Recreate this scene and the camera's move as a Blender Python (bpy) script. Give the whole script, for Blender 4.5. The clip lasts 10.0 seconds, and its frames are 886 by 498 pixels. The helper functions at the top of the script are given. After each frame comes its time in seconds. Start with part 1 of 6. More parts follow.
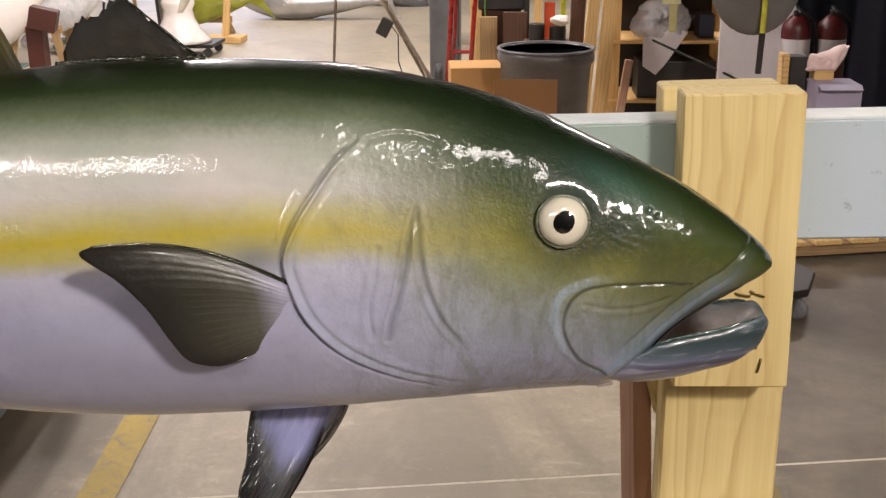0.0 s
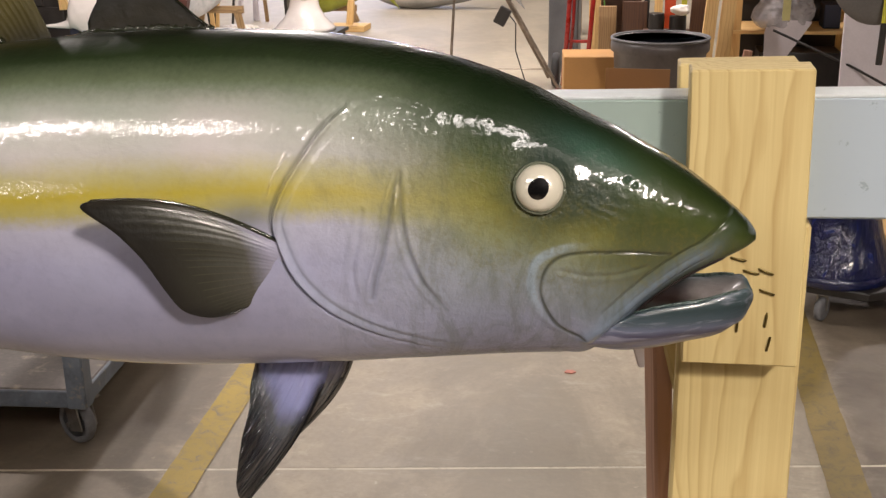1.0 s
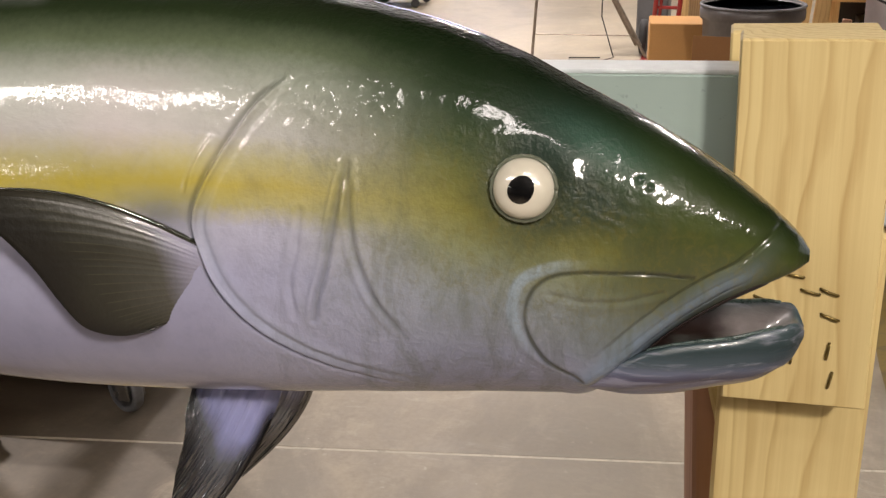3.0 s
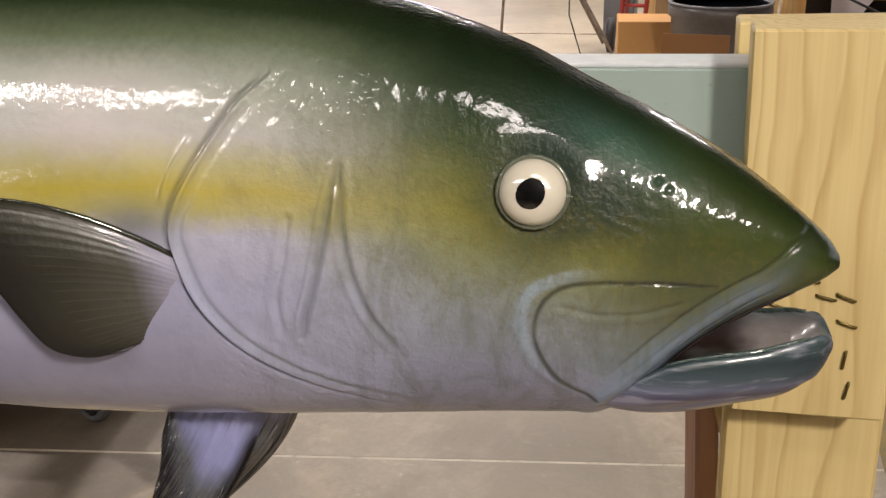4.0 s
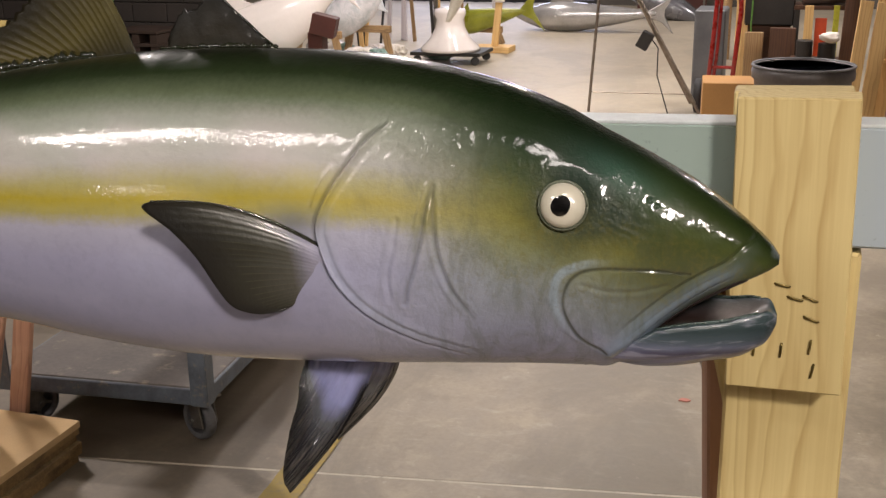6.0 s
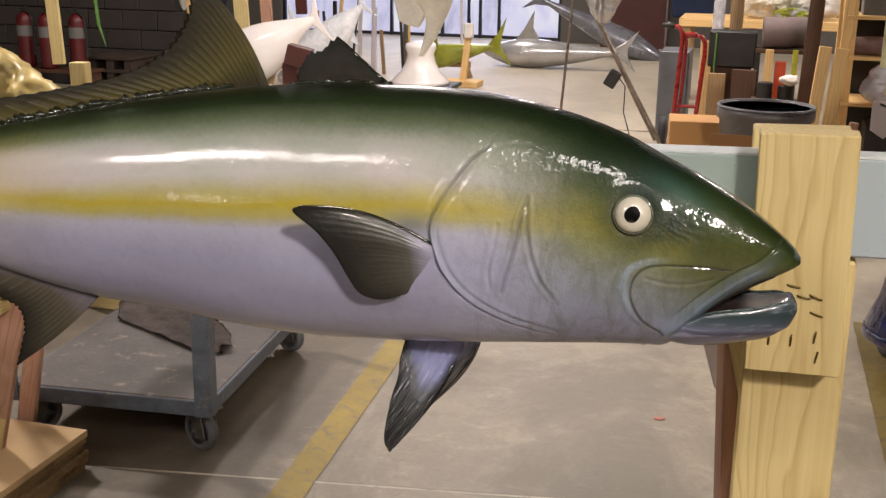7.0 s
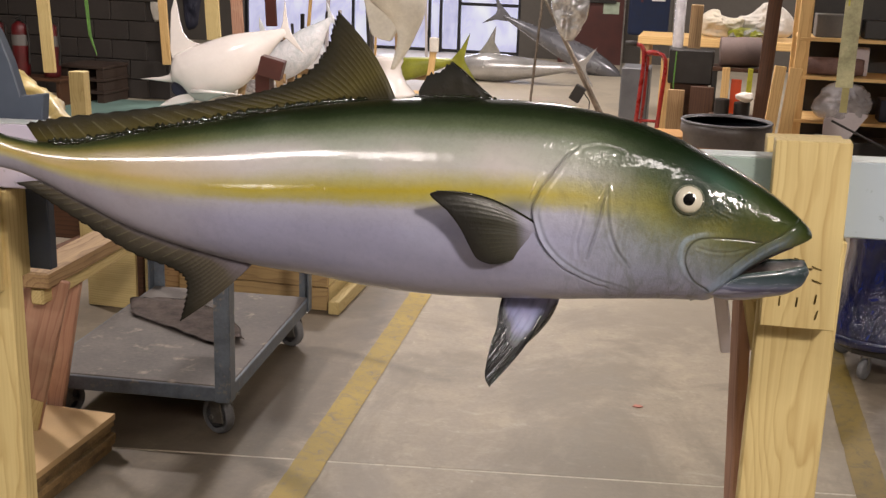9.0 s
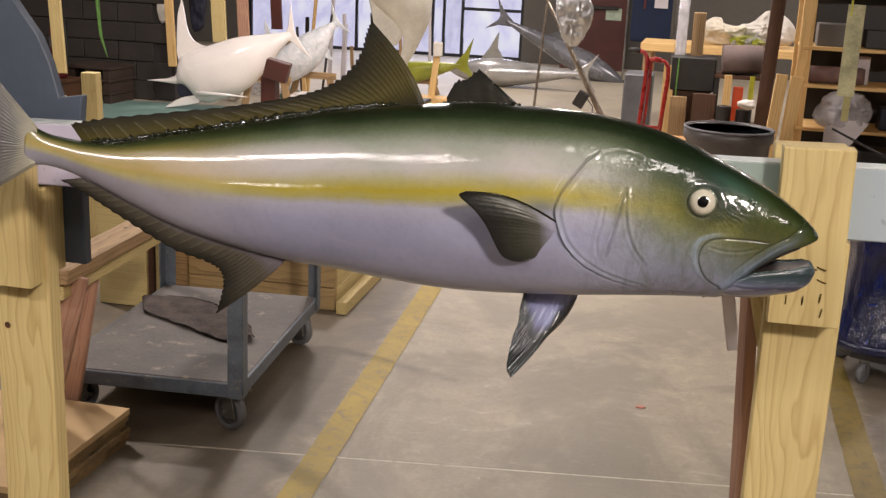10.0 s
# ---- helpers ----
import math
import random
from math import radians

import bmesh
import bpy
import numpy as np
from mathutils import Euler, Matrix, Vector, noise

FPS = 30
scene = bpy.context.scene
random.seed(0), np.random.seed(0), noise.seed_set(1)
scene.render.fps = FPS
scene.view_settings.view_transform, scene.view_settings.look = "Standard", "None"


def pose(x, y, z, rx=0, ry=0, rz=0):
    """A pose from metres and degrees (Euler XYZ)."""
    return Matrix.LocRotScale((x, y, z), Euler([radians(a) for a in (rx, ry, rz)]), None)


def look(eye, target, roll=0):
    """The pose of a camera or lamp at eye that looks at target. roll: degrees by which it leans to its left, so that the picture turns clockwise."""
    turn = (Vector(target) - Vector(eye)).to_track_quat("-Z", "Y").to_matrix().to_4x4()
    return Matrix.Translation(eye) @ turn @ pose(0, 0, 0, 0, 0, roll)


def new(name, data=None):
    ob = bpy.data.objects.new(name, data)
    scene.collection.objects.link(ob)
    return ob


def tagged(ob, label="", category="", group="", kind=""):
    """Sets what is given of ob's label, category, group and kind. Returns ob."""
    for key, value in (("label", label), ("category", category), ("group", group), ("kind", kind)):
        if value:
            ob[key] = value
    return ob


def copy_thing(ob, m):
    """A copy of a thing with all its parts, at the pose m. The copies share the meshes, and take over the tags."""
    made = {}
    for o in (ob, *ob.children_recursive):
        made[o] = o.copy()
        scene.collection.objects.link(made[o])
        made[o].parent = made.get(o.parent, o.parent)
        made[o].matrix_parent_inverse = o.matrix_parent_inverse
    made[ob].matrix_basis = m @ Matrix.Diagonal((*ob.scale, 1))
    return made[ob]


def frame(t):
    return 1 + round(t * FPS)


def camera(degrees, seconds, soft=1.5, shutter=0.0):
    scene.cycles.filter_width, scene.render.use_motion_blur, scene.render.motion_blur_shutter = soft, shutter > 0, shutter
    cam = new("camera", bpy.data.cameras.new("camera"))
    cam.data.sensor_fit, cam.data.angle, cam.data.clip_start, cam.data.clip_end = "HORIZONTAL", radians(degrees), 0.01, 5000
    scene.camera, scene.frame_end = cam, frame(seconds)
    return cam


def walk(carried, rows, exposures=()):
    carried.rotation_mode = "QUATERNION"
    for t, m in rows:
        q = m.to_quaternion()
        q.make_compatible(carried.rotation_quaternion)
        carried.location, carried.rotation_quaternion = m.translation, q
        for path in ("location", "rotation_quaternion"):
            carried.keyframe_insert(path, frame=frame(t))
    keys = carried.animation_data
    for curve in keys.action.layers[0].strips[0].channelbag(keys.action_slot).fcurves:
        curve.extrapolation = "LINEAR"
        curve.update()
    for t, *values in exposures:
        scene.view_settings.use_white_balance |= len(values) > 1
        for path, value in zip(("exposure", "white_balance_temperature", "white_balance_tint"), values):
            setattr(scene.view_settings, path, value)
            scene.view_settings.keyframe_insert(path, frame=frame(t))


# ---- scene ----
cam = camera(43.6, 10.0, soft=1.4)
PATH = [
    (0, (0.079, 0.057, 1.537), (-0.041, 1.954, 0.914), -0.4),
    (0.5, (0.135, 0.043, 1.533), (-0.107, 1.925, 0.902), -0.7),
    (1, (0.177, 0.037, 1.527), (-0.165, 1.902, 0.891), -0.9),
    (1.5, (0.22, 0.032, 1.529), (-0.218, 1.87, 0.874), -1.2),
    (2, (0.232, 0.066, 1.526), (-0.236, 1.887, 0.846), -0.6),
    (2.5, (0.223, 0.14, 1.512), (-0.251, 1.956, 0.823), -0.6),
    (3, (0.214, 0.209, 1.499), (-0.276, 2.02, 0.807), -0.8),
    (4.5, (0.179, 0.252, 1.486), (-0.233, 2.084, 0.796), -0.8),
    (5, (0.227, 0.195, 1.501), (-0.248, 2.018, 0.828), -0.3),
    (5.5, (0.272, 0.106, 1.518), (-0.325, 1.907, 0.885), -1.1),
    (7, (0.208, -0.208, 1.562), (-0.313, 1.646, 1.021), 0.9),
    (7.5, (0.168, -0.346, 1.578), (-0.281, 1.532, 1.055), 1.8),
    (8, (0.126, -0.453, 1.585), (-0.301, 1.432, 1.073), 1.9),
    (8.5, (0.113, -0.514, 1.593), (-0.303, 1.374, 1.079), 2.0),
    (9, (0.119, -0.55, 1.6), (-0.314, 1.333, 1.082), 2.0),
    (9.5, (0.123, -0.596, 1.606), (-0.321, 1.284, 1.091), 2.2),
    (10, (0.102, -0.635, 1.611), (-0.329, 1.25, 1.1), 2.6),
]
walk(cam, [(t, look(eye, target, roll)) for t, eye, target, roll in PATH],
     [(0, -0.36), (1.0, -0.40), (2.0, -0.42), (3.5, -0.44), (5.0, -0.44), (5.6, -0.66), (7.0, -0.55), (8.0, -0.59), (8.5, -0.56), (9.0, -0.54), (9.5, -0.70), (10, -0.56)])

# ---- world, lamps, exposure ----
world = bpy.data.worlds.new("room_air")
scene.world = world
world.use_nodes = True
world.node_tree.nodes["Background"].inputs[0].default_value = (0.6, 0.62, 0.7, 1)
world.node_tree.nodes["Background"].inputs[1].default_value = 0.015

CEILING = 4.6
# long ceiling fixtures: x, y, watts
FIXTURES = [(-4.75, -3.05, 115), (-3.3, -2.8, 98), (-1.95, -3.1, 56), (0.65, -1.55, 44),
            # hall row is unseen; (-0.9, 9.0) is added to brighten its floor
            (-4.4, 4.6, 280), (-2.3, 7.4, 270), (-0.9, 9.0, 170), (2.6, 8.2, 190), (-4.0, 13.6, 270), (2.9, 13.8, 240)]


def lamp(name, energy, size, m, colour=(1, 0.90, 0.86), size_y=None):
    data = bpy.data.lights.new(name, "AREA")
    data.energy, data.color, data.size = energy, colour, size
    if size_y:
        data.shape, data.size_y = "RECTANGLE", size_y
    ob = new(name, data)
    ob.matrix_world = m
    return ob


for fx, fy, watts in FIXTURES:
    near = fy < 0
    lamp("fixture_light", watts, 1.2 if near else 0.55, pose(fx, fy, CEILING - 0.26), size_y=0.34 if near else 0.16)
# short strip lights far behind the camera
FAR_STRIPS = [(-9.7, -12.0, 150), (-8.1, -11.8, 50)]
for fx, fy, watts in FAR_STRIPS:
    lamp("strip_light", watts, 0.9, pose(fx, fy, CEILING - 0.26), size_y=0.2)
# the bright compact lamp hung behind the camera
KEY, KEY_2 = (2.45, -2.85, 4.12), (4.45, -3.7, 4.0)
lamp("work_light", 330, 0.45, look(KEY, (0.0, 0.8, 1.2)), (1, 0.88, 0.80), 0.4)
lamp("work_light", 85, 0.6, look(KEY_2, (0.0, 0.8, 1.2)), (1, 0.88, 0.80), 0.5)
# a small unseen lamp, added to brighten the floor behind the fish
FLOOR_FILL = (0.5, 2.75, CEILING - 0.26)
fl_lamp = lamp("floor_fill", 8, 0.3, pose(*FLOOR_FILL), (1, 0.92, 0.84), 0.3)
fl_lamp.data.spread = math.radians(65)
# daylight through the glazed door at the far end
lamp("daylight", 130, 3.6, look((-4.3, 17.5, 1.5), (-4.3, 10, 0.8)), (0.72, 0.76, 1.0), 2.4)

# ---- materials ----


def lin(h):
    return tuple((c / 12.92 if c <= 0.04045 else ((c + 0.055) / 1.055) ** 2.4) for c in (int(h[i:i + 2], 16) / 255 for i in (0, 2, 4)))


class Mat:
    """A node material with short calls."""

    def __init__(self, name, rough=0.6, metal=0.0, coat=0.0, coat_rough=0.05):
        self.m = bpy.data.materials.new(name)
        self.m.use_nodes = True
        self.t = self.m.node_tree
        self.b = self.t.nodes["Principled BSDF"]
        self.b.inputs["Roughness"].default_value = rough
        self.b.inputs["Metallic"].default_value = metal
        self.b.inputs["Coat Weight"].default_value = coat
        self.b.inputs["Coat Roughness"].default_value = coat_rough

    def node(self, kind, ins=None, **props):
        n = self.t.nodes.new("ShaderNode" + kind)
        if "operation" in props:
            n.operation = props["operation"]
            if props.get("use_clamp"):
                n.use_clamp = True
        if "data_type" in props:
            n.data_type, n.blend_type = props["data_type"], props["blend_type"]
        if "wave_type" in props:
            n.wave_type, n.rings_direction, n.wave_profile = props["wave_type"], props["rings_direction"], props["wave_profile"]
        if "attribute_name" in props:
            n.attribute_name = props["attribute_name"]
        if "interpolation_type" in props:
            n.interpolation_type = props["interpolation_type"]
        for k, v in (ins or {}).items():
            self.put(n, k, v)
        return n

    def put(self, n, k, v):
        if isinstance(v, bpy.types.NodeSocket):
            self.t.links.new(v, n.inputs[k])
        elif isinstance(v, (tuple, list)) and len(v) == 3 and n.inputs[k].type == "RGBA":
            n.inputs[k].default_value = (*v, 1)
        else:
            n.inputs[k].default_value = v

    def coords(self, space="Object", scale=(1, 1, 1), shift=(0, 0, 0), spread=0.0):
        v = self.node("TexCoord").outputs[space]
        if spread:
            r = self.node("ObjectInfo").outputs["Random"]
            s = self.node("Math", {0: r, 1: spread}, operation="MULTIPLY").outputs[0]
            v = self.node("VectorMath", {0: v, 1: s}, operation="ADD").outputs[0]
        return self.node("Mapping", {"Vector": v, "Scale": scale, "Location": shift}).outputs[0]

    def noise(self, vec, scale, detail=4, rough=0.55, distort=0.0):
        return self.node("TexNoise", {"Vector": vec, "Scale": scale, "Detail": detail, "Roughness": rough, "Distortion": distort}).outputs[0]

    def ramp(self, fac, stops, interp="LINEAR"):
        n = self.node("ValToRGB", {0: fac})
        e = n.color_ramp
        e.interpolation = interp
        while len(e.elements) < len(stops):
            e.elements.new(0.5)
        for el, (p, c) in zip(e.elements, stops):
            el.position = p
            el.color = (*c, 1) if len(c) == 3 else c
        return n.outputs[0]

    def mix(self, fac, a, b, blend="MIX"):
        n = self.node("Mix", data_type="RGBA", blend_type=blend)
        for i, v in ((0, fac), (6, a), (7, b)):
            self.put(n, i, v)
        return n.outputs[2]

    def math(self, op, a, b=0.0, clamp=False):
        return self.node("Math", {0: a, 1: b}, operation=op, use_clamp=clamp).outputs[0]

    def span(self, v, lo, hi):
        return self.node("MapRange", {"Value": v, "From Min": lo, "From Max": hi}, interpolation_type="SMOOTHSTEP").outputs[0]

    def bump(self, height, strength=0.3, dist=0.01, normal=None):
        ins = {"Height": height, "Strength": strength, "Distance": dist}
        if normal:
            ins["Normal"] = normal
        return self.node("Bump", ins).outputs[0]

    def set(self, **ins):
        for k, v in ins.items():
            self.put(self.b, k.replace("_", " "), v)
        return self


def plain(name, c, rough=0.5, metal=0.0, vary=0.12, scale=9.0, grain=90.0, bump=0.08, coat=0.0, dirt=None, spread=3.0):
    """Paint, plastic, cloth or metal with a blotchy tone, fine grain and a little relief."""
    m = Mat(name, rough, metal, coat)
    v = m.coords(spread=spread)
    big, fine = m.noise(v, scale, 5), m.noise(v, grain, 3)
    dark = tuple(x * (1 - vary * 2.2) for x in c)
    lite = tuple(min(1, x * (1 + vary)) for x in c)
    col = m.ramp(big, [(0.32, dark), (0.68, lite)])
    col = m.mix(0.25, col, m.ramp(fine, [(0.35, dark), (0.65, lite)]))
    if dirt:
        col = m.mix(m.span(m.noise(v, scale * 2.3, 6, 0.7), 0.55, 0.72), col, dirt)
    m.set(Base_Color=col, Normal=m.bump(fine, bump, 0.004))
    m.set(Roughness=m.math("ADD", m.math("MULTIPLY", m.math("SUBTRACT", big, 0.5), 0.3), rough, True))
    return m.m


def wood(name, pale, dark, rings=26.0, rough=0.6, stain=None, knots=True):
    """Sawn timber, grain along local x."""
    m = Mat(name, rough)
    v = m.coords(scale=(0.22, 1, 1), shift=(0.0, 0.0, 0.03), spread=0.06)
    wob = m.noise(v, 8.0, 3)
    w = m.node("TexWave", {"Vector": m.node("VectorMath", {0: v, 1: m.math("MULTIPLY", wob, 0.07)}, operation="ADD").outputs[0], "Scale": rings, "Distortion": 1.6, "Detail": 2.0, "Detail Scale": 1.2},
               wave_type="RINGS", rings_direction="X", wave_profile="SAW").outputs[1]
    fibre = m.noise(m.coords(scale=(3, 160, 160), spread=0.9), 1.0, 4)
    blotch = m.noise(m.coords(spread=2.0), 7.0, 4)
    col = m.ramp(w, [(0.0, pale), (0.6, tuple(0.8 * a + 0.2 * b for a, b in zip(pale, dark))), (0.9, dark), (1.0, pale)])
    col = m.mix(0.24, col, pale)
    col = m.mix(0.3, col, m.ramp(fibre, [(0.3, dark), (0.62, pale)]))
    col = m.mix(m.math("MULTIPLY", m.span(blotch, 0.5, 0.75), 0.3), col, stain or dark)
    if knots:
        d = m.node("TexVoronoi", {"Vector": m.coords(scale=(0.55, 1, 1), spread=5.0), "Scale": 7.0, "Randomness": 1.0}).outputs["Distance"]
        col = m.mix(m.span(d, 0.075, 0.03), col, tuple(0.35 * c for c in dark))
    m.set(Base_Color=col, Normal=m.bump(fibre, 0.15, 0.003))
    return m.m


PINE = wood("pine", lin("cfbc84"), lin("ab8f58"), 34, knots=False)
PINE_OLD = wood("pine_old", lin("a88a62"), lin("6e5236"), 20, 0.7, lin("4a3422"))
PINE_FAR = wood("pine_far", lin("dcb87c"), lin("b98d52"), 14, 0.65, knots=False)
STAINED = wood("stained_board", lin("b48c74"), lin("8a5f4c"), 18, 0.7, lin("d6bb9c"), knots=False)
# darker pine for crate boards, with the shade of that side in its colour
CRATE_SHADED = wood("crate_shaded", lin("a88d60"), lin("7d6344"), 14, 0.7, lin("5d4628"))
DARK_WOOD = wood("dark_wood", lin("55351f"), lin("2a170c"), 16, 0.6, knots=False)
FIBREBOARD = plain("fibreboard", lin("c9a878"), 0.75, vary=0.08, scale=4, grain=250)
BOARD_EDGE = plain("board_edge", lin("8a6f48"), 0.85, vary=0.3, scale=12, grain=140)
CARDBOARD = plain("cardboard", lin("b98a52"), 0.8, vary=0.07, scale=3, grain=120)
CARD_DARK = plain("cardboard_brown", lin("7c5630"), 0.8, vary=0.07, scale=3, grain=120)
STEEL_BLUE = plain("cart_paint", lin("596069"), 0.5, vary=0.2, scale=14, dirt=lin("7d756a"))
DECK_GREY = plain("cart_deck", lin("5c5550"), 0.65, vary=0.22, scale=6, grain=60, dirt=lin("85796b"), bump=0.2)
ZINC = plain("zinc", lin("8d8a84"), 0.35, 0.8, vary=0.15, scale=20)
RUBBER = plain("rubber", lin("3b3b3c"), 0.6, vary=0.2, scale=12)
WHEEL_GREY = plain("wheel_grey", lin("6c6c6e"), 0.5, vary=0.2, scale=12)
RAG = plain("rag", lin("746862"), 0.95, vary=0.25, scale=14, grain=60, bump=0.5)
BLACK = plain("black_plastic", lin("262321"), 0.45, vary=0.25, scale=7)
BIN_GREY = plain("bin_plastic", lin("5a5452"), 0.42, vary=0.2, scale=6, grain=40)
PALLET = wood("pallet_wood", lin("3a2a20"), lin("1c120c"), 16, 0.75, knots=False)
RED_STEEL = plain("red_enamel", lin("8f1713"), 0.3, vary=0.15, scale=14, coat=0.4)
RED_DARK = plain("extinguisher_red", lin("540d11"), 0.45, vary=0.2, scale=10, coat=0.1)
WHITE_PRIMER = plain("white_primer", lin("e9e1dc"), 0.22, vary=0.03, scale=3, grain=30, coat=0.5)
WHITE_CLOTH = plain("white_cloth", lin("d9d2c8"), 0.9, vary=0.1, scale=8, grain=60, bump=0.3)
PALE_PAPER = plain("pale_paper", lin("cfc8cc"), 0.85, vary=0.06, scale=4)
SILVER = plain("silver_paint", lin("b8b6b4"), 0.22, 0.45, vary=0.2, scale=3, coat=0.5)
SILVER_DARK = plain("silver_dark", lin("77777c"), 0.25, 0.3, vary=0.2, scale=3, coat=0.5)
LIME = plain("lime_paint", lin("8b8f2c"), 0.3, vary=0.2, scale=6, coat=0.6)
MAROON = plain("maroon_steel", lin("4a211a"), 0.5, vary=0.15, scale=4)
NAVY = plain("navy_cloth", lin("181a2c"), 0.7, vary=0.2, scale=6)
SLATE = plain("slate_paint", lin("4c5563"), 0.55, vary=0.08, scale=7, grain=60)
LILAC = plain("lilac_box", lin("a79fb4"), 0.7, vary=0.05, scale=5)
PINK_PAPER = plain("pink_paper", lin("ecd0cb"), 0.8, vary=0.05, scale=14)
GREY_FELT = plain("grey_felt", lin("6a6764"), 0.9, vary=0.1, scale=8)
YELLOW_TAPE = plain("yellow_tape", lin("c4bf3a"), 0.6, vary=0.15, scale=20)
GREEN_STRAP = plain("green_strap", lin("5f8f3f"), 0.6, vary=0.2, scale=30)
BLOCK = plain("painted_block", lin("342e2a"), 0.85, vary=0.15, scale=3, grain=40, bump=0.4)
MORTAR = plain("mortar", lin("2b2623"), 0.9, vary=0.1)
WALL_PAINT = plain("wall_paint", lin("5f5a54"), 0.8, vary=0.08, scale=1.5, grain=30)
CEIL_PAINT = plain("ceiling_paint", lin("5a5650"), 0.9, vary=0.06, scale=1.0)
TEAL = plain("teal_sheet", lin("6f8a82"), 0.6, vary=0.12, scale=4)
AMBER = plain("amber_film", lin("a8945c"), 0.35, vary=0.25, scale=9, grain=30)
STAPLE_METAL = plain("staple_metal", lin("7a6a3e"), 0.35, 0.85, vary=0.25, scale=60)
ALUMINIUM = plain("aluminium", lin("8b7f72"), 0.35, 0.7, vary=0.2, scale=20)
ORANGE = plain("orange_plastic", lin("c9491d"), 0.5, vary=0.1)
GLASS_BLACK = plain("frame_black", lin("1d1d22"), 0.4, vary=0.1)


def glow(name, c, strength, patch=0.5):
    m = Mat(name)
    v = m.coords(scale=(1, 1, 0.6))
    n = m.noise(v, 1.7, 4, 0.6, 0.6)
    col = m.ramp(n, [(0.3, tuple(x * (1 - patch) for x in c)), (0.5, c), (0.7, (1, 1, 1))])
    m.set(Base_Color=(0, 0, 0), Emission_Color=col, Emission_Strength=strength)
    return m.m


DAYLIGHT = glow("daylight_backdrop", (0.72, 0.70, 0.95), 1.25, 0.35)


def floor_material():
    m = Mat("concrete", 0.55)
    v = m.coords("Object")
    big, mid, fine = m.noise(v, 0.8, 6, 0.62, 0.4), m.noise(v, 5.5, 7, 0.68, 0.8), m.noise(v, 60, 4)
    col = m.ramp(big, [(0.3, lin("675a4b")), (0.5, lin("7f7261")), (0.7, lin("93866f"))])
    col = m.mix(0.5, col, m.ramp(mid, [(0.3, lin("4f463b")), (0.5, lin("7a6e5d")), (0.7, lin("9d917b"))]))
    col = m.mix(0.25, col, m.ramp(fine, [(0.35, lin("6a6154")), (0.65, lin("9a8f7d"))]))
    blot = m.noise(m.coords("Object", shift=(7, 3, 0)), 9.0, 8, 0.72, 0.6)
    col = m.mix(m.math("MULTIPLY", m.span(blot, 0.5, 0.64), 0.4), col, lin("a3957c"))
    blot2 = m.noise(m.coords("Object", shift=(1, 8, 0)), 13.0, 8, 0.74, 0.4)
    col = m.mix(m.math("MULTIPLY", m.span(blot2, 0.52, 0.64), 0.42), col, lin("5a5046"))
    scuff = m.noise(m.coords("Object", (1, 2.2, 1)), 4.5, 7, 0.75, 1.5)
    col = m.mix(m.math("MULTIPLY", m.span(scuff, 0.53, 0.7), 0.42), col, lin("b3aa96"))
    drip = m.noise(m.coords("Object", shift=(2, 5, 0)), 26.0, 4, 0.6)
    col = m.mix(m.math("MULTIPLY", m.span(drip, 0.67, 0.72), 0.6), col, lin("b9ae99"))
    stain = m.noise(m.coords("Object", shift=(4, 1, 0)), 2.3, 5, 0.6, 1.0)
    col = m.mix(m.math("MULTIPLY", m.span(stain, 0.58, 0.72), 0.6), col, lin("443d34"))
    tread = m.noise(m.coords("Object", (1, 0.6, 1), (9, 2, 0)), 1.3, 7, 0.66, 0.8)
    col = m.mix(m.math("MULTIPLY", m.span(tread, 0.44, 0.60), 0.66), col, lin("40372d"))
    col = m.mix(0.2, col, lin("dccfb8"))
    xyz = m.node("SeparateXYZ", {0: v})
    # the far floor is painted paler, standing in for stronger light there
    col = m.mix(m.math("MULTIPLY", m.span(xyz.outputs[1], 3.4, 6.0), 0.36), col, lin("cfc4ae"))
    # darker ground beyond both yellow lines, part of it shade put into colour
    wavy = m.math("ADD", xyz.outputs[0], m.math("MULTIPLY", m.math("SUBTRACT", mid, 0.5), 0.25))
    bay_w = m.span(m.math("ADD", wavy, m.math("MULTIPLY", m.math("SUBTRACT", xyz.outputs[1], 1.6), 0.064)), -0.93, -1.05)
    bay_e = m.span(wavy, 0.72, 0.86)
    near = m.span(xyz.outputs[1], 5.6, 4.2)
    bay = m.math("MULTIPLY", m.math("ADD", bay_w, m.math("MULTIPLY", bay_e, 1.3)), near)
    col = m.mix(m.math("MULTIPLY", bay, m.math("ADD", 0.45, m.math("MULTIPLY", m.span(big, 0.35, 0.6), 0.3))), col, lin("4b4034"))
    m.set(Base_Color=col, Normal=m.bump(fine, 0.12, 0.003), Roughness=m.math("ADD", m.math("MULTIPLY", mid, 0.35), 0.36))
    return m.m


def worn_paint(name, c, under):
    m = Mat(name, 0.55)
    v = m.coords("Object")
    col = m.ramp(m.noise(v, 4, 5, 0.6), [(0.3, tuple(x * 0.72 for x in c)), (0.7, c)])
    wear = m.span(m.noise(v, 20, 8, 0.8, 1.0), 0.46, 0.70)
    col = m.mix(m.math("MULTIPLY", wear, 0.85), col, under)
    m.set(Base_Color=col)
    return m.m


CONCRETE = floor_material()
# worn line paint with the east side's shade put into a duller yellow
LINE_SHADED = worn_paint("line_shaded", lin("7d6a30"), lin("4c4236"))
LINE_YELLOW = worn_paint("line_yellow", lin("a68c30"), lin("6c614e"))
JOINT_FILL = worn_paint("joint_fill", lin("c9bfaa"), lin("8d8270"))


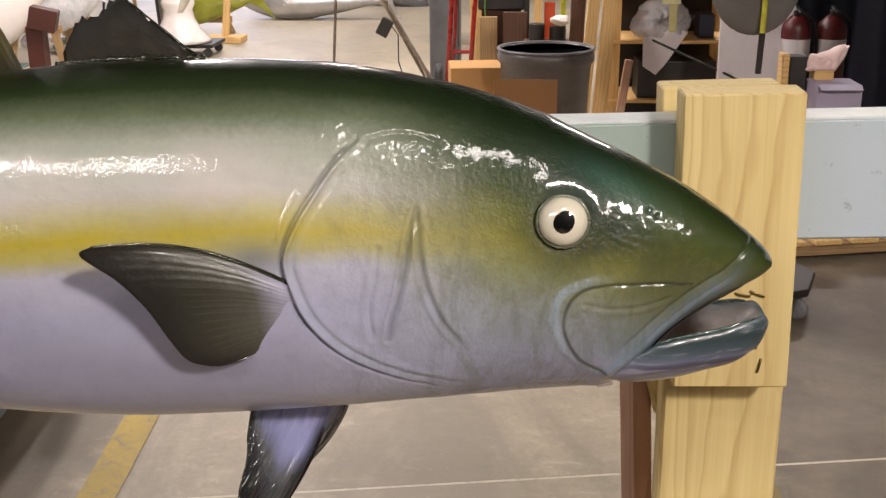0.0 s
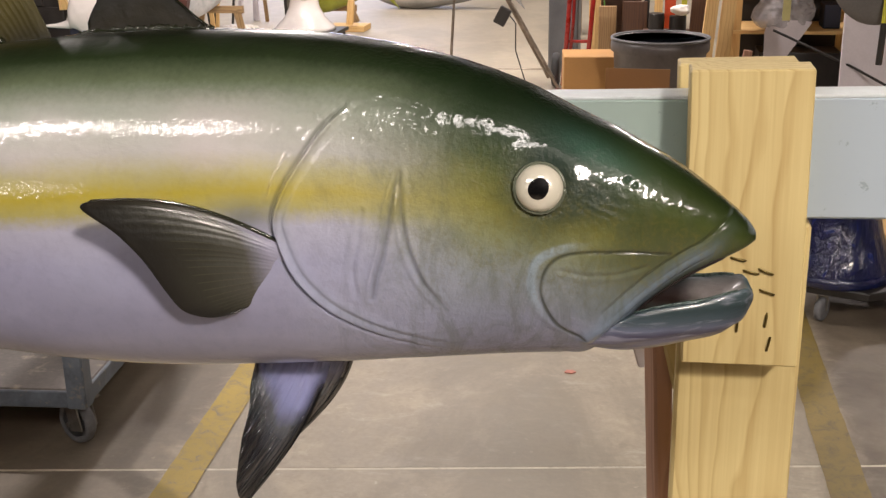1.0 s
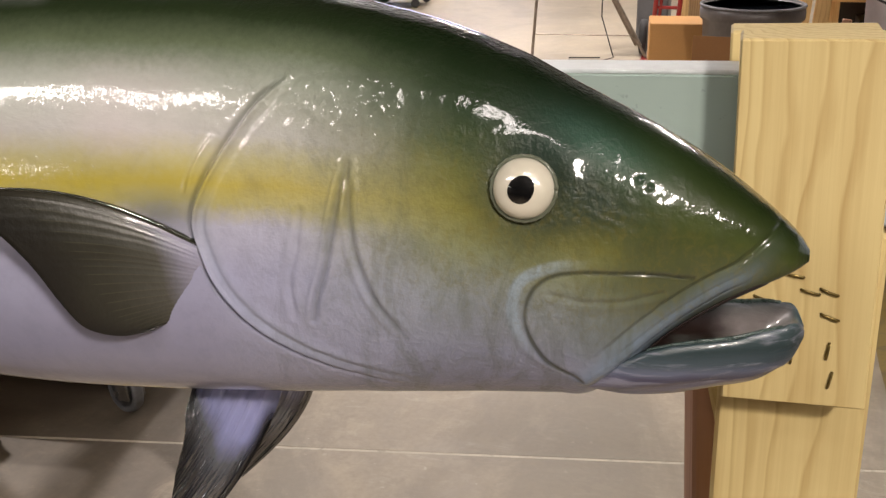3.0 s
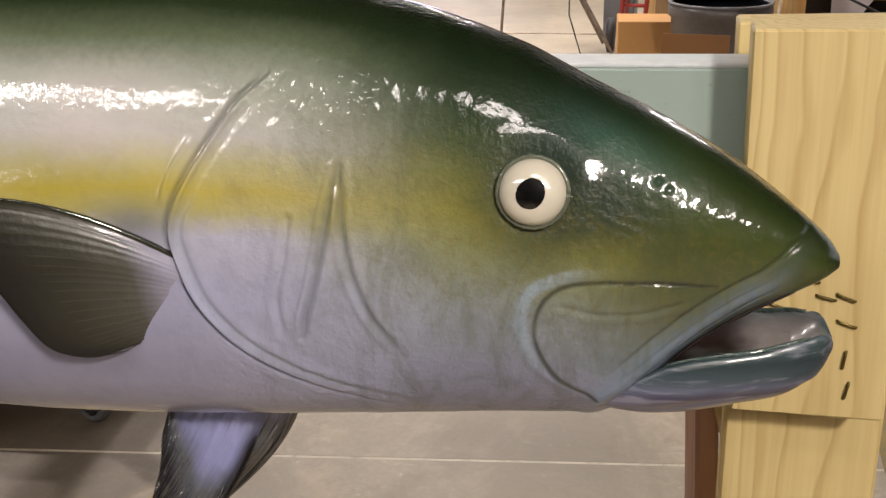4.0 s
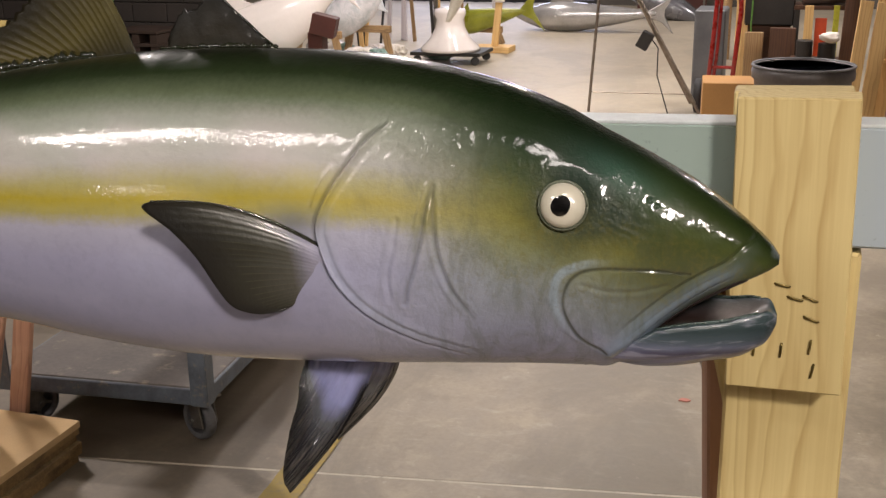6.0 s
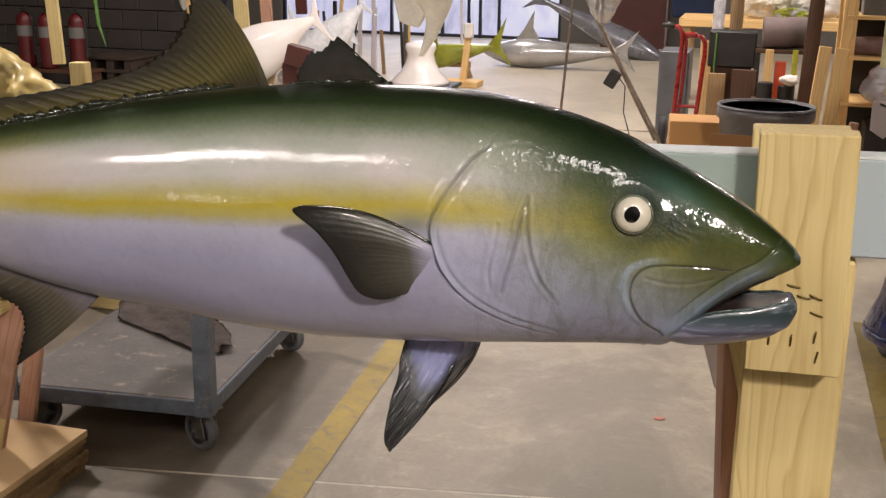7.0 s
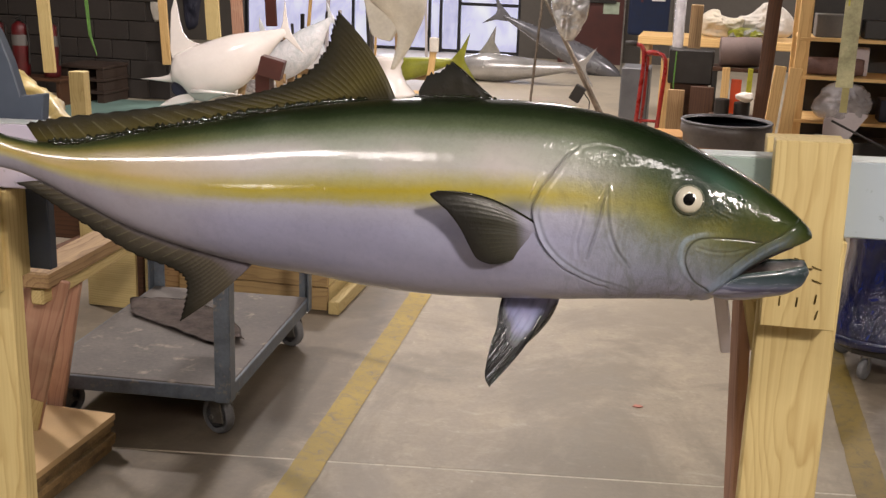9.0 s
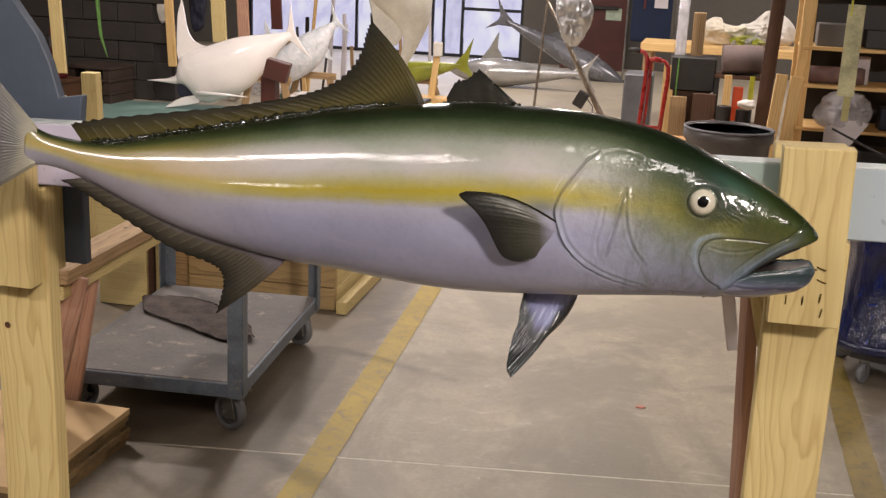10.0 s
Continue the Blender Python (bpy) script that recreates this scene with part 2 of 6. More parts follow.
def rail_material():
    """Grey-green paint with paler and greyer coats along the plank (local x)."""
    m = Mat("rail_paint", 0.5)
    v = m.coords("Object")
    x = m.node("SeparateXYZ", {0: v}).outputs[0]
    n = m.noise(v, 9, 5)
    xw = m.math("ADD", x, m.math("MULTIPLY", m.math("SUBTRACT", n, 0.5), 0.03))
    col = m.ramp(m.math("MULTIPLY", m.math("ADD", xw, 0.75), 0.5), [(0.0, lin("c3bdd0")), (0.10, lin("bdb9c6")), (0.25, lin("97a69f")), (0.52, lin("93a49d")), (0.545, lin("a4b1b6")), (0.57, lin("a5b1ba")), (1.0, lin("9ca8b1"))])
    col = m.mix(m.math("MULTIPLY", m.span(m.noise(v, 60, 4, 0.7), 0.62, 0.7), 0.5), col, lin("6f7b78"))
    m.set(Base_Color=col, Normal=m.bump(m.noise(m.coords("Object", (6, 60, 60)), 1.0, 4), 0.15, 0.002))
    return m.m


RAIL = rail_material()
RAIL_EDGE = plain("rail_edge", lin("ccd3d4"), 0.5, vary=0.08, scale=30)


def fish_material():
    """Airbrushed body colours under a thick clear gloss. rel: 0 belly to 1 back; along: metres from the tail to the nose."""
    m = Mat("fish_body", 0.34, 0.0, 1.0, 0.075)
    rel, along = m.node("Attribute", attribute_name="rel").outputs[2], m.node("Attribute", attribute_name="along").outputs[2]
    lip, groove = m.node("Attribute", attribute_name="lip").outputs[2], m.node("Attribute", attribute_name="groove").outputs[2]
    cresc, orbit_dark = m.node("Attribute", attribute_name="crescent").outputs[2], m.node("Attribute", attribute_name="orbit").outputs[2]
    v = m.coords("Object")
    soft, fine = m.noise(v, 16, 4), m.noise(v, 260, 3)
    r = m.math("ADD", rel, m.math("MULTIPLY", m.math("SUBTRACT", soft, 0.5), 0.035))
    r = m.math("ADD", r, m.math("MULTIPLY", m.math("SUBTRACT", fine, 0.5), 0.025))
    # the stripe climbs a little towards the head
    r = m.math("SUBTRACT", r, m.math("MULTIPLY", m.math("MULTIPLY", m.span(along, -0.5, -0.05), m.span(r, 0.85, 0.62)), 0.05))
    # paler upper-flank stops carry a whitish reflected glow along with the paint
    body = m.ramp(r, [(0.0, lin("918f9f")), (0.14, lin("8a8aa2")), (0.34, lin("9999b3")), (0.45, lin("adacbe")), (0.50, lin("aaa262")), (0.545, lin("b0a032")), (0.60, lin("b2ab72")), (0.67, lin("bab9b2")), (0.745, lin("b0b3a8")), (0.82, lin("979f90")), (0.885, lin("5f6b51")), (0.945, lin("25321b")), (1.0, lin("0c1408"))])
    head = m.ramp(r, [(0.0, lin("88879a")), (0.16, lin("828698")), (0.32, lin("7f868a")), (0.46, lin("7b7f5e")), (0.56, lin("83803f")), (0.66, lin("666936")), (0.75, lin("404c2e")), (0.84, lin("263720")), (0.93, lin("172512")), (1.0, lin("0e1a0b"))])
    snout = m.ramp(r, [(0.0, lin("7a8794")), (0.2, lin("626f70")), (0.34, lin("575b45")), (0.55, lin("4f5434")), (0.8, lin("3f4a22")), (1.0, lin("1a270f"))])
    tail = m.ramp(r, [(0.0, lin("86808c")), (0.38, lin("958f98")), (0.5, lin("b0a672")), (0.62, lin("b39a38")), (0.8, lin("9a8f4a")), (0.93, lin("3d4524")), (1.0, lin("1a2212"))])
    aw = m.math("ADD", along, m.math("MULTIPLY", m.math("SUBTRACT", soft, 0.5), 0.05))
    col = m.mix(m.span(aw, -0.42, -0.62), body, tail)
    col = m.mix(m.span(aw, -0.04, 0.08), col, head)
    col = m.mix(m.span(aw, 0.125, 0.19), col, snout)
    # dark teal round the eye: paint with the socket's shade mixed in
    col = m.mix(m.math("MINIMUM", m.math("MULTIPLY", orbit_dark, 0.8), 0.8), col, lin("2b3833"))
    col = m.mix(m.math("MULTIPLY", lip, 0.68), col, lin("6d7c90"))
    col = m.mix(m.math("MULTIPLY", cresc, 0.6), col, lin("94a5b4"))
    # carved creases and nostril pits are darkened; their shade is painted in
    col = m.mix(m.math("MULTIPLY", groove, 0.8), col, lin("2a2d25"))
    teal, smudge = m.node("Attribute", attribute_name="teal").outputs[2], m.node("Attribute", attribute_name="smudge").outputs[2]
    # teal sheen before the eye, a reflected streak painted into the colour
    col = m.mix(m.math("MULTIPLY", teal, 0.5), col, lin("3f6658"))
    col = m.mix(m.math("MULTIPLY", smudge, 0.6), col, lin("3f4228"))
    # olive freckles over the cheek
    freck = m.noise(m.coords("Object", (1, 1, 0.8)), 210, 4, 0.7, 0.6)
    cheek = m.math("MULTIPLY", m.span(aw, -0.02, 0.05), m.math("MULTIPLY", m.span(r, 0.16, 0.4), m.span(r, 0.86, 0.6)))
    col = m.mix(m.math("MULTIPLY", cheek, m.math("MULTIPLY", m.span(freck, 0.42, 0.7), 0.4)), col, lin("6b6430"))
    grime = m.noise(m.coords("Object", (1.4, 1, 0.5), (2, 0, 5)), 34, 5, 0.65, 1.2)
    col = m.mix(m.math("MULTIPLY", m.math("MULTIPLY", m.span(aw, -0.07, 0.03), m.span(r, 0.9, 0.7)), m.math("MULTIPLY", m.span(grime, 0.46, 0.68), 0.36)), col, lin("4b5038"))
    headness = m.math("MULTIPLY", m.span(along, -0.09, 0.02), m.math("ADD", 0.25, m.math("MULTIPLY", m.span(along, 0.19, 0.11), 0.75)))
    speck = m.noise(v, 95, 5, 0.65)
    col = m.mix(m.math("MULTIPLY", m.span(speck, 0.46, 0.66), m.math("ADD", 0.07, m.math("MULTIPLY", headness, 0.05))), col, lin("2c3326"))
    cloud = m.noise(m.coords("Object", (0.6, 1, 1)), 7, 4, 0.55, 0.5)
    col = m.mix(m.span(cloud, 0.35, 0.7), m.mix(0.22, col, lin("4a4f46"), "MULTIPLY"), col)
    # airbrushed patches of cool white along the flank
    patch = m.noise(m.coords("Object", (0.7, 1, 1), (3, 1, 2)), 6, 3, 0.5, 0.4)
    flank = m.math("MULTIPLY", m.span(patch, 0.5, 0.68), m.math("MULTIPLY", m.span(r, 0.9, 0.75), m.span(aw, 0.1, 0.0)))
    col = m.mix(m.math("MULTIPLY", flank, 0.13), col, lin("b4bccb"))
    blush = m.noise(m.coords("Object", (0.5, 1, 1), (1, 4, 7)), 7, 3, 0.5, 0.6)
    over = m.math("MULTIPLY", m.span(r, 0.55, 0.64), m.span(r, 0.88, 0.78))
    col = m.mix(m.math("MULTIPLY", m.math("MULTIPLY", over, m.span(aw, 0.0, -0.12)), m.math("MULTIPLY", m.span(blush, 0.42, 0.62), 0.42)), col, lin("c0b4b8"))
    n1 = m.bump(m.noise(v, 70, 3, 0.5, 0.6), 0.06, 0.006)
    wrinkle = m.noise(m.coords("Object", (1.0, 1.0, 0.55)), 120, 4, 0.6, 1.4)
    pores = m.noise(v, 380, 2, 0.6, 0.3)
    n2 = m.bump(m.math("MULTIPLY", m.math("ADD", wrinkle, pores), headness), 0.2, 0.005, n1)
    n3 = m.bump(m.noise(m.coords("Object", (0.45, 1, 1)), 210, 3), 0.05, 0.003, n2)
    ripple = m.math("ADD", m.noise(m.coords("Object", (1.2, 1, 0.8)), 310, 1, 0.5, 0.3), m.noise(m.coords("Object", (0.7, 1, 1)), 120, 2, 0.5, 0.4))
    coatn = m.bump(m.math("MULTIPLY", m.math("ADD", wrinkle, m.math("MULTIPLY", pores, 0.3)), headness), 0.035, 0.005, m.bump(m.math("MULTIPLY", ripple, m.math("MULTIPLY", m.math("ADD", 0.3, m.math("MULTIPLY", m.span(along, -0.5, -0.2), 0.7)), m.math("SUBTRACT", 1.0, m.math("MULTIPLY", headness, 0.5)))), 0.055, 0.003))
    # cracked varnish on the snout
    cells = m.node("TexVoronoi", {"Vector": m.coords("Object", (1, 0.5, 1)), "Scale": 230.0}).outputs["Distance"]
    coatn = m.bump(m.math("MULTIPLY", cells, m.span(along, 0.135, 0.165)), 0.07, 0.003, coatn)
    m.set(Base_Color=col, Normal=n3)
    m.put(m.b, "Coat Normal", coatn)
    # the pearl coat of the flank thins out on the head
    m.put(m.b, "Specular IOR Level", m.math("ADD", 0.1, m.math("MULTIPLY", m.span(along, 0.05, -0.06), 0.28)))
    return m.m


def fin_material(name, base, edge, ray_light, gloss=0.06, coat=0.5, wrinkle=0.2, folds=False, stops=None):
    """span: 0 at the root to 1 at the edge; ray: across the rays."""
    m = Mat(name, 0.45, 0.0, coat, gloss)
    sp, ray = m.node("Attribute", attribute_name="span").outputs[2], m.node("Attribute", attribute_name="ray").outputs[2]
    v = m.coords("Object")
    n = m.noise(v, 30, 4)
    t = m.math("ADD", sp, m.math("MULTIPLY", m.math("SUBTRACT", n, 0.5), 0.3))
    col = m.ramp(t, stops or [(0.0, base[0]), (0.35, base[1]), (0.85, edge), (1.0, tuple(0.5 * c for c in edge))])
    col = m.mix(m.math("MULTIPLY", m.span(ray, 0.84, 1.0), ray_light), col, lin("a9a380"))
    m.set(Base_Color=col, Normal=m.bump(m.noise(v, 130, 3, 0.6), 0.18, 0.004))
    if coat < 0.2:
        m.put(m.b, "Specular IOR Level", 0.2)
    if folds:
        # long wet creases that run with the rays
        q = m.node("Attribute", attribute_name="comb").outputs[2]
        run = m.node("CombineXYZ", {0: m.math("MULTIPLY", q, 24.0), 1: m.math("MULTIPLY", sp, 1.2), 2: 0.0}).outputs[0]
        crease = m.bump(m.noise(run, 1.0, 1, 0.5, 0.25), wrinkle, 0.008)
        m.put(m.b, "Coat Normal", crease)
        m.put(m.b, "Coat IOR", 2.3)
        m.put(m.b, "Specular IOR Level", 0.15)
        # the front and rear margins are black
        rim = m.math("MAXIMUM", m.span(q, 0.16, 0.02), m.span(q, 0.84, 0.98))
        m.set(Base_Color=m.mix(m.math("MULTIPLY", rim, m.span(sp, 0.1, 0.35)), col, lin("060608")))
    else:
        m.put(m.b, "Coat Normal", m.bump(m.noise(v, 90, 3, 0.6, 0.6), wrinkle, 0.004))
    return m.m


FISH = fish_material()
FIN_DORSAL = fin_material("fin_dorsal", (lin("1b190a"), lin("443d15")), lin("241f0c"), 0.12, 0.2, 0.08)
FIN_BLACK = fin_material("fin_black", (lin("191812"), lin("242118")), lin("17150e"), 0.0, 0.12, 0.15, 0.05)
FIN_ANAL = fin_material("fin_anal", (lin("6d6772"), lin("464035")), lin("27241c"), 0.1, 0.2, 0.08)
FIN_PECTORAL = fin_material("fin_pectoral", (lin("8b8994"), lin("45453a")), lin("12110c"), 0.06, 0.14, 0.22, 0.04, stops=[(0.12, lin("8b8a9c")), (0.36, lin("46463f")), (0.6, lin("2b2b22")), (0.88, lin("12110c")), (1.0, lin("080806"))])
FIN_PELVIC = fin_material("fin_pelvic", (lin("8387b6"), lin("34353b")), lin("101014"), 0.0, 0.10, 1.0, 0.9, True, stops=[(0.12, lin("a0a3d0")), (0.38, lin("7d81a8")), (0.56, lin("4a4d52")), (0.78, lin("15151a")), (1.0, lin("050506"))])
FIN_TAIL = fin_material("fin_tail", (lin("a09c88"), lin("66645f")), lin("37353b"), 0.12)
JAW = Mat("jaw_paint", 0.4, 0, 0.45, 0.1)
_z = JAW.node("SeparateXYZ", {0: JAW.coords("Object")}).outputs[2]
_streak = JAW.noise(JAW.coords(scale=(0.12, 0.4, 1)), 190, 4, 0.6, 0.4)
_zz = JAW.math("ADD", JAW.span(_z, -0.03, 0.03), JAW.math("MULTIPLY", JAW.math("SUBTRACT", _streak, 0.5), 0.16))
_c = JAW.ramp(_zz, [(0.0, lin("777688")), (0.22, lin("6b6b80")), (0.36, lin("3f3d54")), (0.47, lin("5c6276")), (0.62, lin("3d4a52")), (0.8, lin("28373a")), (1.0, lin("3d4d50"))])
_c = JAW.mix(JAW.math("MULTIPLY", JAW.span(_streak, 0.5, 0.7), 0.45), _c, lin("a7a8b8"))
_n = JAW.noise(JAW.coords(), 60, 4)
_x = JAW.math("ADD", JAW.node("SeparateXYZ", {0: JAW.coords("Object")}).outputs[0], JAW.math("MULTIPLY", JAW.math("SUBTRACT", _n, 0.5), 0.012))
# mouth floor darkens to the rear: the cavity's shade put into the colour
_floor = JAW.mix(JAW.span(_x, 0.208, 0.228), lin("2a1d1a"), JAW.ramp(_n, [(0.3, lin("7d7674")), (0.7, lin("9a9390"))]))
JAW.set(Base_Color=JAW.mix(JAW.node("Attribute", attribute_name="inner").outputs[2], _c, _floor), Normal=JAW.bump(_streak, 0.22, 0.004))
JAW.put(JAW.b, "Coat Normal", JAW.bump(JAW.noise(JAW.coords(), 150, 3), 0.12, 0.003))
JAW = JAW.m
MOUTH_DARK = plain("mouth_dark", lin("2a1d1a"), 0.5, vary=0.2, scale=20)
SOCKET = plain("eye_socket", lin("5d6252"), 0.2, coat=1.0)
VARNISH = plain("dark_varnish", lin("1d2012"), 0.12, vary=0.1, coat=1.0, bump=0.0)
TEETH = plain("tooth_pad", lin("3f4f4a"), 0.3, vary=0.2, scale=200, grain=400, bump=0.6, coat=0.8)
EYE_WHITE = plain("eye_white", lin("d3cebb"), 0.25, vary=0.04, scale=30, coat=1.0, bump=0.0)
PUPIL = plain("pupil_black", lin("030303"), 0.5, vary=0.0, coat=1.0, bump=0.0)
PUPIL.node_tree.nodes["Principled BSDF"].inputs["Specular IOR Level"].default_value = 0.1
for glass in (PUPIL, EYE_WHITE):
    glass.node_tree.nodes["Principled BSDF"].inputs["Coat IOR"].default_value = 1.8
    glass.node_tree.nodes["Principled BSDF"].inputs["Coat Roughness"].default_value = 0.03


def wrap_material():
    m = Mat("blue_wrap", 0.18, 0.0, 0.8)
    v = m.coords(scale=(1, 1, 0.5))
    n = m.noise(v, 13, 4, 0.55, 2.2)
    m.set(Base_Color=m.ramp(n, [(0.35, lin("070d2c")), (0.65, lin("0a1748")), (0.8, lin("12286a"))]), Normal=m.bump(n, 0.5, 0.02))
    m.put(m.b, "Coat Normal", m.bump(m.noise(m.coords(scale=(1, 1, 0.25)), 34, 4, 0.6, 1.6), 0.8, 0.012))
    return m.m


BLUE_WRAP = wrap_material()


def film_material():
    m = Mat("clear_film", 0.3)
    v = m.coords()
    m.set(Base_Color=m.ramp(m.noise(v, 9, 4), [(0.3, lin("b0abad")), (0.7, lin("dcd8da"))]), Normal=m.bump(m.noise(v, 16, 5, 0.6, 1.6), 0.9, 0.03), Alpha=0.5, Roughness=0.16)
    return m.m


FILM = film_material()

# ---- building helpers ----


def thing(name, m, label, category, group="", kind=""):
    ob = new(name)
    ob.matrix_world = m
    ob.empty_display_size = 0.05
    return tagged(ob, label, category, group, kind)


def mesh_of(bm, name, material, smooth=False):
    me = bpy.data.meshes.new(name)
    bm.to_mesh(me)
    bm.free()
    for mt in (material if isinstance(material, (list, tuple)) else [material]):
        me.materials.append(mt)
    if smooth:
        me.polygons.foreach_set("use_smooth", [True] * len(me.polygons))
    return me


def part(name, bm, material, parent=None, label="", m=None, smooth=False):
    """Links a bmesh as one mesh object under a thing or a part; m: its pose in the parent."""
    ob = new(name, mesh_of(bm, name, material, smooth))
    if parent is not None:
        ob.parent = parent
    if m is not None:
        ob.matrix_local = m
    if label:
        ob["label"] = label
    return ob


def box(sx, sy, sz, bevel=0.003, m=None, bm=None, seg=1):
    """A bevelled block, centred."""
    b = bmesh.new()
    bmesh.ops.create_cube(b, size=1)
    bmesh.ops.scale(b, vec=(sx, sy, sz), verts=b.verts)
    if bevel:
        bmesh.ops.bevel(b, geom=b.edges[:], offset=min(bevel, 0.45 * min(sx, sy, sz)), segments=seg, affect="EDGES", profile=0.6)
    if m is not None:
        b.transform(m)
    if bm is None:
        return b
    me = bpy.data.meshes.new("tmp")
    b.to_mesh(me)
    b.free()
    bm.from_mesh(me)
    bpy.data.meshes.remove(me)
    return bm


def lathe(profile, seg=32, bm=None, m=None):
    """Turned form: (radius, z) pairs round z."""
    b = bmesh.new() if bm is None else bm
    rings = []
    for r, z in profile:
        ring = []
        for i in range(seg):
            a = 2 * math.pi * i / seg
            co = Vector((r * math.cos(a), r * math.sin(a), z))
            ring.append(b.verts.new(m @ co if m is not None else co))
        rings.append(ring)
    for a, c in zip(rings, rings[1:]):
        for i in range(seg):
            b.faces.new((a[i], a[(i + 1) % seg], c[(i + 1) % seg], c[i]))
    for ring, flip in ((rings[0], True), (rings[-1], False)):
        if (Vector(ring[0].co) - Vector(ring[seg // 2].co)).length > 1e-5:
            b.faces.new(ring[::-1] if flip else ring)
    return b


def tube(points, r, seg=8, bm=None, taper=None):
    """A round bar along points."""
    b = bmesh.new() if bm is None else bm
    pts = [Vector(p) for p in points]
    rings = []
    side = Vector((0.13, 0.31, 0.94))
    for i, p in enumerate(pts):
        d = (pts[min(i + 1, len(pts) - 1)] - pts[max(i - 1, 0)]).normalized()
        u = d.cross(side)
        u = (u if u.length > 1e-3 else d.cross(Vector((1, 0, 0)))).normalized()
        w = d.cross(u)
        side = u.cross(d)
        rr = r if taper is None else r * taper[i]
        rings.append([b.verts.new(p + rr * (math.cos(2 * math.pi * k / seg) * u + math.sin(2 * math.pi * k / seg) * w)) for k in range(seg)])
    for a, c in zip(rings, rings[1:]):
        for k in range(seg):
            b.faces.new((a[k], a[(k + 1) % seg], c[(k + 1) % seg], c[k]))
    b.faces.new(rings[0][::-1])
    b.faces.new(rings[-1])
    bmesh.ops.recalc_face_normals(b, faces=b.faces[:])
    return b


def prism(outline, depth, axis="y", bevel=0.0):
    """A flat outline (two coordinates) given thickness, centred on the third axis."""
    b = bmesh.new()
    put = {"y": lambda a, c, d: (a, d, c), "z": lambda a, c, d: (a, c, d), "x": lambda a, c, d: (d, a, c)}[axis]
    lo = [b.verts.new(put(a, c, -depth / 2)) for a, c in outline]
    hi = [b.verts.new(put(a, c, depth / 2)) for a, c in outline]
    b.faces.new(lo)
    b.faces.new(hi[::-1])
    n = len(outline)
    for i in range(n):
        b.faces.new((lo[i], hi[i], hi[(i + 1) % n], lo[(i + 1) % n]))
    bmesh.ops.recalc_face_normals(b, faces=b.faces[:])
    if bevel:
        bmesh.ops.bevel(b, geom=b.edges[:], offset=bevel, segments=1, affect="EDGES")
    return b


def plank(name, p0, p1, width, thick, material, parent=None, face=(0, -1, 0), bevel=0.003, label="", rough=0.0):
    """A board from p0 to p1 in the parent's frame; its wide face looks towards face. Local x runs along it."""
    p0, p1 = Vector(p0), Vector(p1)
    x = (p1 - p0).normalized()
    z = Vector(face)
    z = (z - z.dot(x) * x).normalized()
    y = z.cross(x)
    m = Matrix((x, y, z)).transposed().to_4x4()
    m.translation = (p0 + p1) / 2
    b = box((p1 - p0).length, width, thick, bevel)
    if rough:
        for v in b.verts:
            v.co += rough * Vector((random.uniform(-1, 1), random.uniform(-1, 1), random.uniform(-1, 1)))
    return part(name, b, material, parent, label, m)


def curve_fn(pairs):
    """A smooth function through (x, y) pairs in falling or rising x."""
    p = np.array(sorted(pairs), float)
    xs, ys = p[:, 0], p[:, 1]
    h, d = np.diff(xs), np.diff(ys) / np.diff(xs)
    t = np.empty_like(ys)
    t[1:-1] = (d[:-1] * h[1:] + d[1:] * h[:-1]) / (h[:-1] + h[1:])
    t[0], t[-1] = d[0], d[-1]

    def f(x):
        x = np.clip(np.asarray(x, float), xs[0], xs[-1])
        i = np.clip(np.searchsorted(xs, x) - 1, 0, len(h) - 1)
        s = (x - xs[i]) / h[i]
        return (2 * s**3 - 3 * s**2 + 1) * ys[i] + (s**3 - 2 * s**2 + s) * h[i] * t[i] + (3 * s**2 - 2 * s**3) * ys[i + 1] + (s**3 - s**2) * h[i] * t[i + 1]

    return f


def grid_mesh(name, X, Y, Z, material, attrs=None, closed=True, caps=True, parent=None, label="", smooth=True):
    """A mesh from grids of places (rows along, columns round)."""
    n, k = X.shape
    verts = np.stack([X, Y, Z], -1).reshape(-1, 3)
    faces = []
    for i in range(n - 1):
        for j in range(k if closed else k - 1):
            a, b = i * k + j, i * k + (j + 1) % k
            faces.append((a, b, b + k, a + k))
    if caps and closed:
        faces.append(tuple(range(k))[::-1])
        faces.append(tuple(range((n - 1) * k, n * k)))
    me = bpy.data.meshes.new(name)
    me.from_pydata(verts.tolist(), [], faces)
    me.materials.append(material)
    for key, val in (attrs or {}).items():
        me.attributes.new(key, "FLOAT", "POINT").data.foreach_set("value", np.asarray(val, float).reshape(-1))
    b = bmesh.new()
    b.from_mesh(me)
    bmesh.ops.recalc_face_normals(b, faces=b.faces[:])
    b.to_mesh(me)
    b.free()
    if smooth:
        me.polygons.foreach_set("use_smooth", [True] * len(me.polygons))
    ob = new(name, me)
    if parent is not None:
        ob.parent = parent
    if label:
        ob["label"] = label
    return ob


def line_distance(X, Z, pts):
    """Distance of each place to a polyline in x and z."""
    best = np.full(X.shape, 9.0)
    for (ax, az), (bx, bz) in zip(pts, pts[1:]):
        dx, dz = bx - ax, bz - az
        s = np.clip(((X - ax) * dx + (Z - az) * dz) / (dx * dx + dz * dz), 0, 1)
        best = np.minimum(best, np.hypot(X - ax - s * dx, Z - az - s * dz))
    return best


def smooth_line(pts, n=60):
    s = np.linspace(0, 1, len(pts))
    q = np.linspace(0, 1, n)
    return list(zip(curve_fn(zip(s, [p[0] for p in pts]))(q), curve_fn(zip(s, [p[1] for p in pts]))(q)))


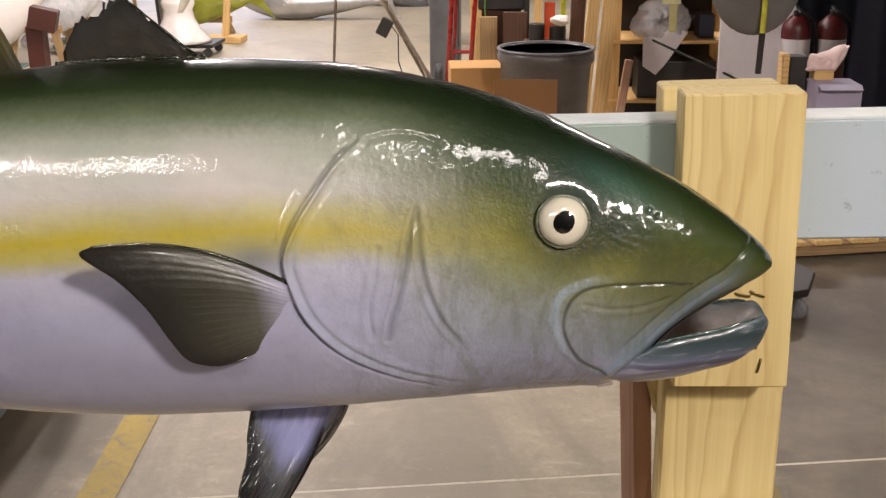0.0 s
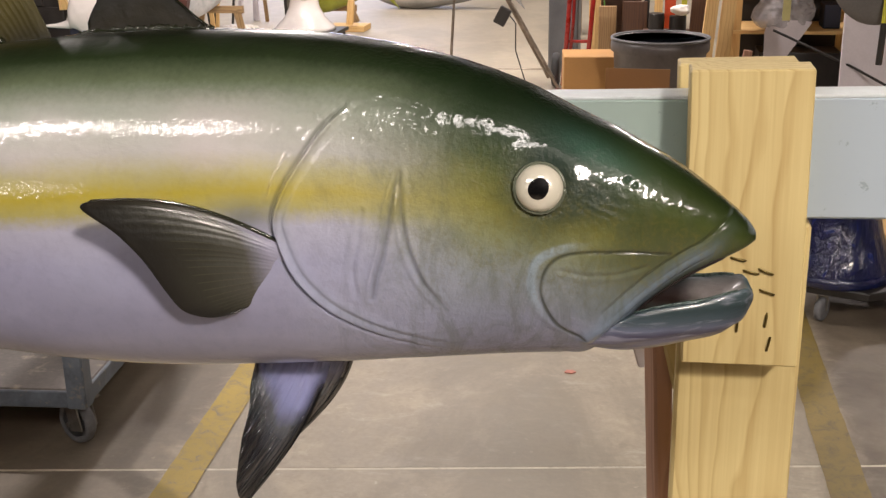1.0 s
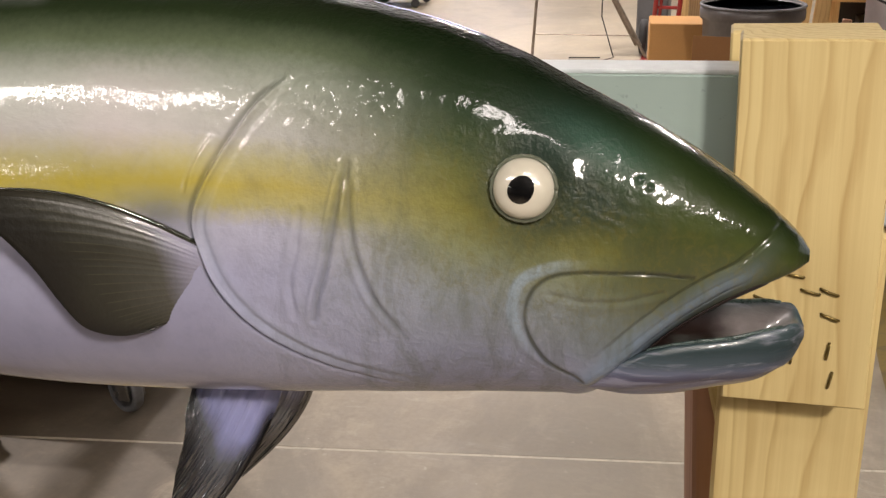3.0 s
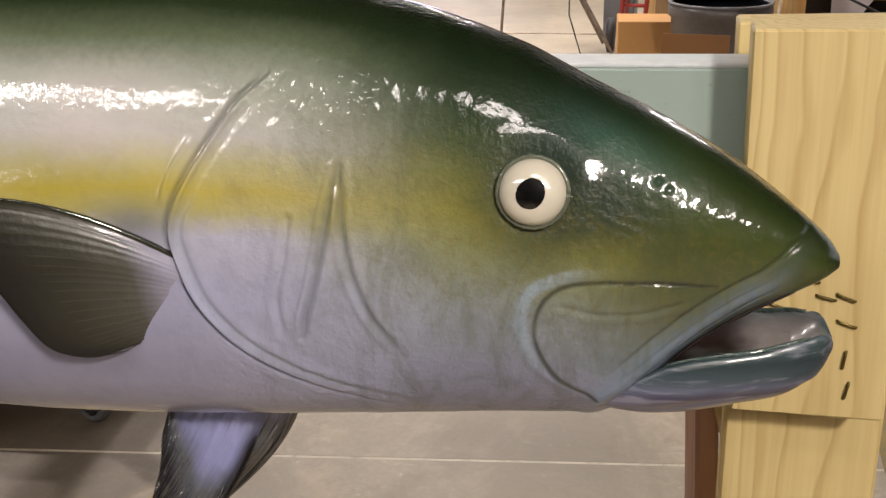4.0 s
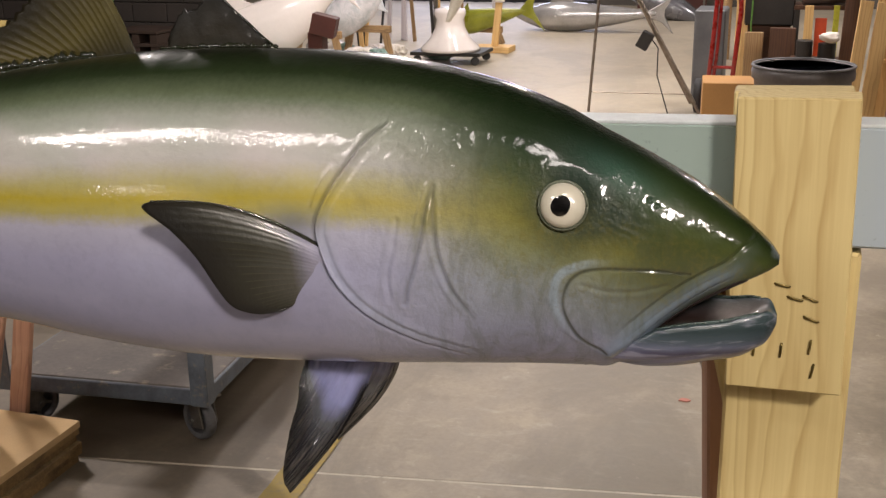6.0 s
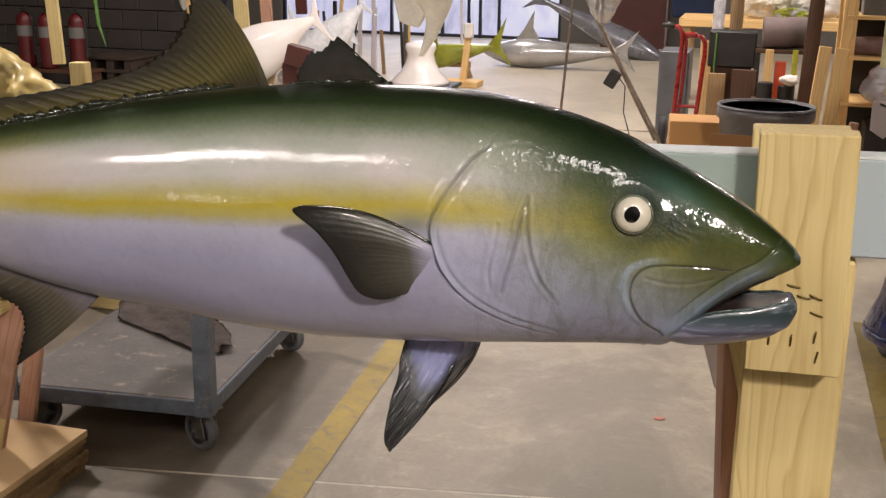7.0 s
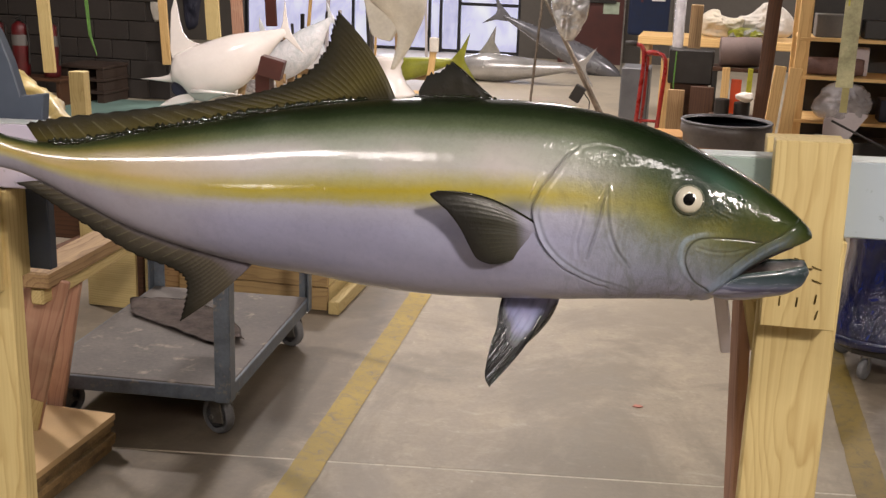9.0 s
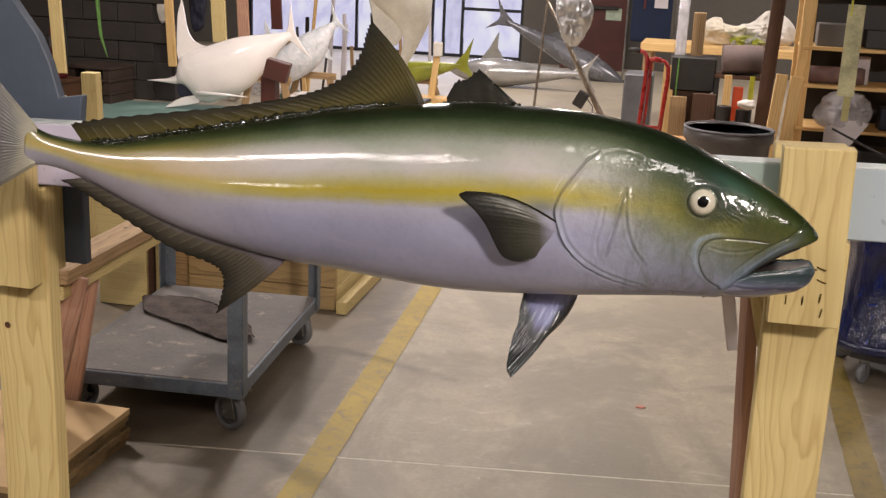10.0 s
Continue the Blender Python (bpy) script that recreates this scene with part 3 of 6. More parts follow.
def step(v, lo, hi):
    t = np.clip((v - lo) / (hi - lo), 0, 1)
    return t * t * (3 - 2 * t)


# ---- the room ----
room_w, room_e, room_s, room_n = -10.8, 5.4, -13.6, 17.4

fl = thing("floor", pose(0, 0, 0), "worn grey-brown concrete workshop floor with stains and scuffs", "floor", kind="structure")
joint_y = lambda x: 2.70 + 0.162 * (x + 0.1)
gap = 0.006


def slab(y_of_lo, y_of_hi):
    b = bmesh.new()
    pts = [(room_w - 0.2, y_of_lo(room_w - 0.2)), (room_e + 0.2, y_of_lo(room_e + 0.2)), (room_e + 0.2, y_of_hi(room_e + 0.2)), (room_w - 0.2, y_of_hi(room_w - 0.2))]
    lo, hi = [b.verts.new((x, y, -0.1)) for x, y in pts], [b.verts.new((x, y, 0)) for x, y in pts]
    b.faces.new(hi)
    b.faces.new(lo[::-1])
    for i in range(4):
        b.faces.new((lo[i], lo[(i + 1) % 4], hi[(i + 1) % 4], hi[i]))
    return b


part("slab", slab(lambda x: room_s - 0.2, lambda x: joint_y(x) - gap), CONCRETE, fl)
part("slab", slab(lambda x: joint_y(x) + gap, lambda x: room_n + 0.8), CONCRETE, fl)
b = bmesh.new()
vs = [b.verts.new((x, joint_y(x) + s * gap, -0.0006)) for x, s in ((room_w, -1), (room_e, -1), (room_e, 1), (room_w, 1))]
b.faces.new(vs)
part("joint_filler", b, JOINT_FILL, fl, "pale dusty joint filler")


def floor_line(x0, y0, x1, y1, w, paint, label):
    b = bmesh.new()
    n = 160
    rows = []
    for i in range(n + 1):
        s = i / n
        x, y = x0 + (x1 - x0) * s, y0 + (y1 - y0) * s
        j, k = (0.0028 * noise.fractal((x * 3, y * 14, e), 0.8, 2.2, 4) for e in (1.0, 5.0))
        rows.append([b.verts.new((x - w / 2 + j, y, 0.003)), b.verts.new((x + w / 2 + k, y, 0.003))])
    for a, c in zip(rows, rows[1:]):
        b.faces.new((a[0], a[1], c[1], c[0]))
    tagged(part("floor_marking", b, paint), label, "floor line", kind="structure")


floor_line(-0.945, 1.6, -1.20, 5.6, 0.105, LINE_YELLOW, "worn yellow painted safety line on concrete")
# east line: its shade is in the paint colour
floor_line(0.755, 1.4, 0.74, 4.6, 0.105, LINE_SHADED, "worn yellow safety line, colour dimmed for shade, on dark concrete")
tagged(part("floor_spot", prism([(-0.018, -0.007), (0.006, -0.012), (0.02, 0.0), (0.007, 0.013), (-0.012, 0.01)], 0.003, "z"), plain("pink_scrap", lin("b8786a"), 0.7), m=pose(-0.015, 3.33, 0.003)), "small pink paper scrap lying on concrete", "scrap")

ce = part("ceiling", box(room_e - room_w + 0.4, room_n - room_s + 0.4, 0.2, 0, pose((room_e + room_w) / 2, (room_n + room_s) / 2, CEILING + 0.1)), CEIL_PAINT)
tagged(ce, "plain pale workshop ceiling", "ceiling", kind="structure")


def wall(name, x0, y0, x1, y1, label, z0=0.0, z1=None, t=0.2, material=WALL_PAINT):
    z1 = CEILING if z1 is None else z1
    L = math.hypot(x1 - x0, y1 - y0)
    m = pose((x0 + x1) / 2, (y0 + y1) / 2, (z0 + z1) / 2, 0, 0, math.degrees(math.atan2(y1 - y0, x1 - x0)))
    ob = part(name, box(L, t, z1 - z0, 0), material, m=m)
    return tagged(ob, label, "wall", kind="structure")


wall("wall_west", room_w, room_s, room_w, room_n, "plain painted workshop wall")
wall("wall_east", room_e, room_s, room_e, room_n, "plain painted workshop wall")
wall("wall_south", room_w, room_s, room_e, room_s, "plain painted workshop wall")
# north wall with the wide glazed opening
open_w, open_e, open_top = -7.6, -2.85, 2.7
wall("wall_north", open_e, room_n, room_e, room_n, "plain painted workshop wall beside a glazed door")
wall("wall_north", room_w, room_n, open_w, room_n, "plain painted workshop wall beside a glazed door")
wall("wall_north", open_w, room_n, open_e, room_n, "plain painted wall over a glazed door", open_top)
win = thing("window_1", pose((open_w + open_e) / 2, room_n, 0), "wide black-framed glazed door with bright hazy daylight behind", "window", kind="structure")
half = (open_e - open_w) / 2
for x in (-half + 0.03, -0.45, 0.42, 0.86, 1.05, 1.36, half - 0.03):
    part("mullion", box(0.05, 0.06, open_top - 0.02, 0.004, pose(x, 0, open_top / 2)), GLASS_BLACK, win)
for z, x0, x1 in ((0.04, -half, half), (0.80, 1.38, half - 0.06), (1.0, -half, 0.4), (open_top - 0.03, -half, half)):
    part("cross_bar", box(x1 - x0, 0.05, 0.05, 0.004, pose((x0 + x1) / 2, 0, z)), GLASS_BLACK, win)
bd = part("backdrop", box(9, 0.02, 3.6, 0, pose(-5.2, 18.1, 1.6)), DAYLIGHT)
tagged(bd, "bright bluish haze of daylight outside", "backdrop", kind="structure")

# block partition at the left, courses of painted blocks
blk = thing("wall_partition", pose(-7.15, 10.15, 0), "dark painted concrete block partition", "wall", kind="structure")
part("core", box(2.86, 0.14, 2.38, 0, pose(0.4, 0.02, 1.2)), MORTAR, blk)
bme = mesh_of(box(0.392, 0.17, 0.192, 0.006), "block", BLOCK)
for r in range(12):
    for c in range(8):
        cx = -1.0 + (c + (0.5 if r % 2 else 0)) * 0.4
        if -1.05 < cx < 1.75:
            o = new("block", bme)
            o.parent = blk
            o.matrix_local = pose(cx, 0, 0.1 + r * 0.2)


def ceiling_fixture(x, y):
    t = thing("ceiling_light", pose(x, y, CEILING), "long white ceiling light fixture, switched on", "ceiling light", "ceiling lights")
    part("housing", box(1.26, 0.2, 0.07, 0.01, pose(0, 0, -0.2)), WHITE_PRIMER, t)
    for s in (-0.45, 0.45):
        part("hanger", tube([(s, 0, 0), (s, 0, -0.17)], 0.006, 6), ZINC, t)
    return t


fix = ceiling_fixture(FIXTURES[0][0], FIXTURES[0][1])
# one housing belongs to the added hall light
for fx, fy, _w in FIXTURES[1:] + FAR_STRIPS:
    copy_thing(fix, pose(fx, fy, CEILING))
# housing for the added floor lamp
fl2 = thing("pendant_lamp", pose(*FLOOR_FILL), "small square unseen lamp added to brighten the floor", "lamp")
part("lamp_housing", box(0.36, 0.36, 0.05, 0.012, pose(0, 0, 0.04)), BLACK, fl2)
part("hanger", tube([(0, 0, 0.06), (0, 0, 0.26)], 0.01, 8), BLACK, fl2)
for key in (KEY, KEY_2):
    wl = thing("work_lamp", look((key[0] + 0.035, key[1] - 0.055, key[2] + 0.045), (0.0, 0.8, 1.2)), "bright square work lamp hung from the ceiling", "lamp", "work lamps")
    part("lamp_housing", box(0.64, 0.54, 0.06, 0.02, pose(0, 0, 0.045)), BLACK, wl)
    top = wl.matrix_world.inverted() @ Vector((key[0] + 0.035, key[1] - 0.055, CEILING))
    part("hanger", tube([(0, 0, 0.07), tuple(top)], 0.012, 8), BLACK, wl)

# ---- the fish ----
MID = 0.79  # its middle plane
back = curve_fn([(0.258, 1.2935), (0.2535, 1.3), (0.247, 1.3065), (0.232, 1.319), (0.207, 1.337), (0.169, 1.358), (0.133, 1.375), (0.098, 1.391), (0.060, 1.404), (0.017, 1.414), (-0.034, 1.422), (-0.093, 1.425), (-0.152, 1.425), (-0.22, 1.422), (-0.289, 1.415), (-0.376, 1.402), (-0.457, 1.386), (-0.541, 1.368), (-0.627, 1.350), (-0.716, 1.332), (-0.765, 1.329), (-0.80, 1.3315), (-0.83, 1.3365), (-0.86, 1.349)])
keel = curve_fn([(0.258, 1.2875), (0.2535, 1.2845), (0.238, 1.2762), (0.222, 1.268), (0.205, 1.258), (0.182, 1.240), (0.163, 1.217), (0.145, 1.2035), (0.128, 1.202), (0.094, 1.200), (0.03, 1.194), (-0.038, 1.187), (-0.11, 1.181), (-0.187, 1.177), (-0.289, 1.180), (-0.355, 1.186), (-0.439, 1.191), (-0.525, 1.203), (-0.612, 1.222), (-0.70, 1.253), (-0.763, 1.276), (-0.80, 1.286), (-0.83, 1.2895), (-0.86, 1.285)])
girth = curve_fn([(0.258, 0.005), (0.253, 0.012), (0.240, 0.0195), (0.21, 0.030), (0.17, 0.041), (0.13, 0.049), (0.09, 0.054), (0.03, 0.059), (-0.04, 0.063), (-0.11, 0.067), (-0.19, 0.069), (-0.29, 0.066), (-0.38, 0.059), (-0.46, 0.050), (-0.54, 0.041), (-0.625, 0.031), (-0.71, 0.021), (-0.76, 0.017), (-0.80, 0.013), (-0.83, 0.010), (-0.86, 0.0055)])

GILL = smooth_line([(-0.020, 1.381), (-0.034, 1.368), (-0.047, 1.350), (-0.060, 1.329), (-0.067, 1.309), (-0.063, 1.290), (-0.052, 1.266), (-0.030, 1.243), (0.003, 1.225), (0.045, 1.212)])
CHEEK_A = smooth_line([(0.0185, 1.340), (0.0145, 1.322), (0.0115, 1.303), (0.008, 1.285), (0.003, 1.267), (0.0005, 1.254)])
CHEEK_B = smooth_line([(0.0195, 1.341), (0.0205, 1.322), (0.0225, 1.304), (0.027, 1.286), (0.036, 1.266), (0.052, 1.246)])
CHEEK_C = smooth_line([(-0.006, 1.315), (-0.008, 1.295), (-0.012, 1.275), (-0.010, 1.255)])
BEHIND = smooth_line([(-0.058, 1.349), (-0.064, 1.340), (-0.068, 1.331), (-0.0705, 1.322)])
PLATE = smooth_line([(0.128, 1.276), (0.145, 1.272), (0.165, 1.272), (0.185, 1.276)])
MAXILLA = smooth_line([(0.200, 1.284), (0.178, 1.287), (0.159, 1.288), (0.141, 1.288), (0.127, 1.285), (0.118, 1.276), (0.115, 1.261), (0.120, 1.245), (0.130, 1.231), (0.145, 1.222)])
CRESCENT = smooth_line([(0.150, 1.292), (0.130, 1.291), (0.114, 1.284), (0.109, 1.272), (0.110, 1.257), (0.116, 1.243), (0.125, 1.233)])
LIP = smooth_line([(0.247, 1.302), (0.240, 1.296), (0.228, 1.285), (0.214, 1.277), (0.196, 1.265), (0.178, 1.250), (0.160, 1.233), (0.147, 1.222)])
NAPE = smooth_line([(-0.034, 1.368), (-0.014, 1.381), (0.012, 1.384), (0.034, 1.378)])
EYE = (0.113, 1.332)


def rolled(X, Y, Z):
    """The body leans back a little, its head less."""
    a = np.radians(12.5 - 9.0 * step(np.asarray(X, float), 0.02, 0.2))
    h = (np.asarray(Z, float) - 1.3) * 1.015
    return Y * np.cos(a) + h * np.sin(a), 1.3 + h * np.cos(a) - Y * np.sin(a)


def fish_body(parent):
    xs = np.concatenate([np.linspace(0.258, -0.09, 540), np.linspace(-0.09, -0.86, 200)[1:]])
    # sides facing the room's front are finer
    th = np.concatenate([np.linspace(-0.5, 0.5, 320, endpoint=False), np.linspace(0.5, 1.5, 70, endpoint=False)]) * math.pi
    X, TH = np.meshgrid(xs, th, indexing="ij")
    T, K, W = back(X), keel(X), girth(X)
    C, S = np.cos(TH), np.sin(TH)
    H, ZC = (T - K) / 2, (T + K) / 2
    # the upper jaw is flat underneath
    e = 0.92 - 0.5 * step(X, 0.13, 0.18) * (S < 0)
    Y = -W * np.sign(C) * np.abs(C) ** e
    Z = ZC + H * np.sign(S) * np.abs(S) ** 1.0
    Y, Z = rolled(X, Y, Z)
    facing = np.abs(C)
    d = np.zeros_like(X)
    gd = line_distance(X, Z, GILL)
    gx = np.array([p[0] for p in GILL])
    gz = np.array([p[1] for p in GILL])
    order = np.argsort(gz)
    inside = X - np.interp(Z, gz[order], gx[order])
    sg = np.where(inside > 0, gd, -gd)
    low = step(Z, 1.205, 1.235) * step(-Z, -1.388, -1.372)
    d += low * (0.0018 * step(sg, -0.0012, 0.0012) * np.exp(-np.clip(sg, 0, 1) / 0.03) - 0.0022 * np.exp(-((sg + 0.0014) / 0.0012) ** 2))
    d += low * 0.0008 * np.exp(-((sg - 0.010) / 0.003) ** 2) * step(-Z, -1.34, -1.30)
    # rolled crest of the gill cover, and the short fold behind it
    d += low * (0.0020 * step(Z, 1.232, 1.285) * np.exp(-((sg - 0.0018) / 0.0012) ** 2) - 0.0008 * np.exp(-((sg - 0.0062) / 0.0018) ** 2))
    bd2 = line_distance(X, Z, BEHIND)
    d += (0.0010 * np.exp(-(bd2 / 0.0012) ** 2) - 0.0003 * np.exp(-((bd2 - 0.0045) / 0.0018) ** 2)) * step(Z, 1.312, 1.325)
    # cheek folds: a groove with a rounded crest on either side
    for L, a, w in ((CHEEK_A, 0.0012, 0.0017), (CHEEK_B, 0.0009, 0.0018), (CHEEK_C, 0.0006, 0.0020)):
        q = line_distance(X, Z, L)
        d += (a * np.exp(-((q - 0.0038) / w) ** 2) - a * 1.3 * np.exp(-(q / 0.0015) ** 2)) * step(-Z, -1.347, -1.330) * step(Z, 1.242, 1.265)
    q = line_distance(X, Z, PLATE)
    d += 0.0005 * np.exp(-((q - 0.003) / 0.002) ** 2) - 0.0005 * np.exp(-(q / 0.0015) ** 2)
    md = line_distance(X, Z, MAXILLA)
    d += -0.0007 * np.exp(-(md / 0.0012) ** 2) + 0.0001 * np.exp(-((md - 0.0035) / 0.0024) ** 2)
    d += 0.0010 * np.exp(-(line_distance(X, Z, CRESCENT) / 0.0032) ** 2) * step(-X, -0.152, -0.125)
    ld = line_distance(X, Z, LIP)
    d += 0.0030 * np.exp(-(ld / 0.0046) ** 2) * step(-X, -0.252, -0.19)
    ld2 = line_distance(X, Z + 0.0, [(p[0] - 0.006, p[1] + 0.007) for p in LIP])
    d += -0.0018 * np.exp(-(ld2 / 0.0016) ** 2) * step(X, 0.15, 0.17)
    for off, a in ((0.0030, -0.0007), (-0.0022, -0.0006)):
        q = line_distance(X, Z, [(p[0] - off * 0.65, p[1] + off * 0.75) for p in LIP])
        d += a * np.exp(-(q / 0.0009) ** 2) * step(X, 0.15, 0.17) * step(-X, -0.236, -0.215)
    nd = line_distance(X, Z, NAPE)
    d += -0.0005 * np.exp(-(nd / 0.0016) ** 2) + 0.0002 * np.exp(-((nd - 0.0035) / 0.002) ** 2)
    ed = np.hypot(X - EYE[0], Z - EYE[1])
    d += -0.0028 * np.exp(-(ed / 0.015) ** 2) + 0.0010 * np.exp(-((ed - 0.023) / 0.008) ** 2)
    for nx, nz in ((0.170, 1.335), (0.175, 1.331)):
        q = np.hypot(X - nx, Z - nz)
        d += -0.0011 * np.exp(-(q / 0.0019) ** 2)
    # uneven skin of the cheek, nape and snout
    wob, fine = np.zeros_like(X), np.zeros_like(X)
    for i in range(X.shape[0]):
        if xs[i] > -0.09:
            for j in range(320):
                wob[i, j] = noise.fractal((X[i, j] * 34, Z[i, j] * 34, 0.3), 0.9, 2.1, 3)
                fine[i, j] = 1 - 2.4 * abs(noise.noise((X[i, j] * 92, Z[i, j] * 135, 4.0))) + 0.6 * noise.noise((X[i, j] * 320, Z[i, j] * 320, 9.0))
    d += (0.0005 + 0.0003 * step(X, 0.11, 0.15) * step(-X, -0.235, -0.21)) * wob * step(X, -0.085, -0.02) * step(ed, 0.016, 0.03)
    # fine creases that fan out before the eye
    fan = np.arctan2(Z - EYE[1], X - EYE[0])
    crease = np.sin(fan * 46 + 5 * wob) * (0.6 + 0.4 * np.sin(fan * 17 + 2))
    d += 0.00016 * crease * np.exp(-(((X - 0.152) / 0.016) ** 2 + ((Z - 1.312) / 0.013) ** 2))
    # crinkles on the nape, round the gill cover and before the eye
    where = 0.14 + 0.22 * step(-X, -0.07, -0.03) + 3.6 * np.exp(-(((X - 0.010) / 0.034) ** 2 + ((Z - 1.370) / 0.011) ** 2)) + 0.7 * np.exp(-(np.hypot(X - 0.15, Z - 1.312) / 0.025) ** 2) + 1.0 * np.exp(-(sg / 0.011) ** 2)
    d += 0.00017 * fine * where * step(X, -0.075, -0.03) * step(ed, 0.017, 0.026) * step(-X, -0.235, -0.19)
    # the back is slightly wavy lengthwise
    crown = step(S, 0.6, 0.95)
    sway = np.array([noise.fractal((x * 42, 5.1, 0.4), 0.8, 2.0, 2) for x in xs])
    d += 0.0007 * sway[:, None] * crown * step(-X, -0.2, -0.16)
    Y -= np.sign(C) * d * facing
    Z += d * S * 0.6
    rel = np.clip((Z - K) / np.maximum(T - K, 1e-4), 0, 1)
    rel = np.where((C < 0) & (S > 0.5), 1 - 0.3 * (1 - rel), rel)
    chin = curve_fn([(0.258, 1.236), (0.2, 1.208), (0.145, 1.2), (0.10, 1.197)])(X)
    rel = np.where(X > 0.11, (Z - chin) / np.maximum(T - chin, 1e-3), rel)
    attrs = {
        "rel": rel, "along": X,
        "lip": np.exp(-(ld / 0.0065) ** 2) * step(-X, -0.248, -0.212),
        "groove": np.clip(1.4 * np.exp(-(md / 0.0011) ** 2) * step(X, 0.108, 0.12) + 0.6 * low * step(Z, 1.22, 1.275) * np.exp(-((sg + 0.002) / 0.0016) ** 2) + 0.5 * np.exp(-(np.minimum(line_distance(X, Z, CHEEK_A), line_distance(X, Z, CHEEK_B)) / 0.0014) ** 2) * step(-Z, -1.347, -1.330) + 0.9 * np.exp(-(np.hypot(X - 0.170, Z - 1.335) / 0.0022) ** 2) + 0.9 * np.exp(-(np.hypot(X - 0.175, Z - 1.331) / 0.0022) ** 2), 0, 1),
        "crescent": step(-line_distance(X, Z, CRESCENT), -0.0042, -0.0018) * step(-X, -0.152, -0.118) * step(Z, 1.236, 1.262) + 0.35 * np.exp(-((sg - 0.006) / 0.005) ** 2) * low * step(-Z, -1.335, -1.30),
        "teal": np.exp(-(((X - 0.150) / 0.030) ** 2 + ((Z - 1.349 + 0.45 * (X - 0.15)) / 0.010) ** 2)),
        "smudge": np.exp(-(((X + 0.086) / 0.022) ** 2 + ((Z - 1.309) / 0.011) ** 2)),
        "orbit": np.exp(-((np.hypot(X - EYE[0] - 0.004, Z - EYE[1] + 0.003) - 0.012) / 0.021) ** 2) + 0.75 * np.exp(-(((X - 0.155) / 0.024) ** 2 + ((Z - 1.322) / 0.014) ** 2)),
    }
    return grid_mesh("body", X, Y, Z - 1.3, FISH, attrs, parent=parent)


def fish_jaw(parent):
    rim = curve_fn([(0.2595, 1.247), (0.256, 1.253), (0.245, 1.2535), (0.225, 1.249), (0.2, 1.246), (0.178, 1.241), (0.16, 1.230), (0.145, 1.219), (0.125, 1.210)])
    low = curve_fn([(0.2595, 1.242), (0.256, 1.233), (0.245, 1.222), (0.213, 1.2105), (0.185, 1.2045), (0.155, 1.2055), (0.145, 1.2085), (0.135, 1.2085), (0.125, 1.209)])
    wide = curve_fn([(0.2595, 0.004), (0.256, 0.011), (0.245, 0.020), (0.225, 0.028), (0.2, 0.035), (0.17, 0.0395), (0.155, 0.036), (0.14, 0.033), (0.125, 0.026)])
    xs = np.linspace(0.2595, 0.125, 110)
    outer = np.linspace(math.pi, 2 * math.pi, 44)
    rows = []
    for x in xs:
        r, k, w = float(rim(x)), float(low(x)), float(wide(x))
        h = r - k
        sec = [(w * math.cos(a) * (1 + 0.05 * math.sin(2 * a)), r + h * math.sin(a) * abs(math.sin(a)) ** -0.15 if abs(math.sin(a)) > 1e-6 else r) for a in outer]
        sec = [(y, max(z, k)) for y, z in sec]
        # lip over the edge and down into the mouth
        inner = []
        for s in np.linspace(1, -1, 22):
            dip = 0.013 * (1 - abs(s) ** 3) * min(1.0, (0.2595 - x) / 0.02)
            inner.append((w * 0.9 * s, r + 0.0016 * math.exp(-((abs(s) - 0.95) / 0.06) ** 2) - dip))
        rows.append(sec + inner)
    a = np.array(rows)
    X = np.repeat(xs[:, None], a.shape[1], 1)
    fold = 0.0012 * np.exp(-((a[:, :, 1] - (low(X) + 0.35 * (rim(X) - low(X)))) / 0.0018) ** 2) * step(X, 0.12, 0.16) * step(-X, -0.235, -0.2)
    Y = a[:, :, 0] + np.sign(a[:, :, 0]) * -fold
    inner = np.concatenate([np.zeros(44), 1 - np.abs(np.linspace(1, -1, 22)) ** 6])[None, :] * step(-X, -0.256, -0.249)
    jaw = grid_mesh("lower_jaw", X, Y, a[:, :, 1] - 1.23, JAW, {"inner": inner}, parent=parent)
    jaw.location = (0, 0, -0.07)
    jaw["label"] = "blue-grey lower jaw with a pale mouth floor"
    # rough tooth pads along the rim
    for s in (-1, 1):
        pts = [(x, s * float(wide(x)) * 0.9, float(rim(x)) + 0.001 - 1.23) for x in np.linspace(0.247, 0.178, 26)]
        part("tooth_pad", tube(pts, 0.0014, 8, taper=[0.5 + 0.5 * math.sin(math.pi * min(1, 0.1 + 1.0 * i / 25)) for i in range(26)]), TEETH, jaw, smooth=True)
    return jaw


def fish_mouth(parent):
    """Dark roof of the mouth."""
    xs = np.linspace(0.238, 0.172, 30)
    th = np.linspace(0, 2 * math.pi, 40, endpoint=False)
    X, TH = np.meshgrid(xs, th, indexing="ij")
    Y = girth(X) * 0.86 * np.cos(TH)
    Z = keel(X) + 0.0008 + 0.0022 * np.sin(TH) + 0.004 * np.abs(np.cos(TH)) ** 4
    return grid_mesh("mouth_roof", X, Y, Z - 1.3, MOUTH_DARK, parent=parent)


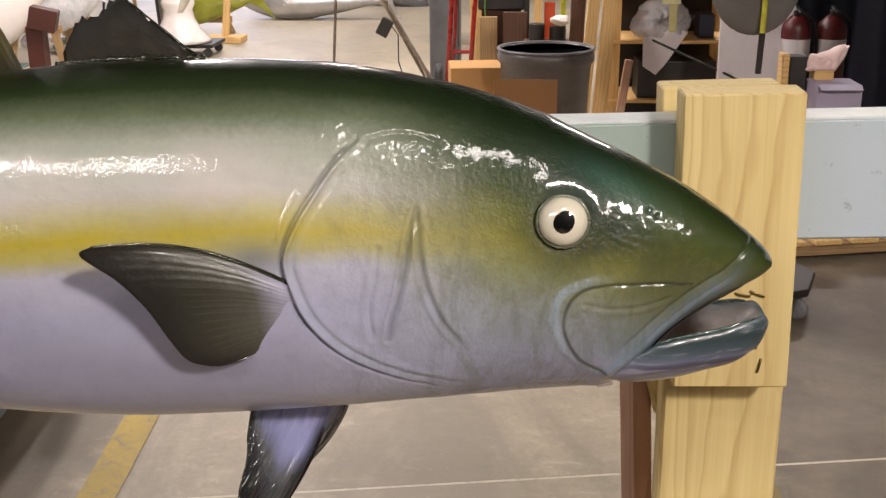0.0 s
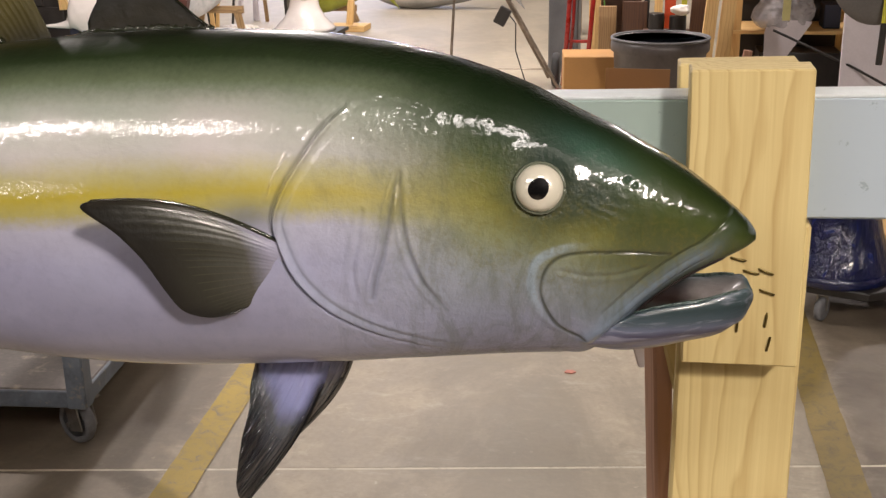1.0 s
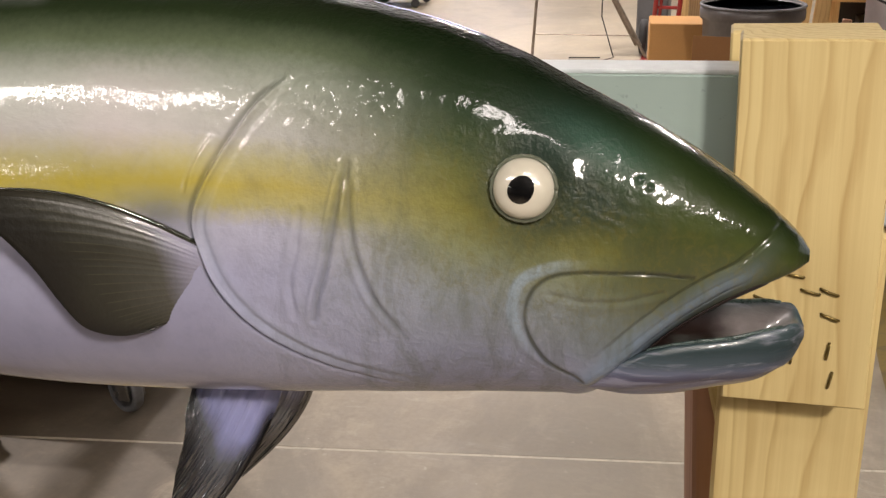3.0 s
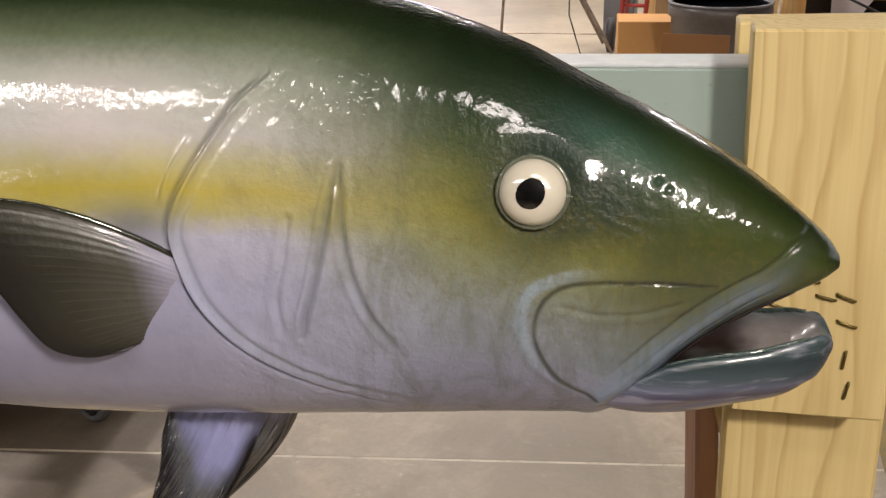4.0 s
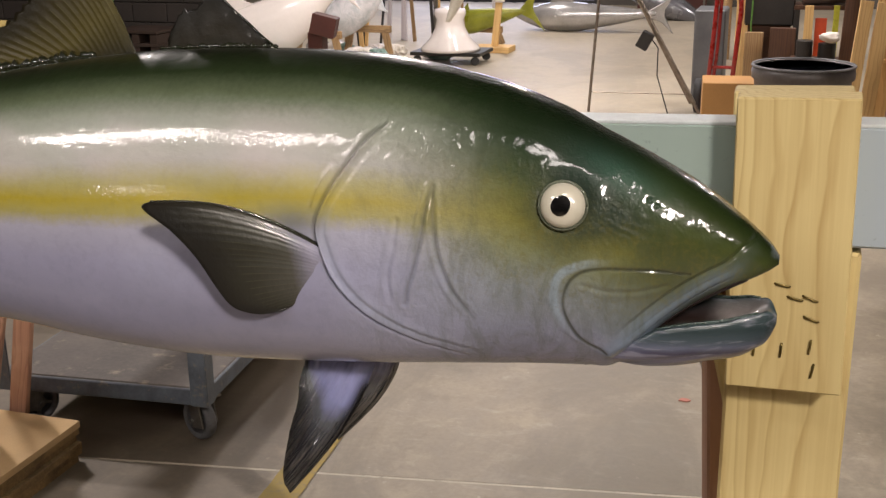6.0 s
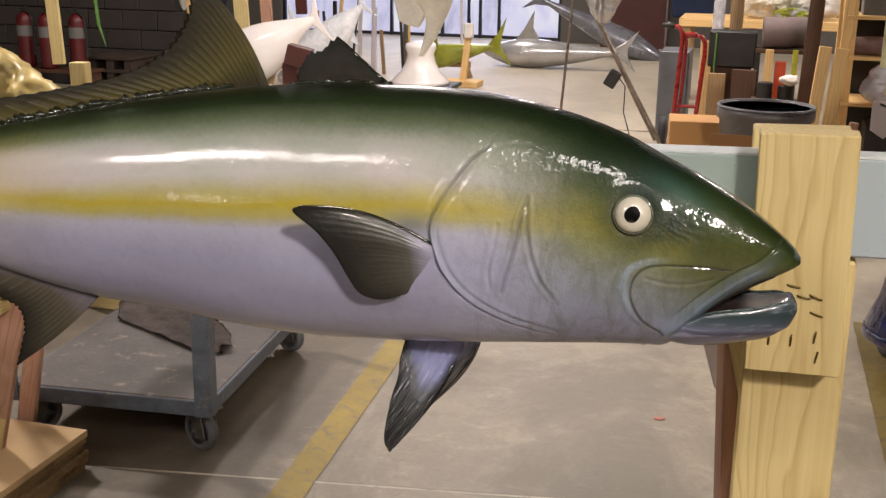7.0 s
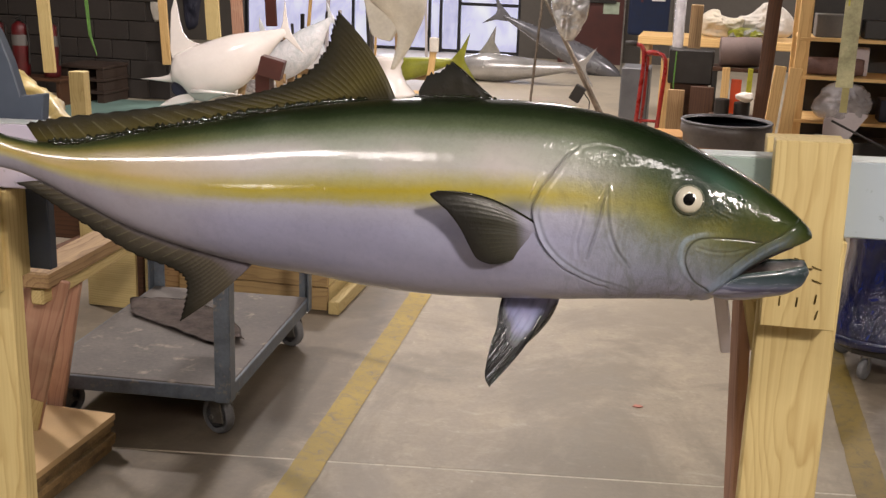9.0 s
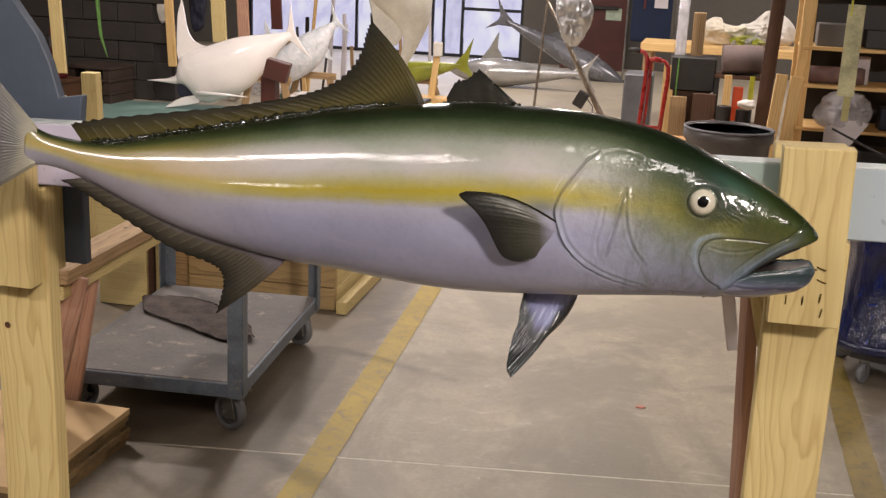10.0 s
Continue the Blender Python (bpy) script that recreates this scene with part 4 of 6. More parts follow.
def fish_eye(parent):
    eye = bmesh.new()
    lat = []
    for i in range(26):
        a = (i / 25) * 0.58 * math.pi
        lat.append((0.0158 * math.sin(a), 0.0158 * 0.64 * math.cos(a)))
    lathe([(max(r, 1e-6), z) for r, z in lat], 48, eye)
    m = pose(EYE[0], -0.0488, EYE[1] - 1.3, 90, 0, 0) @ pose(0, 0, 0, -13, 4, 0)
    e = part("eye", eye, EYE_WHITE, parent, "glossy cream glass eye", m, smooth=True)
    p = bmesh.new()
    rings = []
    for k in range(7):
        ring = []
        for i in range(48):
            t = 2 * math.pi * i / 48
            # slightly flattened on its front side
            r = 0.0072 * (1 - 0.12 * max(0, math.cos(t)) ** 2 + 0.05 * math.sin(2 * t)) * (k / 6 if k else 1e-4)
            z = 0.0158 * 0.64 * math.sqrt(max(0, 1 - (r / 0.0158) ** 2)) + 0.0003
            ring.append(p.verts.new((r * math.cos(t), r * math.sin(t), z)))
        rings.append(ring)
    for a, c in zip(rings, rings[1:]):
        for i in range(48):
            p.faces.new((a[i], a[(i + 1) % 48], c[(i + 1) % 48], c[i]))
    part("pupil", p, PUPIL, e, smooth=True)
    lid = tube([(0.0164 * math.cos(t), 0.0164 * math.sin(t), -0.0004) for t in np.linspace(0, 2 * math.pi, 65)], 0.0014, 10, taper=[1 + 0.16 * math.sin(i * 2.35) for i in range(65)])
    part("eye_rim", lid, SOCKET, e, "dark glossy socket rim", smooth=True)


def fin(name, roots, edges, material, parent, thick=0.004, rays=40, across=18, ridge=0.0009, ragged=0.0, bow=0.0, label="", comb=30, bend=None, roll=False, crumple=0.0, lead=0.0):
    """A fin with raised rays: root places and edge places (x, y, z), matched one to one."""
    n = len(roots)
    s = np.linspace(0, 1, n)
    q = np.linspace(0, 1, rays * 6 + 1)
    R = np.stack([curve_fn(zip(s, [p[k] for p in roots]))(q) for k in range(3)], -1)
    E = np.stack([curve_fn(zip(s, [p[k] for p in edges]))(q) for k in range(3)], -1)
    u = np.linspace(0, 1, across)
    P = R[:, None, :] * (1 - u)[None, :, None] + E[:, None, :] * u[None, :, None]
    span = np.linalg.norm(E - R, axis=-1)
    if ragged:
        saw = np.abs(((q * comb) % 1) - 0.35)
        P += (E - R)[:, None, :] / np.maximum(span, 1e-4)[:, None, None] * (-ragged * saw[:, None] * u[None, :] ** 3)[:, :, None]
    # bow of the front edge
    if bow:
        along = np.gradient(R, axis=0)
        along /= np.linalg.norm(along, axis=-1, keepdims=True)
        P -= along[:, None, :] * (bow * np.sin(math.pi * u)[None, :] * (1 - q)[:, None] ** 2)[:, :, None]
    if roll:
        ry, rz = rolled(P[:, :, 0], P[:, :, 1], P[:, :, 2] + 1.3)
        P = np.stack([P[:, :, 0], ry, rz - 1.3], -1)
    dq, du = np.gradient(P, axis=0), np.gradient(P, axis=1)
    N = np.cross(dq, du)
    N /= np.maximum(np.linalg.norm(N, axis=-1, keepdims=True), 1e-9)
    if bend is not None:
        P += np.array([0, 1, 0])[None, None, :] * (bend * u[None, :] ** 2 * np.ones((len(q), 1)))[:, :, None]
    wave = 0.5 + 0.5 * np.cos(2 * math.pi * q * rays)
    half = thick / 2 * (1 - 0.75 * u[None, :]) * (0.35 + 0.65 * np.ones((len(q), 1)))
    rim = np.minimum(1, np.minimum(q, 1 - q)[:, None] * rays * 0.5 + 0.15)
    half = half * rim + ridge * wave[:, None] * np.sin(math.pi * np.clip(u * 0.9 + 0.08, 0, 1))[None, :] * rim
    if crumple:
        fold = np.array([[noise.fractal((a * 11 + 2.5 * c, c * 2.6, crumple * 900), 0.7, 2.0, 3) for c in u] for a in q])
        P = P + N * (crumple * fold * np.clip(u * 6, 0, 1)[None, :])[:, :, None]
    A, B = P + N * half[:, :, None], P - N * half[:, :, None]
    G = np.concatenate([A, B[:, ::-1]], 1)
    sp = np.repeat(u[None, :], len(q), 0)
    ry = np.repeat(wave[:, None], across, 1) * np.clip(np.sin(math.pi * sp) * 1.3, 0, 1)
    attrs = {"span": np.concatenate([sp, sp[:, ::-1]], 1), "ray": np.concatenate([ry, ry[:, ::-1]], 1), "comb": np.repeat(q[:, None], 2 * across, 1)}
    ob = grid_mesh(name, G[:, :, 0], G[:, :, 1], G[:, :, 2], material, attrs, parent=parent, label=label)
    if lead:
        part("leading_edge", tube([tuple(p) for p in P[0, 2:]], lead, 8, taper=[1.3 - 0.9 * i / (across - 3) for i in range(across - 2)]), VARNISH, ob, "thick glossy leading edge", smooth=True)
    return ob


def L3(pts, y=0.0):
    """Places on the fish's middle plane, in its own frame."""
    return [(p[0], p[2] if len(p) > 2 else y, p[1] - 1.3) for p in pts]


def build_fish():
    f = thing("fish_model", pose(0, MID, 1.3), "glossy painted fish model, green back, yellow stripe, lilac belly, open mouth", "fish model")
    fish_body(f)
    fish_jaw(f)
    fish_mouth(f)
    fish_eye(f)
    part("mount_rod", tube([(-0.25, 0.05, 0.0), (-0.25, 0.18, 0.0)], 0.012, 10), ZINC, f, "steel mounting rod")
    part("mount_rod", tube([(0.02, 0.05, 0.01), (0.02, 0.18, 0.01)], 0.012, 10), ZINC, f, "steel mounting rod")
    on = lambda x, dz=-0.006: (x, float(back(x)) + dz)
    under = lambda x, dz=0.006: (x, float(keel(x)) + dz)
    fin("second_dorsal_fin", L3([on(x) for x in (-0.261, -0.275, -0.29, -0.307, -0.327, -0.355, -0.395, -0.48, -0.59, -0.70, -0.765)]),
        L3([(-0.350, 1.525), (-0.356, 1.507), (-0.361, 1.482), (-0.376, 1.456), (-0.404, 1.434), (-0.440, 1.419), (-0.492, 1.406), (-0.558, 1.393), (-0.652, 1.378), (-0.742, 1.364), (-0.792, 1.353)]),
        FIN_DORSAL, f, 0.005, 34, 22, 0.0004, 0.007, 0.010, "olive dorsal fin with raised rays", comb=34, roll=True)
    # wet beaded skin along the root of the fin
    rnd = random.Random(3)
    root = []
    for x in np.linspace(-0.30, -0.75, 150):
        ry, rz = rolled(x, -0.0045, float(back(x)) + 0.0012)
        root.append((x, float(ry), float(rz) - 1.3))
    part("fin_base", tube(root, 0.0042, 10, taper=[0.3 + 1.5 * rnd.random() ** 1.5 for _ in root]), VARNISH, f, "beaded glossy fin base", smooth=True)
    lower = []
    for x in np.linspace(-0.32, -0.74, 150):
        ry, rz = rolled(x, -0.0095, float(back(x)) - 0.0028)
        lower.append((x, float(ry), float(rz) - 1.3))
    part("fin_base", tube(lower, 0.0030, 10, taper=[0.1 + 1.5 * rnd.random() ** 2 for _ in lower]), VARNISH, f, "beaded glossy fin base", smooth=True)
    fin("first_dorsal_fin", L3([on(x) for x in (-0.138, -0.150, -0.167, -0.184, -0.200, -0.217, -0.232)]),
        L3([(-0.143, 1.430), (-0.160, 1.443), (-0.178, 1.457), (-0.195, 1.469), (-0.209, 1.456), (-0.223, 1.453), (-0.235, 1.431)]),
        FIN_BLACK, f, 0.006, 5, 18, 0.0008, 0.007, 0, "small folded black dorsal fin", comb=13, roll=True, crumple=0.0004)
    edge, beads = [], []
    for x, z in ((-0.139, 1.427), (-0.150, 1.435), (-0.161, 1.4435), (-0.172, 1.452), (-0.183, 1.4605), (-0.194, 1.4685)):
        ry, rz = rolled(x, -0.001, z)
        edge.append((x, float(ry), float(rz) - 1.3))
    part("leading_edge", tube(edge, 0.0009, 8, taper=[1.3, 0.8, 1.2, 0.7, 1.1, 0.5]), VARNISH, f, "glossy front edge of the folded fin", smooth=True)
    for x in np.linspace(-0.132, -0.238, 40):
        ry, rz = rolled(x, -0.005, float(back(x)) + 0.0006)
        beads.append((x, float(ry), float(rz) - 1.3))
    part("fin_base", tube(beads, 0.0026, 10, taper=[0.2 + 1.3 * rnd.random() ** 1.5 for _ in beads]), VARNISH, f, "beaded glossy fin base", smooth=True)
    fin("anal_fin", L3([under(x) for x in (-0.437, -0.455, -0.472, -0.49, -0.512, -0.56, -0.62, -0.67, -0.71, -0.752)]),
        L3([(-0.540, 1.105), (-0.535, 1.128), (-0.533, 1.150), (-0.540, 1.166), (-0.562, 1.176), (-0.612, 1.188), (-0.665, 1.210), (-0.719, 1.235), (-0.764, 1.256), (-0.802, 1.270)]),
        FIN_ANAL, f, 0.005, 28, 20, 0.0004, 0.005, 0.006, "dusky anal fin with a swept tip", comb=28, roll=True)
    fin("tail_fin", L3([(-0.838, 1.3375), (-0.844, 1.331), (-0.85, 1.322), (-0.852, 1.315), (-0.85, 1.306), (-0.844, 1.297), (-0.838, 1.2905)]),
        L3([(-1.02, 1.50), (-0.975, 1.42), (-0.94, 1.355), (-0.93, 1.318), (-0.94, 1.28), (-0.975, 1.225), (-1.02, 1.175)]),
        FIN_TAIL, f, 0.011, 30, 22, 0.0005, 0.003, 0.0, "pale forked tail fin", comb=30, roll=True)
    fin("pectoral_fin", L3([(-0.056, 1.287, -0.0605), (-0.055, 1.283, -0.061), (-0.055, 1.279, -0.061), (-0.056, 1.275, -0.0605), (-0.057, 1.271, -0.060), (-0.059, 1.267, -0.059), (-0.062, 1.263, -0.058), (-0.065, 1.259, -0.057), (-0.068, 1.255, -0.056), (-0.071, 1.251, -0.055)]),
        L3([(-0.174, 1.331, -0.111), (-0.181, 1.325, -0.111), (-0.163, 1.308, -0.105), (-0.151, 1.293, -0.101), (-0.144, 1.281, -0.098), (-0.136, 1.264, -0.094), (-0.128, 1.249, -0.089), (-0.119, 1.243, -0.085), (-0.107, 1.240, -0.079), (-0.094, 1.242, -0.073)]),
        FIN_PECTORAL, f, 0.0045, 22, 30, 0.0002, 0.0, 0.013, "dark olive pectoral fin with fine rays", lead=0.0014)
    fin("pelvic_fin", L3([(-0.047, 1.192, 0.010), (-0.062, 1.190, 0.008), (-0.078, 1.188, 0.006), (-0.094, 1.186, 0.004), (-0.108, 1.185, 0.004)]),
        L3([(-0.1135, 1.066, -0.040), (-0.1205, 1.080, -0.037), (-0.1175, 1.112, -0.029), (-0.1110, 1.140, -0.023), (-0.1100, 1.160, -0.017)]),
        FIN_PELVIC, f, 0.005, 8, 44, 0.0011, 0.0012, 0.014, "glossy dark pelvic fin with deep rays and a lilac root", comb=8, crumple=0.0010)
    fin("pelvic_fin", L3([(-0.036, 1.192, 0.034), (-0.050, 1.190, 0.034), (-0.064, 1.188, 0.033), (-0.080, 1.186, 0.032), (-0.096, 1.185, 0.032)]),
        L3([(-0.1015, 1.080, 0.034), (-0.1035, 1.096, 0.034), (-0.1045, 1.116, 0.034), (-0.104, 1.136, 0.034), (-0.103, 1.156, 0.034)]),
        FIN_PELVIC, f, 0.005, 8, 44, 0.0008, 0.0012, 0.017, "glossy black pelvic fin", comb=9, crumple=0.001)
    return f


build_fish()

# ---- the stand ----
RAIL_L, RAIL_R = (-1.45, 0.987, 1.252), (1.35, 0.987, 1.330)
rail_z = lambda x: RAIL_L[2] + (x - RAIL_L[0]) * (RAIL_R[2] - RAIL_L[2]) / (RAIL_R[0] - RAIL_L[0])


def stand(name, xf, zf0, zf1, label, lean=0.0):
    """A leg under the rail with a board nailed on either side of it."""
    t = thing(name, pose(xf, 0.987, 0), label, "stand", "wooden stands")
    plank("front_board", (0.006, -0.038, zf0), (0.006 - lean, -0.038, zf1 - 0.004), 0.096, 0.037, PINE, t, bevel=0.0016, rough=0.0005, label="pale pine board")
    plank("back_board", (0.001, 0.038, zf0 + 0.01), (0.001 - lean, 0.038, zf1 - 0.011), 0.100, 0.037, PINE, t, bevel=0.0016, rough=0.0005, label="pale pine board")
    plank("leg", (0.012, 0, 0.001), (0.008, 0, rail_z(xf) - 0.055), 0.106, 0.037, PINE, t, bevel=0.003, label="pale pine leg")
    return t


rt = stand("wooden_stand", 0.262, 1.129, 1.385, "pale pine stand holding the grey rail, stapled beside the fish mouth", 0.006)
plank("brace", (-0.068, 0.068, 1.24), (0.0, 0.075, 0.02), 0.05, 0.018, STAINED, rt, (-1, -0.2, 0), label="red-brown stained rear leg")
plank("strut", (-0.07, 0.045, 1.20), (-0.035, 0.045, 1.06), 0.03, 0.018, PINE, rt, (-1, 0, 0))
plank("tag_strip", (-0.065, 0.313, 0.957), (-0.112, 0.06, 1.22), 0.022, 0.006, PALE_PAPER, rt, (0, -1, 0), label="pale grey strip")
lt = stand("wooden_stand", -1.012, 1.043, 1.30, "pale pine stand holding the grey rail near the fish tail")
for k, (sx, sz) in enumerate(((-0.028, 1.15), (-0.016, 1.145), (-0.01, 1.09))):
    part("nail", box(0.004, 0.004, 0.014, 0.001, pose(sx, -0.0575, sz)), STAPLE_METAL, lt)
part("knot", lathe([(0.006, 0), (0.005, 0.001)], 12, m=pose(-0.02, -0.0195, 0.96, 90)), DARK_WOOD, lt)
ra = thing("support_rail", pose(0, 0, 0), "grey-green painted plank rail between the wooden stands", "rail")
plank("plank", RAIL_L, RAIL_R, 0.103, 0.037, RAIL, ra, bevel=0.002)
lift = Vector((0, 0, 0.0525))
plank("top_strip", Vector(RAIL_L) + lift, Vector(RAIL_R) + lift, 0.003, 0.036, RAIL_EDGE, ra, bevel=0.0008, label="paler top edge")

# staples in the front board, x and z on the board's face, turn in degrees
for sx, sz, turn in ((0.259, 1.2245, -10), (0.270, 1.2135, -12), (0.282, 1.2145, -20), (0.284, 1.1965, -18), (0.240, 1.206, -16), (0.240, 1.165, 88), (0.262, 1.166, 87), (0.285, 1.1715, 84), (0.2885, 1.150, 80)):
    st = thing("staple", pose(sx + 0.002, 0.9315, sz, 0, -turn, 0), "brass-coloured staple half driven into pine", "staple", "staples")
    part("crown", tube([(-0.0062, 0.003, 0), (-0.006, -0.0012, 0), (-0.005, -0.0022, 0), (0.005, -0.0022, 0), (0.006, -0.0012, 0), (0.0062, 0.003, 0)], 0.0011, 6), STAPLE_METAL, st, smooth=True)

# ---- near the stand ----
sl = part("slate_board", prism([(-0.923, 1.06), (-0.924, 1.31), (-0.919, 1.357), (-0.961, 1.350), (-0.978, 1.408), (-0.997, 1.452), (-1.08, 1.56), (-1.14, 1.6), (-1.19, 1.6), (-1.19, 1.06)], 0.02, "y", 0.002), SLATE, m=pose(0, 1.055, 0))
tagged(sl, "slate-blue painted board with a notched top, fixed behind the rail", "board")

sh = thing("sawhorse", pose(-1.74, 2.45, 0), "weathered brown wooden sawhorse with a stained leg", "sawhorse")
plank("beam", (0.01, -0.28, 0.64), (-0.05, 0.55, 0.64), 0.11, 0.05, PINE_OLD, sh, (0, 0, 1), 0.005, rough=0.002)
plank("under_beam", (0.015, -0.26, 0.585), (-0.045, 0.53, 0.585), 0.04, 0.05, PINE, sh, (0, 0, 1), 0.005)
plank("leg", (0.03, -0.20, 0.63), (-0.14, -0.20, 0.0), 0.11, 0.02, STAINED, sh, (0.2, -1, 0.1), label="red-brown stained leg")
plank("pale_foot", (-0.075, -0.2135, 0.24), (-0.139, -0.2115, 0.004), 0.111, 0.004, PINE, sh, (0.2, -1, 0.1), 0.001, label="pale unstained lower end")
plank("leg", (-0.05, -0.17, 0.63), (-0.14, -0.17, 0.0), 0.05, 0.02, STAINED, sh, (0.2, -1, 0.1))
plank("leg", (-0.03, 0.02, 0.60), (-0.15, 0.02, 0.0), 0.06, 0.02, STAINED, sh, (0, -1, 0.1))

stk = thing("sheet_stack", pose(-2.05, 2.13, 0), "low stack of brown fibreboard sheets on the floor", "stack")
for i in range(6):
    part("sheet", box(0.82 + 0.006 * (i % 3), 0.60 + 0.004 * (i % 2), 0.0205, 0.001, pose(0.004 * ((i * 7) % 3 - 1), 0.004 * ((i * 5) % 3 - 1), 0.0108 + i * 0.0214, 0, 0, 0.4 * (i % 2))), FIBREBOARD if i == 5 else BOARD_EDGE, stk)

cart = thing("platform_cart", pose(-1.685, 3.06, 0, 0, 0, 5.2), "blue-grey steel platform cart with a dusty deck and swivel casters", "cart")
CW, CD, CZ = 0.66, 1.0, 0.178
part("deck", box(CW, CD, 0.022, 0.004, pose(0, 0, CZ + 0.011)), DECK_GREY, cart, "dusty grey deck", )
for s in (-1, 1):
    part("side_rim", box(0.012, CD + 0.01, 0.05, 0.003, pose(s * (CW / 2 + 0.002), 0, CZ - 0.006)), STEEL_BLUE, cart)
    part("end_rim", box(CW + 0.03, 0.012, 0.05, 0.003, pose(0, s * (CD / 2 + 0.004), CZ - 0.006)), STEEL_BLUE, cart)
for sx in (-1, 1):
    for sy in (-1, 1):
        b = box(0.05, 0.006, 0.62, 0.001, pose(-sx * 0.025, 0, 0.31))
        box(0.006, 0.05, 0.62, 0.001, pose(0, -sy * 0.025, 0.31), b)
        part("corner_post", b, STEEL_BLUE, cart, m=pose(sx * (CW / 2 + 0.012), sy * (CD / 2 + 0.014), CZ - 0.03))
        ca = part("caster", box(0.07, 0.07, 0.008, 0.002, pose(0, 0, 0.149)), ZINC, cart, "swivel caster", pose(sx * (CW / 2 - 0.03), sy * (CD / 2 - 0.06), 0, 0, 0, 62 if sx > 0 else -35))
        part("fork", box(0.006, 0.05, 0.10, 0.002, pose(0.027, 0.018, 0.098, -12, 0, 0), box(0.006, 0.05, 0.10, 0.002, pose(-0.027, 0.018, 0.098, -12, 0, 0), box(0.06, 0.055, 0.008, 0.002, pose(0, 0.006, 0.143)))), ZINC, ca)
        part("swivel_ring", lathe([(0.0, 0.144), (0.03, 0.145), (0.03, 0.152), (0.0, 0.153)], 20), ZINC, ca)
        whl = part("wheel", lathe([(0.047, -0.014), (0.055, -0.018), (0.063, -0.014), (0.066, -0.006), (0.066, 0.006), (0.063, 0.014), (0.055, 0.018), (0.047, 0.014), (0.044, 0.008), (0.044, -0.008), (0.047, -0.014)], 32, m=pose(0, 0.034, 0.066, 0, 90, 0)), WHEEL_GREY, ca, smooth=True)
        hub = lathe([(0.006, -0.02), (0.018, -0.02), (0.02, -0.014), (0.02, 0.014), (0.018, 0.02), (0.006, 0.02)], 20)
        for a in range(5):
            box(0.030, 0.012, 0.010, 0.002, pose(0, 0, 0, 0, 0, a * 72) @ pose(0.032, 0, 0), hub)
        for v in hub.verts:
            v.co = pose(0, 0.034, 0.066, 0, 90, 0) @ v.co
        part("hub", hub, ZINC, ca)
        part("axle", tube([(-0.036, 0.034, 0.066), (0.036, 0.034, 0.066)], 0.008, 8), ZINC, ca)
b = bmesh.new()
n, k = 34, 14
gr = []
for i in range(n):
    s = i / (n - 1)
    row = []
    for j in range(k):
        t = j / (k - 1) - 0.5
        w = 0.24 * (0.75 + 0.35 * math.sin(3.2 * s + 0.4)) * (0.3 + 0.7 * min(1, 6 * min(s, 1 - s) + 0.2))
        x, y = s * 0.64 - 0.32 + 0.02 * math.sin(9 * t), w * t + 0.03 * math.sin(4 * s)
        z = 0.004 + 0.022 * math.cos(math.pi * t) ** 2 * (0.5 + 0.5 * math.sin(2 + 5 * s)) + 0.012 * abs(noise.noise((x * 12, y * 14, 3)))
        row.append(b.verts.new((x, y, z)))
    gr.append(row)
for i in range(n - 1):
    for j in range(k - 1):
        b.faces.new((gr[i][j], gr[i + 1][j], gr[i + 1][j + 1], gr[i][j + 1]))
bmesh.ops.solidify(b, geom=b.faces[:], thickness=0.004)
rg = part("rag", b, RAG, m=pose(-1.72, 3.14, CZ + 0.026, 0, 0, -26), smooth=True)
tagged(rg, "crumpled dark grey-brown cloth lying on the cart deck", "rag")

cr = thing("timber_crate", pose(-1.83, 4.3, 0, 0, 0, 2), "low pine timber crate with knots on the floor", "crate")
for zz in (0.055, 0.165, 0.275):
    plank("side_board", (-0.36, -0.29, zz), (0.36, -0.29, zz), 0.105, 0.03, CRATE_SHADED, cr, (0, -1, 0), 0.004)
    plank("end_board", (0.345, -0.27, zz), (0.345, 0.32, zz), 0.105, 0.03, PINE, cr, (1, 0, 0), 0.004)
    plank("end_board", (-0.345, -0.27, zz), (-0.345, 0.32, zz), 0.105, 0.03, CRATE_SHADED, cr, (-1, 0, 0), 0.004)
    plank("side_board", (-0.36, 0.33, zz), (0.36, 0.33, zz), 0.105, 0.03, CRATE_SHADED, cr, (0, 1, 0), 0.004)
plank("skid", (0.40, -0.34, 0.03), (0.40, 0.34, 0.03), 0.06, 0.05, PINE, cr, (1, 0, 0))
pb = thing("plywood_box", pose(-2.37, 3.9, 0), "upright knotty plywood box", "box")
part("side_panel", box(0.24, 0.02, 0.52, 0.002, pose(-0.02, -0.14, 0.262)), PINE, pb)
part("dark_edge", box(0.03, 0.03, 0.52, 0.003, pose(0.125, -0.14, 0.262)), DARK_WOOD, pb)
part("corner_batten", box(0.05, 0.04, 0.52, 0.003, pose(0.17, -0.13, 0.262)), PINE, pb)
part("back_panel", box(0.38, 0.02, 0.52, 0.002, pose(0, 0.14, 0.262)), PINE_OLD, pb)

